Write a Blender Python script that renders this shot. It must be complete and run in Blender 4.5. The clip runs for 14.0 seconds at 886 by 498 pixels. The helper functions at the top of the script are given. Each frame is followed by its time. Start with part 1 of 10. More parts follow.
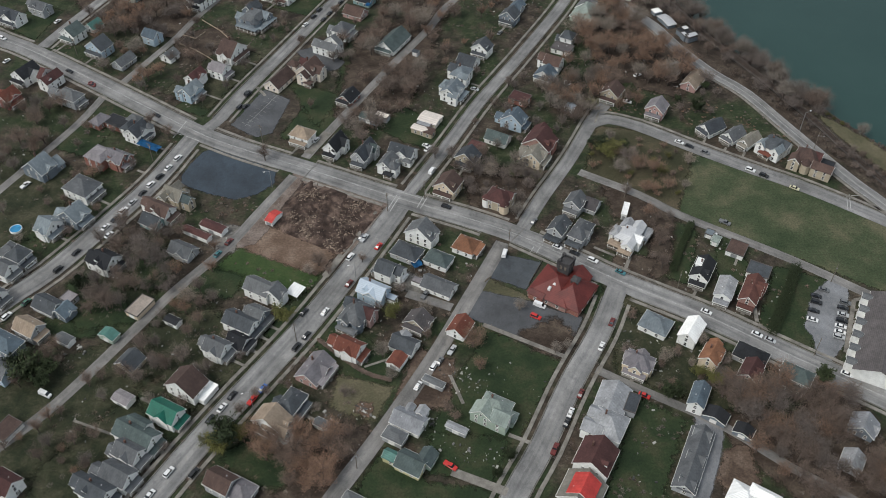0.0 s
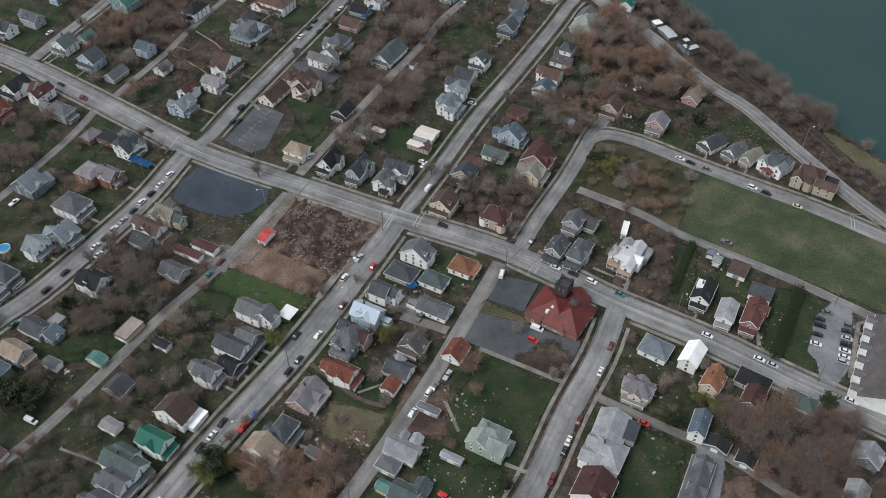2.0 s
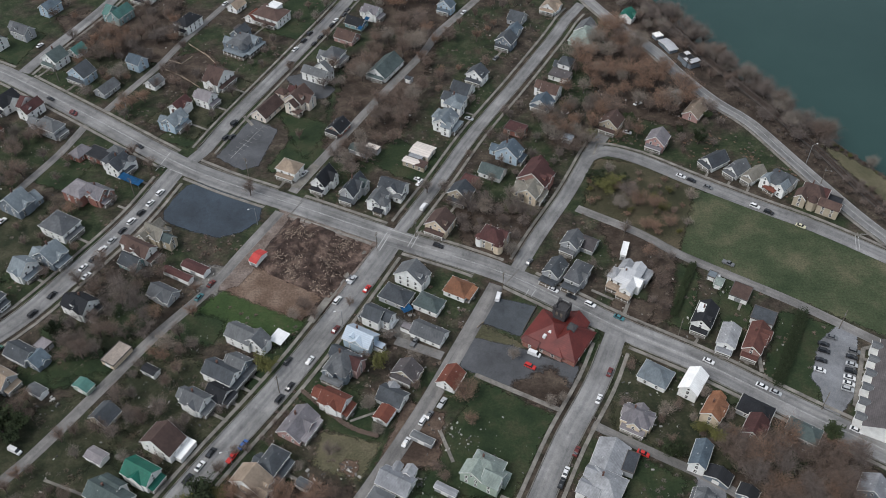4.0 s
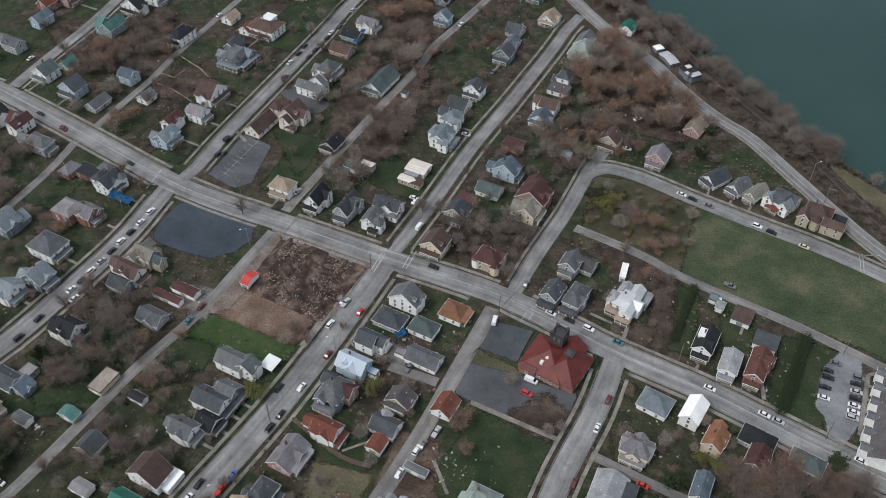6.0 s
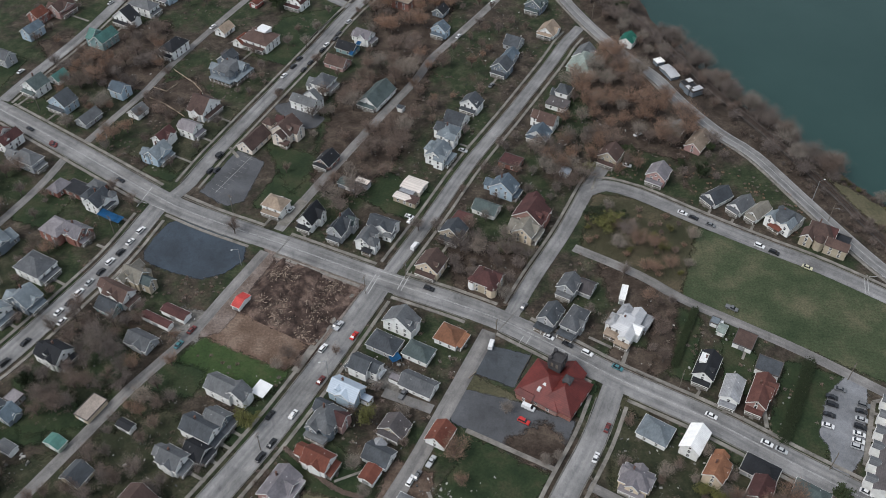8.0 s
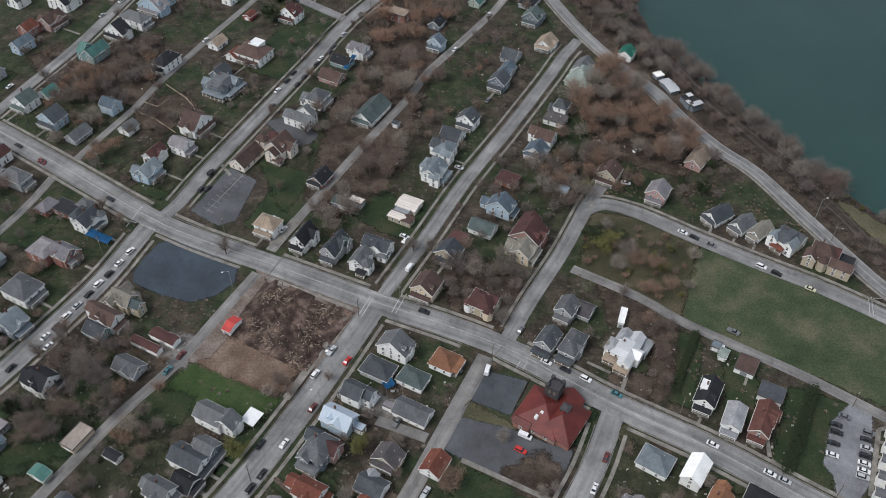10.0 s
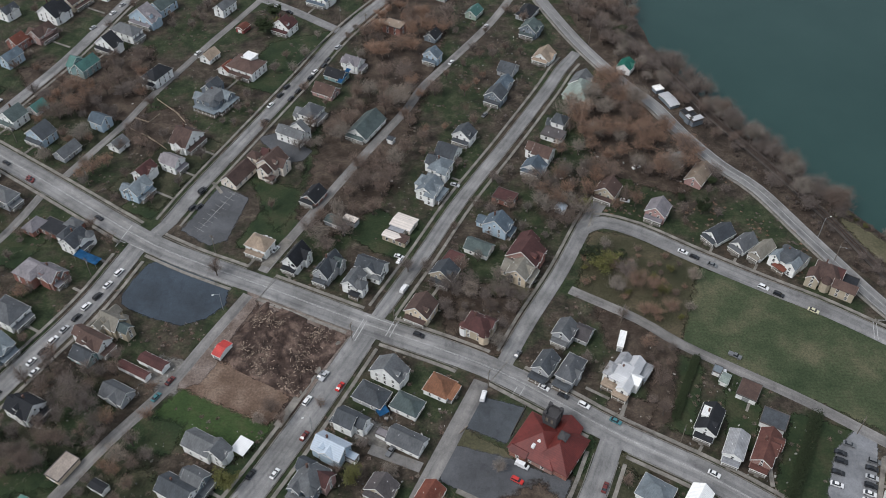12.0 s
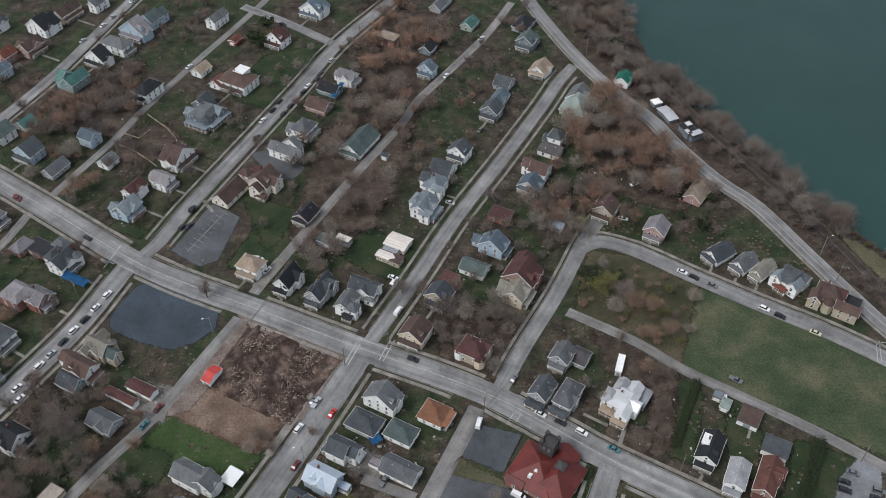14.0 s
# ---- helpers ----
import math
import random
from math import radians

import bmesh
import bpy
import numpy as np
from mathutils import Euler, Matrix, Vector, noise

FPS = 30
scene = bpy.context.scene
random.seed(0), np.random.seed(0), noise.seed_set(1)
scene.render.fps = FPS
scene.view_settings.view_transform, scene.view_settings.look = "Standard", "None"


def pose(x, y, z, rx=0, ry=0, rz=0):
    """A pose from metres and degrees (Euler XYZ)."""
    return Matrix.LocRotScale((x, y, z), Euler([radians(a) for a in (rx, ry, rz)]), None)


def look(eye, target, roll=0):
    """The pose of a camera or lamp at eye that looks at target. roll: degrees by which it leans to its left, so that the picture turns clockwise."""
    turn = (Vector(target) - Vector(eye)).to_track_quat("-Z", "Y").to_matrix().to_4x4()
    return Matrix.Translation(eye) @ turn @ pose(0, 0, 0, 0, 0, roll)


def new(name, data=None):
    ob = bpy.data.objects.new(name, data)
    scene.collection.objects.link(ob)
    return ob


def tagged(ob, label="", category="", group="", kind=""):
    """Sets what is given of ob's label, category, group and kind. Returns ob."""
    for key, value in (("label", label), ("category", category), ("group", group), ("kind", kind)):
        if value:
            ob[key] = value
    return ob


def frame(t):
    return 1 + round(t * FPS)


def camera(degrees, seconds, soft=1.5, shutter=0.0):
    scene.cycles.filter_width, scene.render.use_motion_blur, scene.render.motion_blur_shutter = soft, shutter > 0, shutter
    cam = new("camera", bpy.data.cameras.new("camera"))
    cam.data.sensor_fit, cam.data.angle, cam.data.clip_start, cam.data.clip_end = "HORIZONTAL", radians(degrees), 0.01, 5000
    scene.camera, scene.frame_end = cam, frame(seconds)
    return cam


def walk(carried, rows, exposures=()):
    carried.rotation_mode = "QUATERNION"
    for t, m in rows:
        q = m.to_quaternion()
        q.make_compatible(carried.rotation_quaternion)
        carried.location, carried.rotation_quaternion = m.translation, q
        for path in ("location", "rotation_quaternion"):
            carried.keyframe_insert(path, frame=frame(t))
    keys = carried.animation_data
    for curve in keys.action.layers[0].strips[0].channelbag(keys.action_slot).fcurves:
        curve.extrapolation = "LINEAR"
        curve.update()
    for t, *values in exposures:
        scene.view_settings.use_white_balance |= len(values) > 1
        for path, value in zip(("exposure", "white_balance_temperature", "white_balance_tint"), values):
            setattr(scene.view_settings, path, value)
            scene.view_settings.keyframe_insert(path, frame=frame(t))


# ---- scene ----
cam = camera(52.0, 14.0, soft=0.95)
# seconds, eye, target, roll: a drone gliding north over the town
PATH = [
    (0, (0.00, 0.00, 270.00), (0.00, 211.10, 56.85), 0.15),
    (1, (0.96, 5.48, 270.66), (0.75, 216.39, 57.32), 0.17),
    (2, (2.08, 11.40, 270.94), (1.72, 222.29, 57.58), 0.15),
    (3, (3.20, 17.42, 271.07), (2.70, 228.33, 57.73), 0.11),
    (5.5, (6.20, 32.43, 272.01), (5.07, 243.14, 58.47), 0.07),
    (6.5, (7.25, 38.39, 272.32), (6.00, 249.06, 58.74), 0.04),
    (7.5, (8.20, 44.30, 272.70), (6.85, 254.87, 59.02), 0.03),
    (8, (8.63, 47.12, 272.79), (7.24, 257.69, 59.12), 0.03),
    (10.5, (10.88, 61.27, 273.08), (9.52, 272.21, 59.76), -0.06),
    (11.5, (11.76, 66.91, 273.16), (10.44, 277.94, 59.93), -0.11),
    (12.5, (12.56, 72.55, 273.51), (11.37, 283.59, 60.29), -0.12),
    (13.5, (13.28, 78.22, 273.92), (12.38, 289.22, 60.67), -0.14),
    (14, (13.63, 80.85, 274.14), (12.88, 291.87, 60.90), -0.15),
]
# the picture turns a little cooler over the first seconds
walk(cam, [(t, look(eye, target, roll)) for t, eye, target, roll in PATH], exposures=[(0.0, 0.26, 6600, 9), (1.0, 0.27, 6500, 10), (3.0, 0.28, 6390, 11.5), (14.0, 0.31, 6390, 12)])

# ---- light: a thick overcast evening ----
world = bpy.data.worlds.new("overcast")
scene.world = world
world.use_nodes = True
wn, wl = world.node_tree.nodes, world.node_tree.links
sky = wn.new("ShaderNodeTexSky")
sky.sky_type, sky.sun_disc = "NISHITA", False
sky.sun_elevation, sky.sun_rotation = radians(50), radians(-70)
sky.air_density, sky.dust_density, sky.ozone_density = 1.0, 4.0, 1.0
grey = wn.new("ShaderNodeMixRGB")
grey.inputs[0].default_value = 0.72
grey.inputs[2].default_value = (4.35, 4.85, 5.32, 1)
wl.new(sky.outputs[0], grey.inputs[1])
wl.new(grey.outputs[0], wn["Background"].inputs[0])
wn["Background"].inputs[1].default_value = 0.115
sun_data = bpy.data.lights.new("sun", "SUN")
sun_data.energy, sun_data.angle, sun_data.color = 1.9, radians(24), (1.0, 0.985, 0.95)
sun = new("sun", sun_data)
sun.matrix_world = look((-200, 60, 300), (0, 200, 0))


# ---- materials ----
def material(name, rough=0.85, metal=0.0):
    m = bpy.data.materials.new(name)
    m.use_nodes = True
    n, l = m.node_tree.nodes, m.node_tree.links
    b = n["Principled BSDF"]
    b.inputs["Roughness"].default_value = rough
    b.inputs["Metallic"].default_value = metal
    b.inputs["Specular IOR Level"].default_value = 0.3
    return m, n, l, b


def noise_at(n, l, scale, detail=4.0, coords="Object", rough=0.6, stretch=None):
    tc = n.new("ShaderNodeTexCoord")
    t = n.new("ShaderNodeTexNoise")
    t.inputs["Scale"].default_value = scale
    t.inputs["Detail"].default_value = detail
    t.inputs["Roughness"].default_value = rough
    if stretch:
        mp = n.new("ShaderNodeMapping")
        mp.inputs["Scale"].default_value = stretch
        l.new(tc.outputs[coords], mp.inputs[0])
        l.new(mp.outputs[0], t.inputs["Vector"])
    else:
        l.new(tc.outputs[coords], t.inputs["Vector"])
    return t.outputs["Fac"]


def ramp(n, l, fac, stops):
    r = n.new("ShaderNodeValToRGB")
    e = r.color_ramp.elements
    while len(e) < len(stops):
        e.new(0.5)
    for k, (at, c) in zip(e, stops):
        k.position = at
        k.color = (*c, 1) if len(c) == 3 else c
    l.new(fac, r.inputs[0])
    return r.outputs[0]


def mixed(n, l, fac, a, b, mode="MIX"):
    m = n.new("ShaderNodeMixRGB")
    m.blend_type = mode
    for k, v in ((0, fac), (1, a), (2, b)):
        if isinstance(v, (int, float)):
            m.inputs[k].default_value = v
        elif isinstance(v, tuple):
            m.inputs[k].default_value = (*v, 1)
        else:
            l.new(v, m.inputs[k])
    return m.outputs[0]


def bumped(n, l, b, height, strength=0.3, distance=0.05):
    bp = n.new("ShaderNodeBump")
    bp.inputs["Strength"].default_value = strength
    bp.inputs["Distance"].default_value = distance
    l.new(height, bp.inputs["Height"])
    l.new(bp.outputs[0], b.inputs["Normal"])


def scaled(c, k):
    return tuple(min(0.9, v * k) for v in c)


MADE = {}


def worn(name, c, rough=0.85, big=0.15, fine=2.0, lo=0.7, hi=1.25, metal=0.0, bump=0.15, each=0.0, coords="Object"):
    """A surface with large stains, fine grain and relief."""
    if name in MADE:
        return MADE[name]
    m, n, l, b = material(name, rough, metal)
    a = ramp(n, l, noise_at(n, l, big, 5, coords), [(0.3, scaled(c, lo)), (0.7, scaled(c, hi))])
    g = noise_at(n, l, fine, 6, coords)
    k = mixed(n, l, 1.0, a, ramp(n, l, g, [(0.25, (0.72, 0.72, 0.72)), (0.75, (1.15, 1.15, 1.15))]), "MULTIPLY")
    if each:
        oi = n.new("ShaderNodeObjectInfo")
        k = mixed(n, l, 1.0, k, ramp(n, l, oi.outputs["Random"], [(0.0, (1 - each,) * 3), (1.0, (1 + each,) * 3)]), "MULTIPLY")
    l.new(k, b.inputs["Base Color"])
    if bump:
        bumped(n, l, b, g, bump, 0.05)
    MADE[name] = m
    return m


ROOFS = {
    "slate": (0.062, 0.070, 0.079), "grey": (0.115, 0.122, 0.129), "light": (0.27, 0.28, 0.295), "black": (0.022, 0.024, 0.028),
    "brown": (0.085, 0.056, 0.048), "maroon": (0.078, 0.036, 0.034), "red": (0.128, 0.026, 0.022), "orange": (0.225, 0.108, 0.062),
    "rust": (0.138, 0.049, 0.034), "green": (0.008, 0.105, 0.074), "teal": (0.080, 0.105, 0.104), "blue": (0.098, 0.130, 0.158),
    "tan": (0.27, 0.215, 0.165), "white": (0.80, 0.81, 0.80), "lavender": (0.20, 0.188, 0.20), "paleblue": (0.43, 0.50, 0.57),
    "olive": (0.20, 0.188, 0.16), "scarlet": (0.42, 0.048, 0.042), "palegreen": (0.235, 0.280, 0.255), "sea": (0.060, 0.150, 0.132),
    "mist": (0.165, 0.195, 0.215), "cream": (0.55, 0.50, 0.42), "char": (0.085, 0.078, 0.080), "russet": (0.104, 0.046, 0.038), "ivory": (0.60, 0.55, 0.50), "pearl": (0.50, 0.51, 0.52), "sand": (0.36, 0.31, 0.27),
}
METAL_ROOFS = {"green", "white", "pearl", "paleblue", "scarlet", "sea", "red"}
WALLS = {
    "white": (0.84, 0.84, 0.81), "cream": (0.66, 0.55, 0.41), "blue": (0.40, 0.50, 0.58), "brick": (0.26, 0.105, 0.08),
    "grey": (0.36, 0.37, 0.38), "tan": (0.42, 0.36, 0.27), "green": (0.36, 0.43, 0.36), "yellow": (0.52, 0.48, 0.28), "red": (0.24, 0.05, 0.045),
    "rose": (0.40, 0.24, 0.22), "slate": (0.17, 0.2, 0.23), "teal": (0.22, 0.33, 0.33), "ivory": (0.74, 0.66, 0.57),
}
ROOF_WORDS = {"light": "pale grey", "mist": "pale blue-grey", "paleblue": "pale blue metal", "sea": "sea-green metal", "green": "bright green metal", "white": "white metal",
              "scarlet": "bright red metal", "palegreen": "pale green", "red": "red tile", "rust": "rust-red", "slate": "dark slate", "char": "charcoal", "pearl": "pearl-grey metal"}


def roofing(key):
    name = "roofing_" + key
    if name in MADE:
        return MADE[name]
    c = ROOFS[key]
    sheet = key in METAL_ROOFS
    m, n, l, b = material(name, 0.55 if sheet else 0.9)
    oi = n.new("ShaderNodeObjectInfo")
    pale = min(c) > 0.4
    k = ramp(n, l, noise_at(n, l, 0.22, 5), [(0.3, scaled(c, 0.88 if pale else 0.72)), (0.72, scaled(c, 1.1 if pale else 1.28))])
    k = mixed(n, l, 1.0, k, ramp(n, l, oi.outputs["Random"], [(0.0, (0.82, 0.82, 0.84)), (1.0, (1.18, 1.16, 1.14))]), "MULTIPLY")
    streak = noise_at(n, l, 1.0, 5, "Object", 0.7, (1.4, 1.4, 0.35))
    k = mixed(n, l, 1.0, k, ramp(n, l, streak, [(0.3, (0.9, 0.9, 0.9) if pale else (0.74, 0.74, 0.75)), (0.7, (1.08, 1.08, 1.08) if pale else (1.12, 1.12, 1.1))]), "MULTIPLY")
    w = n.new("ShaderNodeTexWave")
    w.bands_direction = "X" if sheet else "Z"
    w.inputs["Scale"].default_value = 0.55 if sheet else 1.3
    w.inputs["Distortion"].default_value = 0.3 if sheet else 1.2
    w.inputs["Detail"].default_value = 3
    tc = n.new("ShaderNodeTexCoord")
    l.new(tc.outputs["Object"], w.inputs["Vector"])
    k = mixed(n, l, 1.0, k, ramp(n, l, w.outputs["Fac"], [(0.0, (0.86, 0.86, 0.86)), (0.5, (1.04, 1.04, 1.04))]), "MULTIPLY")
    l.new(k, b.inputs["Base Color"])
    bumped(n, l, b, w.outputs["Fac"], 0.35, 0.04)
    MADE[name] = m
    return m


def siding(key):
    name = "siding_" + key
    if name in MADE:
        return MADE[name]
    c = WALLS[key]
    m, n, l, b = material(name, 0.75)
    k = ramp(n, l, noise_at(n, l, 0.5, 5), [(0.3, scaled(c, 0.84)), (0.7, scaled(c, 1.08))])
    if key in ("brick", "red", "rose"):
        t = n.new("ShaderNodeTexBrick")
        t.inputs["Scale"].default_value = 4.0
        t.inputs["Color1"].default_value = (*scaled(c, 1.2), 1)
        t.inputs["Color2"].default_value = (*scaled(c, 0.8), 1)
        t.inputs["Mortar"].default_value = (0.35, 0.31, 0.28, 1)
        mp = n.new("ShaderNodeMapping")
        mp.inputs["Rotation"].default_value = (radians(90), 0, 0)
        tc = n.new("ShaderNodeTexCoord")
        l.new(tc.outputs["Object"], mp.inputs[0])
        l.new(mp.outputs[0], t.inputs[0])
        k = mixed(n, l, 0.6, k, t.outputs[0])
        bumped(n, l, b, t.outputs["Fac"], 0.2, 0.02)
    else:
        w = n.new("ShaderNodeTexWave")
        w.bands_direction, w.wave_profile = "Z", "SAW"
        w.inputs["Scale"].default_value = 1.4
        tc = n.new("ShaderNodeTexCoord")
        l.new(tc.outputs["Object"], w.inputs["Vector"])
        k = mixed(n, l, 1.0, k, ramp(n, l, w.outputs["Fac"], [(0.0, (0.88, 0.88, 0.88)), (0.3, (1.0, 1.0, 1.0))]), "MULTIPLY")
        bumped(n, l, b, w.outputs["Fac"], 0.4, 0.03)
    l.new(k, b.inputs["Base Color"])
    MADE[name] = m
    return m


def ground_material():
    m, n, l, b = material("ground", 0.95)
    big = noise_at(n, l, 0.035, 6, rough=0.65)
    mid = noise_at(n, l, 0.16, 8, rough=0.72)
    other = noise_at(n, l, 0.09, 7, rough=0.7, stretch=(1.3, 0.8, 1.0))
    fine = noise_at(n, l, 1.1, 8, rough=0.8)
    soil = ramp(n, l, mid, [(0.36, (0.020, 0.015, 0.011)), (0.48, (0.048, 0.037, 0.028)), (0.58, (0.082, 0.063, 0.048)), (0.68, (0.135, 0.110, 0.088))])
    turf = ramp(n, l, mid, [(0.36, (0.014, 0.022, 0.009)), (0.5, (0.028, 0.041, 0.017)), (0.64, (0.060, 0.065, 0.035))])
    k = mixed(n, l, ramp(n, l, big, [(0.44, (0, 0, 0)), (0.56, (1, 1, 1))]), soil, turf)
    k = mixed(n, l, ramp(n, l, other, [(0.56, (0, 0, 0)), (0.66, (0.75, 0.75, 0.75))]), k, (0.072, 0.048, 0.035))
    k = mixed(n, l, 1.0, k, ramp(n, l, fine, [(0.3, (0.24, 0.25, 0.24)), (0.7, (1.32, 1.35, 1.33))]), "MULTIPLY")
    l.new(k, b.inputs["Base Color"])
    bumped(n, l, b, fine, 0.6, 0.12)
    return m


def frayed(n, l, b):
    """Lets the border of a ground cover thin out unevenly."""
    at = n.new("ShaderNodeAttribute")
    at.attribute_name = "inside"
    s = n.new("ShaderNodeMath")
    s.operation = "ADD"
    l.new(at.outputs["Fac"], s.inputs[0])
    l.new(noise_at(n, l, 0.35, 6, rough=0.7), s.inputs[1])
    l.new(ramp(n, l, s.outputs[0], [(0.62, (0, 0, 0)), (0.86, (1, 1, 1))]), b.inputs["Alpha"])


def patch_material(name, c1, c2, c3, big=0.05, fine=1.2, bump=0.5, edge=True, rough=0.95):
    """Turf, soil or gravel whose border frays into what lies below it."""
    m, n, l, b = material(name, rough)
    f = noise_at(n, l, fine, 7, rough=0.75)
    g = noise_at(n, l, big, 6, rough=0.65)
    k = ramp(n, l, g, [(0.37, c1), (0.5, c2), (0.63, c3)])
    k = mixed(n, l, 1.0, k, ramp(n, l, f, [(0.3, (0.42, 0.42, 0.42)), (0.7, (1.30, 1.30, 1.30))]), "MULTIPLY")
    l.new(k, b.inputs["Base Color"])
    bumped(n, l, b, f, bump, 0.1)
    if edge:
        frayed(n, l, b)
    return m


def asphalt_material(name, c, wet=0.0, edge=False):
    m, n, l, b = material(name, 0.85)
    g = noise_at(n, l, 0.06, 6, rough=0.65)
    f = noise_at(n, l, 2.5, 6, rough=0.75)
    k = ramp(n, l, g, [(0.36, scaled(c, 0.72)), (0.5, c), (0.64, scaled(c, 1.3))])
    k = mixed(n, l, 1.0, k, ramp(n, l, f, [(0.3, (0.78, 0.78, 0.78)), (0.7, (1.15, 1.15, 1.15))]), "MULTIPLY")
    patchy = noise_at(n, l, 0.35, 3, rough=0.5, stretch=(1.0, 0.55, 1.0))
    k = mixed(n, l, 1.0, k, ramp(n, l, patchy, [(0.36, (0.86, 0.86, 0.87)), (0.42, (1.0, 1.0, 1.0)), (0.62, (1.0, 1.0, 1.0)), (0.66, (1.1, 1.09, 1.07))]), "MULTIPLY")
    crack = noise_at(n, l, 0.5, 8, rough=0.8)
    k = mixed(n, l, 1.0, k, ramp(n, l, crack, [(0.488, (1, 1, 1)), (0.5, (0.72, 0.72, 0.72)), (0.512, (1, 1, 1))]), "MULTIPLY")
    # wheel tracks and drips drawn out along the road
    lane, way, both = n.new("ShaderNodeAttribute"), n.new("ShaderNodeAttribute"), n.new("ShaderNodeCombineXYZ")
    lane.attribute_name, way.attribute_name = "across", "along"
    l.new(lane.outputs["Fac"], both.inputs["X"])
    l.new(way.outputs["Fac"], both.inputs["Y"])
    drawn = n.new("ShaderNodeMapping")
    drawn.inputs["Scale"].default_value = (1.0, 0.03, 1.0)
    l.new(both.outputs[0], drawn.inputs["Vector"])
    track = n.new("ShaderNodeTexNoise")
    track.inputs["Scale"].default_value, track.inputs["Detail"].default_value = 0.5, 3
    l.new(drawn.outputs[0], track.inputs["Vector"])
    k = mixed(n, l, 1.0, k, ramp(n, l, track.outputs["Fac"], [(0.34, (0.76, 0.76, 0.77)), (0.5, (1.0, 1.0, 1.0)), (0.66, (1.2, 1.19, 1.17))]), "MULTIPLY")
    l.new(k, b.inputs["Base Color"])
    l.new(ramp(n, l, g, [(0.35, (0.9 - 0.5 * wet,) * 3), (0.65, (0.85,) * 3)]), b.inputs["Roughness"])
    bumped(n, l, b, f, 0.25, 0.02)
    if edge:
        frayed(n, l, b)
    return m


def twig_material(name, c):
    m, n, l, b = material(name, 0.9)
    oi = n.new("ShaderNodeObjectInfo")
    g = n.new("ShaderNodeNewGeometry")
    k = ramp(n, l, g.outputs["Random Per Island"], [(0.0, scaled(c, 0.72)), (1.0, scaled(c, 1.3))])
    k = mixed(n, l, 1.0, k, ramp(n, l, oi.outputs["Random"], [(0.0, (0.74, 0.76, 0.77)), (0.5, (1, 1, 1)), (1.0, (1.22, 1.17, 1.13))]), "MULTIPLY")
    l.new(k, b.inputs["Base Color"])
    return m


def glass_material(name, c, rough=0.1):
    m, n, l, b = material(name, rough)
    b.inputs["Base Color"].default_value = (*c, 1)
    b.inputs["Specular IOR Level"].default_value = 0.6
    return m


GROUND = ground_material()
ASPHALT = asphalt_material("street_asphalt", (0.192, 0.190, 0.188))
ALLEY = asphalt_material("alley_asphalt", (0.178, 0.171, 0.164))
DARK_LOT = asphalt_material("sealed_asphalt", (0.038, 0.051, 0.066), 0.4, edge=True)
CHURCH_LOT = asphalt_material("faded_asphalt", (0.062, 0.070, 0.078), 0.3, edge=True)
GREY_LOT = asphalt_material("worn_asphalt", (0.075, 0.078, 0.084), 0.2, edge=True)
PALE_LOT = asphalt_material("pale_asphalt", (0.17, 0.175, 0.185), edge=True)
CONCRETE = worn("concrete", (0.215, 0.200, 0.178), 0.9, 0.22, 2.0, 0.5, 1.3)
KERB = worn("kerb_concrete", (0.185, 0.176, 0.160), 0.9, 0.3, 2.0, 0.5, 1.3)
PAINT = worn("road_paint", (0.42, 0.42, 0.41), 0.7, 0.5, 4.0, 0.6, 1.1)
LAWN = patch_material("lawn", (0.015, 0.028, 0.011), (0.025, 0.040, 0.016), (0.046, 0.050, 0.025), 0.08)
FIELD = patch_material("field_turf", (0.030, 0.047, 0.021), (0.051, 0.067, 0.033), (0.106, 0.103, 0.061), 0.034)
DRY = patch_material("dry_grass", (0.060, 0.058, 0.032), (0.088, 0.082, 0.048), (0.125, 0.110, 0.070))
ROUGH = patch_material("rough_grass", (0.034, 0.036, 0.018), (0.056, 0.052, 0.029), (0.088, 0.072, 0.045))
SOIL = patch_material("bare_soil", (0.050, 0.034, 0.026), (0.090, 0.062, 0.046), (0.150, 0.110, 0.085), 0.10)
RUBBLE = patch_material("rubble_soil", (0.026, 0.017, 0.014), (0.055, 0.036, 0.029), (0.12, 0.088, 0.07), 0.16, 0.9, 0.9)
RUBBLE_HEAP = patch_material("rubble_heap", (0.024, 0.015, 0.012), (0.062, 0.041, 0.033), (0.160, 0.112, 0.090), 0.15, 0.9, 0.9, edge=False)
CLAY = patch_material("clay", (0.10, 0.066, 0.046), (0.145, 0.098, 0.072), (0.20, 0.145, 0.11), 0.10)
BRIGHT = patch_material("bright_turf", (0.026, 0.050, 0.015), (0.038, 0.066, 0.020), (0.066, 0.076, 0.032), 0.08)
LEAFMOULD = patch_material("leaf_mould", (0.032, 0.022, 0.016), (0.056, 0.041, 0.031), (0.094, 0.072, 0.055), 0.14)
MOSS = patch_material("mossy_yard", (0.017, 0.023, 0.011), (0.033, 0.037, 0.019), (0.064, 0.060, 0.037), 0.11)
BANK = patch_material("bank_mould", (0.030, 0.022, 0.017), (0.055, 0.041, 0.031), (0.092, 0.072, 0.056), 0.12, edge=False)
GRAVEL = patch_material("gravel", (0.12, 0.112, 0.10), (0.165, 0.155, 0.142), (0.215, 0.205, 0.19), 0.12)
TRIM = worn("white_trim", (0.84, 0.83, 0.80), 0.7, 0.5, 3.0, 0.85, 1.05)
TRIM_DARK = worn("dark_trim", (0.10, 0.09, 0.085), 0.7, 0.5, 3.0)
BRICK = worn("chimney_brick", (0.12, 0.068, 0.055), 0.9, 0.6, 5.0)
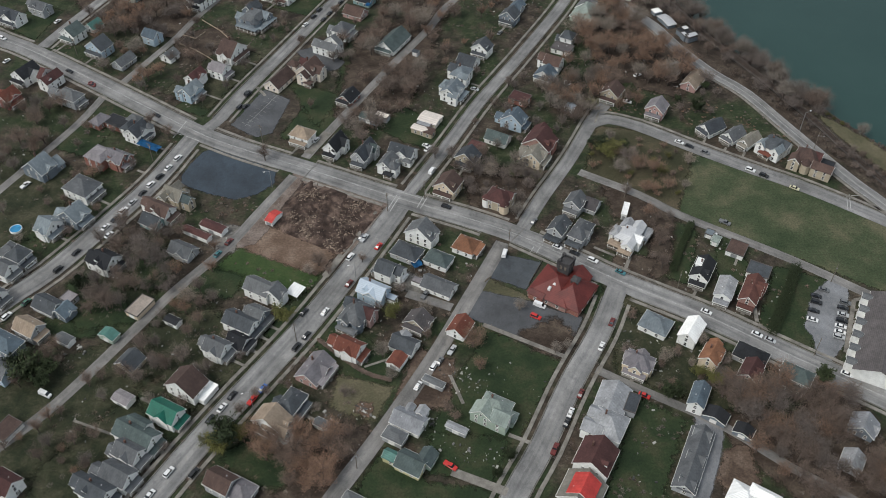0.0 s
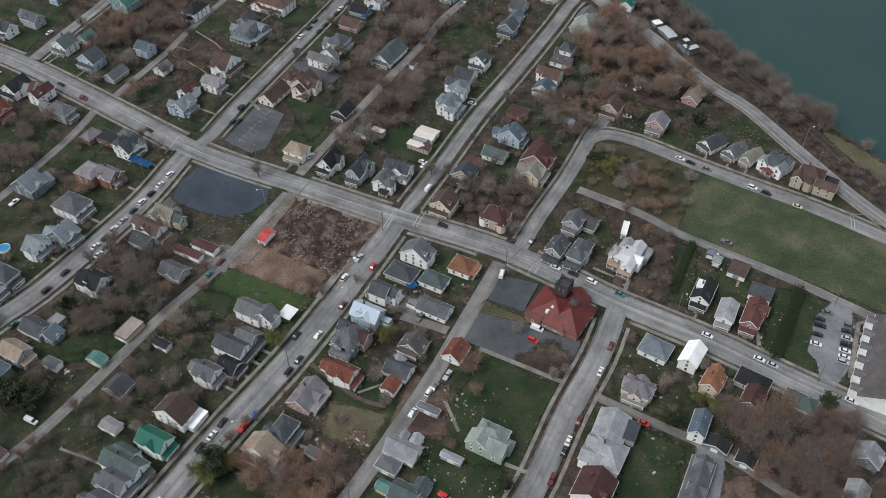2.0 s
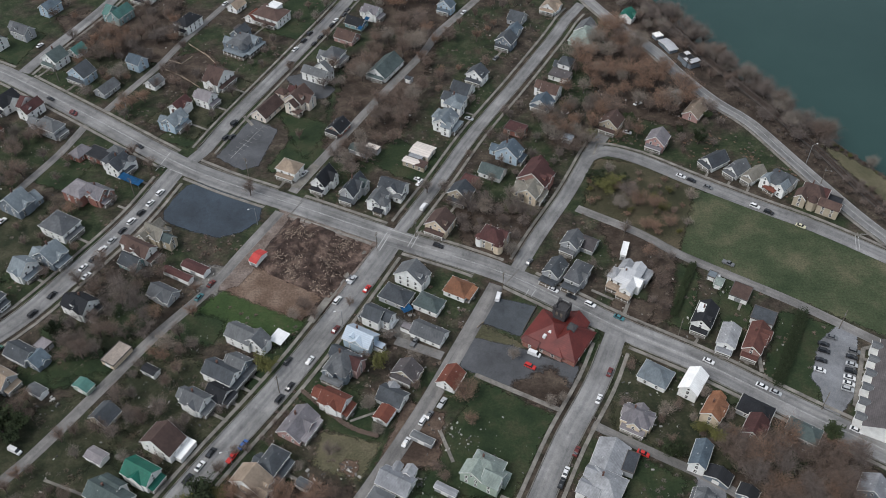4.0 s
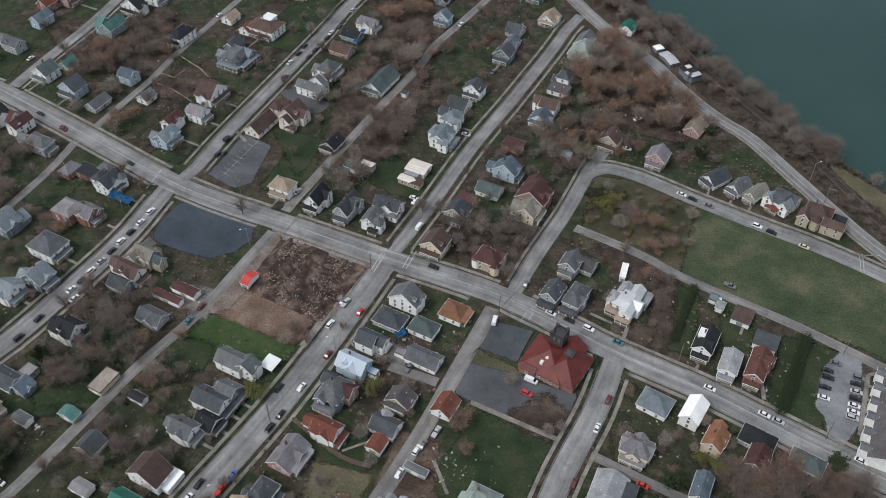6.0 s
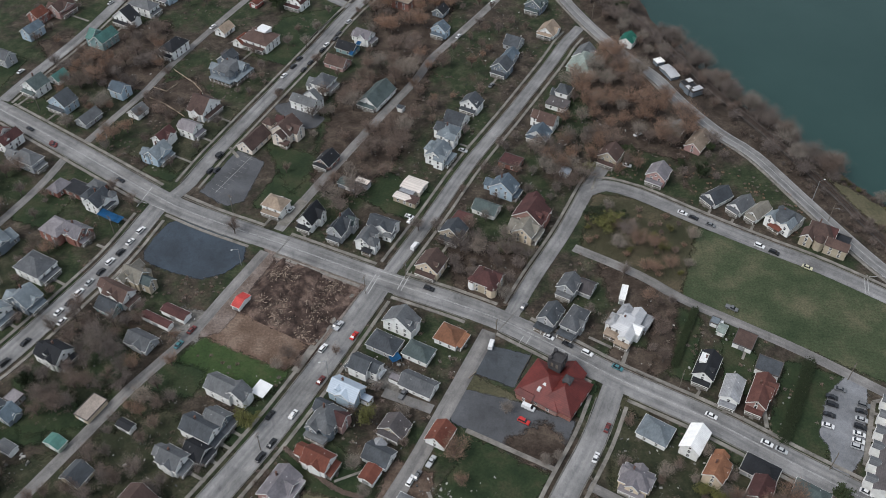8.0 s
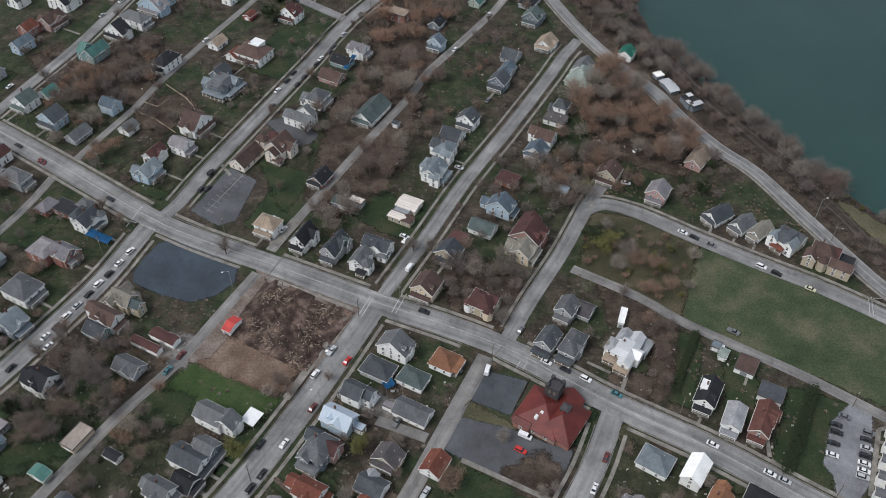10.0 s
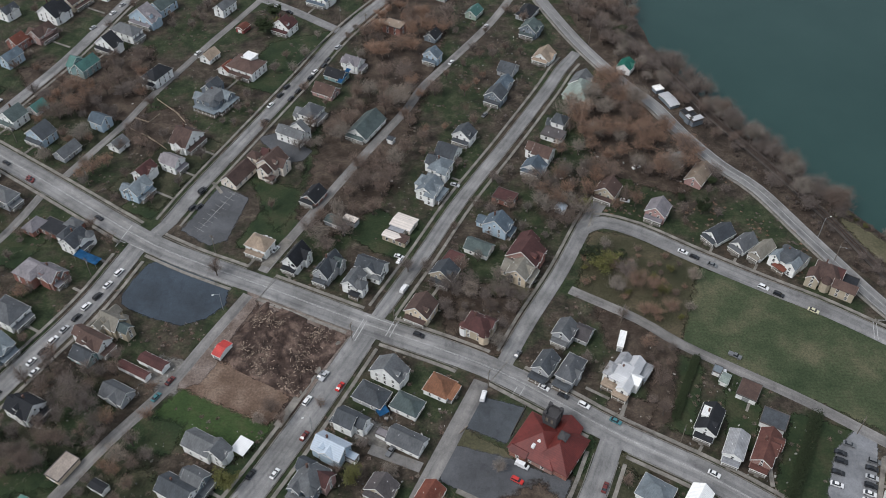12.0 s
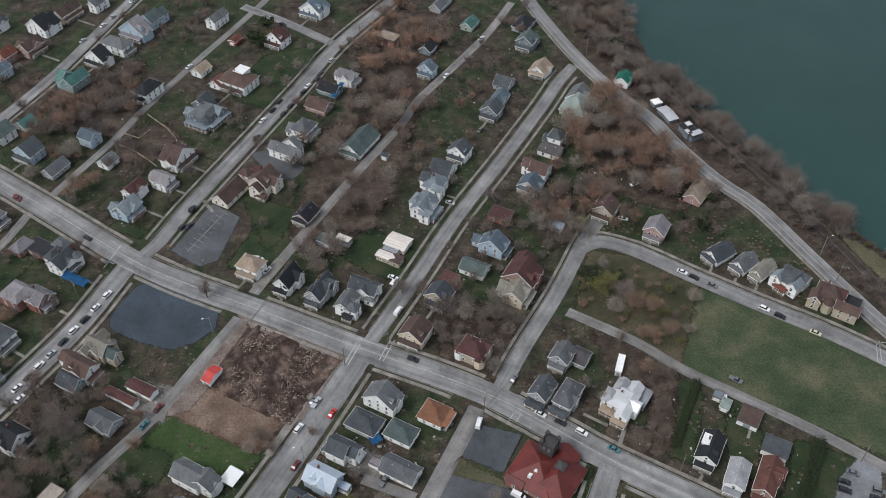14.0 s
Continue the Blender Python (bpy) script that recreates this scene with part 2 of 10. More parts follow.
TIMBER = worn("weathered_timber", (0.16, 0.135, 0.11), 0.9, 0.6, 5.0)
PLANKS = worn("broken_boards", (0.42, 0.34, 0.26), 0.9, 0.8, 3.0, 0.5, 1.3, each=0.2)
DUST = patch_material("pale_dust", (0.125, 0.094, 0.078), (0.170, 0.134, 0.115), (0.225, 0.185, 0.165), 0.14)
BALLAST = worn("dark_ballast", (0.062, 0.052, 0.047), 0.95, 0.3, 3.0, 0.6, 1.4)
TIMBER_DARK = worn("tarred_sleepers", (0.035, 0.028, 0.024), 0.9, 0.6, 4.0)
RUST = worn("rusty_rail", (0.12, 0.075, 0.055), 0.6, 0.6, 4.0, metal=0.5)
PANE = glass_material("window_glass", (0.018, 0.021, 0.026))
METAL = worn("galvanised_metal", (0.35, 0.36, 0.37), 0.5, 0.6, 4.0, metal=0.4)
RUBBER = worn("tyre_rubber", (0.018, 0.018, 0.019), 0.8, 1.0, 6.0)
CANVAS = worn("white_canvas", (0.75, 0.75, 0.74), 0.8, 0.4, 2.0, 0.85, 1.05)


# ---- mesh helpers ----
def mesh_ob(name, bm, mats, parent=None, label=""):
    me = bpy.data.meshes.new(name)
    bm.to_mesh(me)
    bm.free()
    for m in mats if isinstance(mats, (list, tuple)) else [mats]:
        me.materials.append(m)
    ob = new(name, me)
    if parent:
        ob.parent = parent
    if label:
        ob["label"] = label
    return ob


part = mesh_ob


def shared(name, me, parent=None, m=None):
    ob = new(name, me)
    if parent:
        ob.parent = parent
    if m is not None:
        ob.matrix_basis = m
    return ob


def hexa(bm, pts, mat=0):
    """A solid from eight corners: four below, four above, each anticlockwise."""
    v = [bm.verts.new(p) for p in pts]
    for f in ((3, 2, 1, 0), (4, 5, 6, 7), (0, 1, 5, 4), (1, 2, 6, 5), (2, 3, 7, 6), (3, 0, 4, 7)):
        bm.faces.new([v[i] for i in f]).material_index = mat
    return v


def box(bm, x0, x1, y0, y1, z0, z1, mat=0, m=None):
    pts = [(x0, y0, z0), (x1, y0, z0), (x1, y1, z0), (x0, y1, z0), (x0, y0, z1), (x1, y0, z1), (x1, y1, z1), (x0, y1, z1)]
    if m is not None:
        pts = [m @ Vector(p) for p in pts]
    return hexa(bm, pts, mat)


def beam(bm, a, b, r0, r1=None, sides=4, mat=0):
    """A tapered bar from a to b."""
    a, b = Vector(a), Vector(b)
    r1 = r0 if r1 is None else r1
    q = (b - a).to_track_quat("Z", "Y")
    rings = []
    for c, r in ((a, r0), (b, r1)):
        rings.append([bm.verts.new(c + q @ Vector((r * math.cos(6.2832 * k / sides), r * math.sin(6.2832 * k / sides), 0))) for k in range(sides)])
    for k in range(sides):
        bm.faces.new((rings[0][k], rings[0][(k + 1) % sides], rings[1][(k + 1) % sides], rings[1][k])).material_index = mat
    bm.faces.new(rings[1]).material_index = mat
    bm.faces.new(rings[0][::-1]).material_index = mat


# ---- ground and river ----
# The bank runs beside the river road; the ground falls to the bed and rises again on the far shore.
SHORE = [(700, -500), (330, 170), (262, 270), (211, 345), (195, 369), (180, 396), (158, 428), (140, 468), (128, 500), (119, 540), (112, 600), (100, 900), (60, 3000)]


def shore_x(y):
    for (x0, y0), (x1, y1) in zip(SHORE, SHORE[1:]):
        if y <= y1:
            return x0 + (x1 - x0) * (y - y0) / (y1 - y0)
    return SHORE[-1][0]


def build_ground():
    bm = bmesh.new()
    ys = [-3000, -1200, -500] + [100 + 12 * k for k in range(45)] + [700, 900, 1300, 2000, 3500]
    cross = [(-3000, 0), (-1500, 0), (-700, 0), (-350, 0), (-180, 0), (-90, 0), (-58, 0), (-40, 0), (-24, -0.4), (-14, -2.0), (-5, -5.0), (0, -6.1), (12, -8.0), (90, -9.0),
             (300, -9.0), (380, -7.0), (400, -4.0), (430, 1.0), (700, 4.0), (1500, 20.0), (3000, 30.0)]
    rows = []
    for y in ys:
        s = shore_x(max(y, -500))
        rows.append([bm.verts.new((s + dx + (2.2 * noise.noise((y * 0.06, dx * 0.05, 0)) if abs(dx) < 30 else 0), y, z + (0.5 * noise.noise((y * 0.1, dx, 3)) if -30 < dx < 0 else 0))) for dx, z in cross])
    for a, b in zip(rows, rows[1:]):
        for k in range(len(cross) - 1):
            f = bm.faces.new((a[k], a[k + 1], b[k + 1], b[k]))
            f.smooth = True
            f.material_index = 1 if -41 < cross[k][0] < 90 and cross[k + 1][0] > -41 else 0
    ob = mesh_ob("ground", bm, [GROUND, BANK])
    tagged(ob, "brown winter ground of yards and river bank", "ground", kind="structure")
    m, n, l, b = material("river_water", 0.22)
    b.inputs["Base Color"].default_value = (0.03, 0.07, 0.064, 1)
    b.inputs["Specular IOR Level"].default_value = 0.3
    b.inputs["IOR"].default_value = 1.33
    bumped(n, l, b, noise_at(n, l, 0.5, 5, stretch=(0.6, 1.0, 1.0)), 0.12, 0.2)
    g = noise_at(n, l, 0.012, 4)
    l.new(ramp(n, l, g, [(0.3, (0.018, 0.045, 0.041)), (0.7, (0.025, 0.056, 0.051))]), b.inputs["Base Color"])
    bm = bmesh.new()
    lo = [bm.verts.new((shore_x(max(y, -500)) - 4, y, -6.0)) for y in ys]
    hi = [bm.verts.new((shore_x(max(y, -500)) + 398, y, -6.0)) for y in ys]
    for k in range(len(ys) - 1):
        bm.faces.new((lo[k], hi[k], hi[k + 1], lo[k + 1]))
    tagged(mesh_ob("water", bm, m), "dull green-grey river water, almost smooth", "river", kind="structure")


build_ground()

LAYER = [0]


def rise(base=0.006, step=0.0022):
    """Each flat layer lies a little above the one before it; roads lie above all soil and grass."""
    LAYER[0] += 1
    return base + step * LAYER[0]


def smooth_line(pts, step=6.0):
    """A rounded line through a few points."""
    p = [Vector((*q, 0)) for q in pts]
    p = [2 * p[0] - p[1]] + p + [2 * p[-1] - p[-2]]
    out = []
    for k in range(1, len(p) - 2):
        a, b, c, d = p[k - 1 : k + 3]
        count = max(2, int((c - b).length / step))
        for i in range(count):
            t = i / count
            out.append(0.5 * ((2 * b) + (c - a) * t + (2 * a - 5 * b + 4 * c - d) * t * t + (3 * b - a - 3 * c + d) * t ** 3))
    return out + [p[-2]]


def ribbon(bm, line, off0, off1, z0, z1=None, mat=0):
    """A strip beside a line, flat, or a low solid when z1 is given."""
    rows = []
    for k, q in enumerate(line):
        t = (line[min(k + 1, len(line) - 1)] - line[max(k - 1, 0)]).normalized()
        side = Vector((t.y, -t.x, 0))
        a, b = q + side * off0, q + side * off1
        if z1 is None:
            rows.append([bm.verts.new((a.x, a.y, z0)), bm.verts.new((b.x, b.y, z0))])
        else:
            rows.append([bm.verts.new((a.x, a.y, z0)), bm.verts.new((a.x, a.y, z1)), bm.verts.new((b.x, b.y, z1)), bm.verts.new((b.x, b.y, z0))])
    for a, b in zip(rows, rows[1:]):
        for i in range(len(a) - 1):
            bm.faces.new((a[i], a[i + 1], b[i + 1], b[i])).material_index = mat
    if z1 is not None:
        bm.faces.new(rows[0][::-1])
        bm.faces.new(rows[-1])


ROADS = []


def road(label, pts, width, mat=None, name="road"):
    line = smooth_line(pts)
    ROADS.append(([(q.x, q.y) for q in line], width))
    bm = bmesh.new()
    ribbon(bm, line, -width / 2, width / 2, rise(0.02))
    ob = mesh_ob(name, bm, mat or ASPHALT)
    far, across, along = 0.0, [], []
    for k, q in enumerate(line):
        far += (q - line[k - 1]).length if k else 40.0 * len(ROADS)
        across += [-width / 2, width / 2]
        along += [far, far]
    ob.data.attributes.new("across", "FLOAT", "POINT").data.foreach_set("value", across)
    ob.data.attributes.new("along", "FLOAT", "POINT").data.foreach_set("value", along)
    return tagged(ob, label, "road", kind="structure")


def kerbed(pts, off, width=1.5, verge=0.0, name="pavement", label="pale concrete pavement with a kerb beside the street"):
    """A raised pavement beside a street: kerb at off, then a verge, then the slabs. The sign of off tells the side."""
    s = 1 if off > 0 else -1
    line = smooth_line(pts)
    bm = bmesh.new()
    a, b = sorted((off, off + s * 0.3))
    ribbon(bm, line, a, b, -0.05, 0.32)
    tagged(mesh_ob("kerb", bm, KERB), "worn concrete kerb along the street", "kerb", kind="structure")
    bm = bmesh.new()
    a, b = sorted((off + s * (0.35 + verge), off + s * (0.35 + verge + width)))
    ribbon(bm, line, a, b, -0.05, 0.30)
    tagged(mesh_ob(name, bm, CONCRETE), label, "pavement", kind="structure")


def stripe(pts, off, width, name="lane_marking", label="worn white painted line on the street"):
    bm = bmesh.new()
    ribbon(bm, smooth_line(pts), off - width / 2, off + width / 2, 0.215)
    return tagged(mesh_ob(name, bm, PAINT), label, "road marking", kind="structure")


def patch(name, label, pts, mat, fray=2.5, category="ground", z=None, step=2.0):
    """A piece of ground cover with an uneven border: a grid that knows how deep inside the outline it lies."""
    z = z or rise()
    p = np.array(pts, float)
    q = np.roll(p, -1, axis=0)
    lo, hi = p.min(0) - fray, p.max(0) + fray
    nx, ny = (int(k) + 2 for k in (hi - lo) / step)
    g = np.stack(np.meshgrid(lo[0] + step * np.arange(nx), lo[1] + step * np.arange(ny)), -1).reshape(-1, 1, 2)
    t = np.clip(((g - p) * (q - p)).sum(-1) / ((q - p) ** 2).sum(-1), 0, 1)
    far = np.linalg.norm(p + (q - p) * t[..., None] - g, axis=-1).min(1)
    up = (p[:, 1] > g[..., 1]) != (q[:, 1] > g[..., 1])
    cut = p[:, 0] + (q[:, 0] - p[:, 0]) * (g[..., 1] - p[:, 1]) / np.where(q[:, 1] == p[:, 1], 1e-9, q[:, 1] - p[:, 1])
    inside = ((up & (g[..., 0] < cut)).sum(1) % 2) == 1
    deep = np.clip(0.5 + np.where(inside, far, -far) / (2 * fray), 0, 1) * 0.85
    faces = []
    for j in range(ny - 1):
        for i in range(nx - 1):
            f = (j * nx + i, j * nx + i + 1, (j + 1) * nx + i + 1, (j + 1) * nx + i)
            if max(deep[k] for k in f) > 0:
                faces.append(f)
    me = bpy.data.meshes.new(name)
    me.from_pydata([(x, y, z) for x, y in g[:, 0]], [], faces)
    me.attributes.new("inside", "FLOAT", "POINT").data.foreach_set("value", deep.astype(np.float32))
    me.materials.append(mat)
    return tagged(new(name, me), label, category, kind="structure")


LOTS = []


def lot(name, label, pts, mat, z=None):
    """A hard, flat area with a thin edge."""
    LOTS.append(pts)
    return patch(name, label, pts, mat, 0.9, "car park", z, 1.0)


patch('lawn', 'broad mown green field with dry patches', [(116.1, 329.4), (134.1, 321.3), (160.4, 303.9), (177, 292.1), (190.4, 282.1), (213.1, 258.7), (202.1, 231.2), (177.5, 244.5), (150.9, 261.1), (124.1, 276.7), (103.8, 290.7), (108.1, 307.5)], FIELD, 2, 'lawn')
patch('lawn', 'rough olive grass dotted with shrubs beside the field', [(75.1, 350.6), (93.6, 346.3), (115.6, 330.6), (107.6, 307.5), (101.6, 292.5), (84.7, 303.6), (66, 317.1)], ROUGH, 3, 'lawn')
patch('lawn', 'green lawn between the lots', [(18.7, 222.1), (42.5, 208.6), (31.5, 185.9), (25.9, 176.5), (13.2, 177.6), (1.3, 169.6), (-2.6, 178.7), (3.4, 195.6)], LAWN, 3, 'lawn')
patch('lawn', 'green grass strip below the cleared lot', [(-84.9, 267.4), (-51.4, 251.4), (-56.8, 239.1), (-78.2, 246.6), (-94.9, 251.2)], BRIGHT, 3, 'lawn')
patch('soil', 'raw brown demolition soil', [(-66.3, 311.4), (-25.8, 292.7), (-42.7, 257.8), (-51.7, 254.5), (-75.9, 279.4)], RUBBLE, 2.5, 'ground')
patch('soil', 'flat tan clay beside the demolition', [(-76.1, 281.1), (-45.6, 264.3), (-51.5, 253), (-85.1, 269.1)], CLAY, 2.5, 'ground')
patch('lawn', 'green yard behind the tan house', [(-63.7, 375.4), (-48.5, 361.4), (-59.5, 332.8), (-76.7, 343.4)], LAWN, 3, 'lawn')
patch('lawn', 'green yard beside the clubhouse', [(-76.2, 385), (-52.4, 375.4), (-52.7, 416.2), (-44.8, 432.8), (-37.4, 410.9), (-61.4, 352.3)], LAWN, 4, 'lawn')
patch('lawn', 'green side yard with a hedge', [(100, 283.5), (107.5, 278.3), (98.4, 248.8), (86.9, 255)], LAWN, 3, 'lawn')
patch('lawn', 'green yard between houses', [(115.1, 268.2), (125.4, 261.6), (118.7, 242.8), (110.8, 242.7)], LAWN, 2, 'lawn')
patch('lawn', 'green lot with a dark hedge', [(137, 256.8), (156.7, 249), (138.5, 216.9), (138.8, 210.2), (122, 223.8)], LAWN, 3, 'lawn')
patch('lawn', 'green yard behind the long houses', [(70.3, 190.9), (84, 182.5), (71.1, 152.6), (55.3, 152.6)], LAWN, 4, 'lawn')
patch('lawn', 'green yard by the green house', [(-129, 192.7), (-106.6, 192.7), (-105.3, 178.4), (-120.4, 176)], LAWN, 3, 'lawn')
patch('lawn', 'green corner yard', [(-26.8, 156.5), (-19.9, 169.5), (-4.3, 156.6), (12.6, 154.5), (18.1, 152.1), (-26.5, 151.9)], LAWN, 3, 'lawn')
patch('lawn', 'green front yards', [(-50.6, 221.8), (-40.2, 227.5), (-17.6, 208.4), (-21.3, 198), (-38.2, 203.1)], LAWN, 3, 'lawn')
patch('lawn', 'pale dry garden plot', [(-38, 200.5), (-19.1, 195.5), (-24.6, 183.3), (-39, 188.1)], DRY, 3, 'lawn')
patch('lawn', 'green yard near the corner house', [(-178.3, 349.5), (-157.1, 351.8), (-166.9, 328.2), (-181.9, 334.4)], LAWN, 3, 'lawn')
patch('lawn', 'green yard', [(-194.9, 302.5), (-170.9, 306.4), (-173.2, 273.8), (-188.7, 277.2)], LAWN, 5, 'lawn')
patch('lawn', 'green yard', [(-233, 461.5), (-215.2, 455.5), (-221.8, 426.3), (-237.9, 437.6)], LAWN, 2, 'lawn')
patch('lawn', 'green corner yard behind a low wall', [(-83, 497.9), (-53.7, 508.9), (-76.7, 452.4), (-98.2, 462)], LAWN, 3, 'lawn')
patch('lawn', 'green yard with a white car', [(-39.4, 360), (-22.9, 368.1), (1, 349.8), (-4, 332.9), (-18.8, 339.9), (-31.3, 349.8)], LAWN, 2, 'lawn')
patch('lawn', 'green corner yard', [(-128, 370.3), (-109.9, 380), (-117.4, 358.8), (-132.6, 365.6)], LAWN, 2, 'lawn')
patch('lawn', 'grass below the church lot', [(15.2, 251.6), (35, 239.5), (28.1, 235), (12.7, 242.4)], DRY, 2, 'lawn')
patch('soil', 'brown leaf litter under the thicket', [(-55.8, 177.4), (-28.3, 178.6), (-23.9, 171.8), (-35.8, 151.9), (-52.6, 151.9)], LEAFMOULD, 5, 'ground')
patch('soil', 'brown leaf litter in the wood', [(98.3, 208.7), (147, 196), (152.1, 170.1), (146.1, 152.5), (118.5, 152.4), (101.2, 174.4)], LEAFMOULD, 5, 'ground')
patch('soil', 'brown leaf litter by the river road', [(76.9, 445), (114.7, 445.2), (133.2, 396), (117.9, 376.2), (85.7, 390.7)], LEAFMOULD, 5, 'ground')
patch('soil', 'brown leaf litter behind the white house', [(72.5, 307.3), (99.8, 288.9), (91.5, 255.1), (84.1, 251.9), (91.2, 281.7), (75.2, 288.8)], LEAFMOULD, 4, 'ground')
patch('soil', 'brown front yard of the white house', [(73.2, 264.7), (87.9, 261.5), (81.5, 250.3), (68.4, 255)], LEAFMOULD, 3, 'ground')
patch('soil', 'littered brown yard', [(-9.3, 213.7), (3.5, 208.4), (1.4, 188.2), (-16.8, 188.1)], SOIL, 3, 'ground')
patch('lawn', 'littered yard of the pale green house', [(-2.6, 176.4), (20.9, 173), (15.5, 158.8), (-4.4, 163)], LAWN, 4, 'lawn')
patch('soil', 'brown lot with bare shrubs', [(9.2, 318.8), (45.5, 319), (35.6, 285.1), (13.8, 292.2)], LEAFMOULD, 4, 'ground')
patch('lawn', 'pale grass', [(31.3, 320.9), (45.5, 319), (42.1, 307.2), (29.5, 309.1)], DRY, 3, 'lawn')
patch('gravel', 'pale worn concrete pad beside a garage', [(-129.7, 195.2), (-121.1, 197.7), (-117.9, 189), (-127, 185.4)], ROUGH, 2, 'ground')
patch('lawn', 'dull green lawn beside the thicket', [(-74.9, 168.2), (-68.7, 171.6), (-54.4, 166.1), (-53.1, 156), (-68.3, 157.4)], LAWN, 3, 'lawn')
patch('gravel', 'tan broken slab of a razed shed', [(-31.3, 187.6), (-29.1, 190.5), (-24.4, 187.6), (-26.6, 183.3)], CLAY, 0.8, 'ground')
patch('gravel', 'broken pale slabs in a back lot', [(-97.9, 281), (-83.1, 279.3), (-88.1, 265.7), (-98.5, 270.7)], GRAVEL, 3, 'ground')
patch('gravel', 'pale gravel yard', [(-18.2, 255.3), (-5.4, 248.4), (-9.9, 242.3), (-21.4, 248.4)], GRAVEL, 2, 'ground')
patch('gravel', 'pale gravel track by the white roofs', [(98.2, 169.9), (104.5, 172.2), (104.8, 156.9), (96.8, 154.8), (93, 159)], SOIL, 3, 'ground')
patch('lawn', 'mossy dark garden ground', [(-127, 270.6), (-107.3, 267.3), (-118.8, 235.9), (-139.4, 230), (-142.2, 247.9)], MOSS, 5, 'lawn')
patch('lawn', 'mossy dark garden ground', [(-110.9, 230.1), (-88.9, 230.2), (-96.5, 202.9), (-115.2, 202.8)], MOSS, 5, 'lawn')
patch('soil', 'brown yards with bare trees', [(-44.8, 432.8), (-1.6, 450.5), (-18.2, 370.8), (-39.3, 347.9), (-51.2, 361.3)], LEAFMOULD, 6, 'ground')
patch('soil', 'brown yard round a fence', [(-147.5, 429.6), (-124.8, 438.5), (-110.1, 420.9), (-120, 404.3), (-140.5, 412.5)], LEAFMOULD, 3, 'ground')
patch('soil', 'brown yards with bare trees', [(-34.3, 544), (14.3, 543.9), (0, 452.3), (-29, 461.9)], LEAFMOULD, 6, 'ground')
patch('soil', 'brown yards with bare trees', [(-211.2, 472), (-148.7, 492.6), (-139.3, 429.6), (-187.4, 434.1)], LEAFMOULD, 6, 'ground')
patch('lawn', 'dull green back yard', [(-154.6, 233.7), (-145.1, 239.4), (-132.2, 231.4), (-134.9, 220.4), (-149.6, 219.1)], LAWN, 4, 'lawn')
patch('lawn', 'green strip beside the alley', [(-128.2, 257.7), (-119.5, 266.2), (-109.8, 257.8), (-117.1, 244.2), (-124.1, 246.8)], LAWN, 4, 'lawn')
patch('lawn', 'dull green yard behind the white house', [(-98.3, 255.1), (-82.5, 251.1), (-84.7, 240.6), (-97.8, 243.1)], LAWN, 4, 'lawn')
patch('lawn', 'narrow green front yards', [(-61.8, 234.3), (-53.5, 242.1), (-57.6, 226.9), (-62.2, 217.4), (-66.8, 220.9)], LAWN, 4, 'lawn')
patch('lawn', 'mossy yard of the low house', [(81.7, 235.3), (76.6, 243.0), (67.9, 232.7), (69.7, 223.0)], ROUGH, 4, 'lawn')
patch('soil', 'brown leaf litter under old trees', [(16.7, 314.2), (40.6, 310.9), (34.6, 285.1), (18.6, 283.4)], LEAFMOULD, 4, 'ground')
patch('lawn', 'dry grass strip between the railway and the shore', [(183, 362), (190, 354), (200, 343), (212, 322), (228, 300), (222, 292), (206, 312), (197, 329), (189, 345)], DRY, 2, 'lawn', 0.16)
patch('soil', 'pale pinkish dirt shoulder of the cleared lot', [(-68.6, 315.5), (-64.0, 318.2), (-23.3, 297.2), (-24.7, 291.0), (-40.2, 298.7), (-62.1, 308.9)], DUST, 1.0, 'ground')
patch('soil', 'pale pinkish dirt shoulder of the cleared lot', [(-69.5, 313.8), (-63.5, 310.2), (-70.6, 294.2), (-74.2, 280.6), (-79.2, 270.5), (-86.6, 267.7), (-84.6, 280.5), (-77.3, 298.0)], DUST, 1.0, 'ground')
patch('soil', 'pale pinkish dirt shoulder of the cleared lot', [(-26.3, 292.5), (-23.1, 291.0), (-39.0, 265.1), (-44.0, 265.1), (-35.8, 278.6)], DUST, 1.0, 'ground')
patch('lawn', 'mossy yards below the main street', [(68, 236), (104, 214), (134, 196), (120, 184), (94, 190), (66, 204)], MOSS, 4, 'lawn')
patch('lawn', 'mossy back yards', [(-150, 246), (-130, 243), (-121, 228), (-140, 224)], LAWN, 4, 'lawn')
patch('lawn', 'mossy back yards', [(-200, 330), (-172, 318), (-168, 290), (-190, 262), (-206, 280)], MOSS, 6, 'lawn')
patch('lawn', 'mossy back yards', [(-165, 196), (-128, 214), (-112, 196), (-135, 160), (-165, 165)], MOSS, 6, 'lawn')
patch('lawn', 'mossy back yards', [(-112, 222), (-92, 232), (-66, 214), (-92, 186)], MOSS, 6, 'lawn')
patch('lawn', 'mossy back yards', [(-135, 162), (-112, 190), (-96, 172), (-118, 146), (-134, 146)], MOSS, 5, 'lawn')
patch('lawn', 'mossy yards', [(-196, 424), (-172, 412), (-150, 398), (-144, 412), (-168, 430), (-188, 446)], MOSS, 5, 'lawn')
patch('lawn', 'mossy yards', [(-140, 378), (-116, 366), (-96, 410), (-116, 420)], MOSS, 4, 'lawn')
patch('lawn', 'green strip beside the church', [(60.3, 248.3), (64.1, 246.4), (57.8, 232.3), (54.7, 233.6)], LAWN, 1.2, 'lawn')
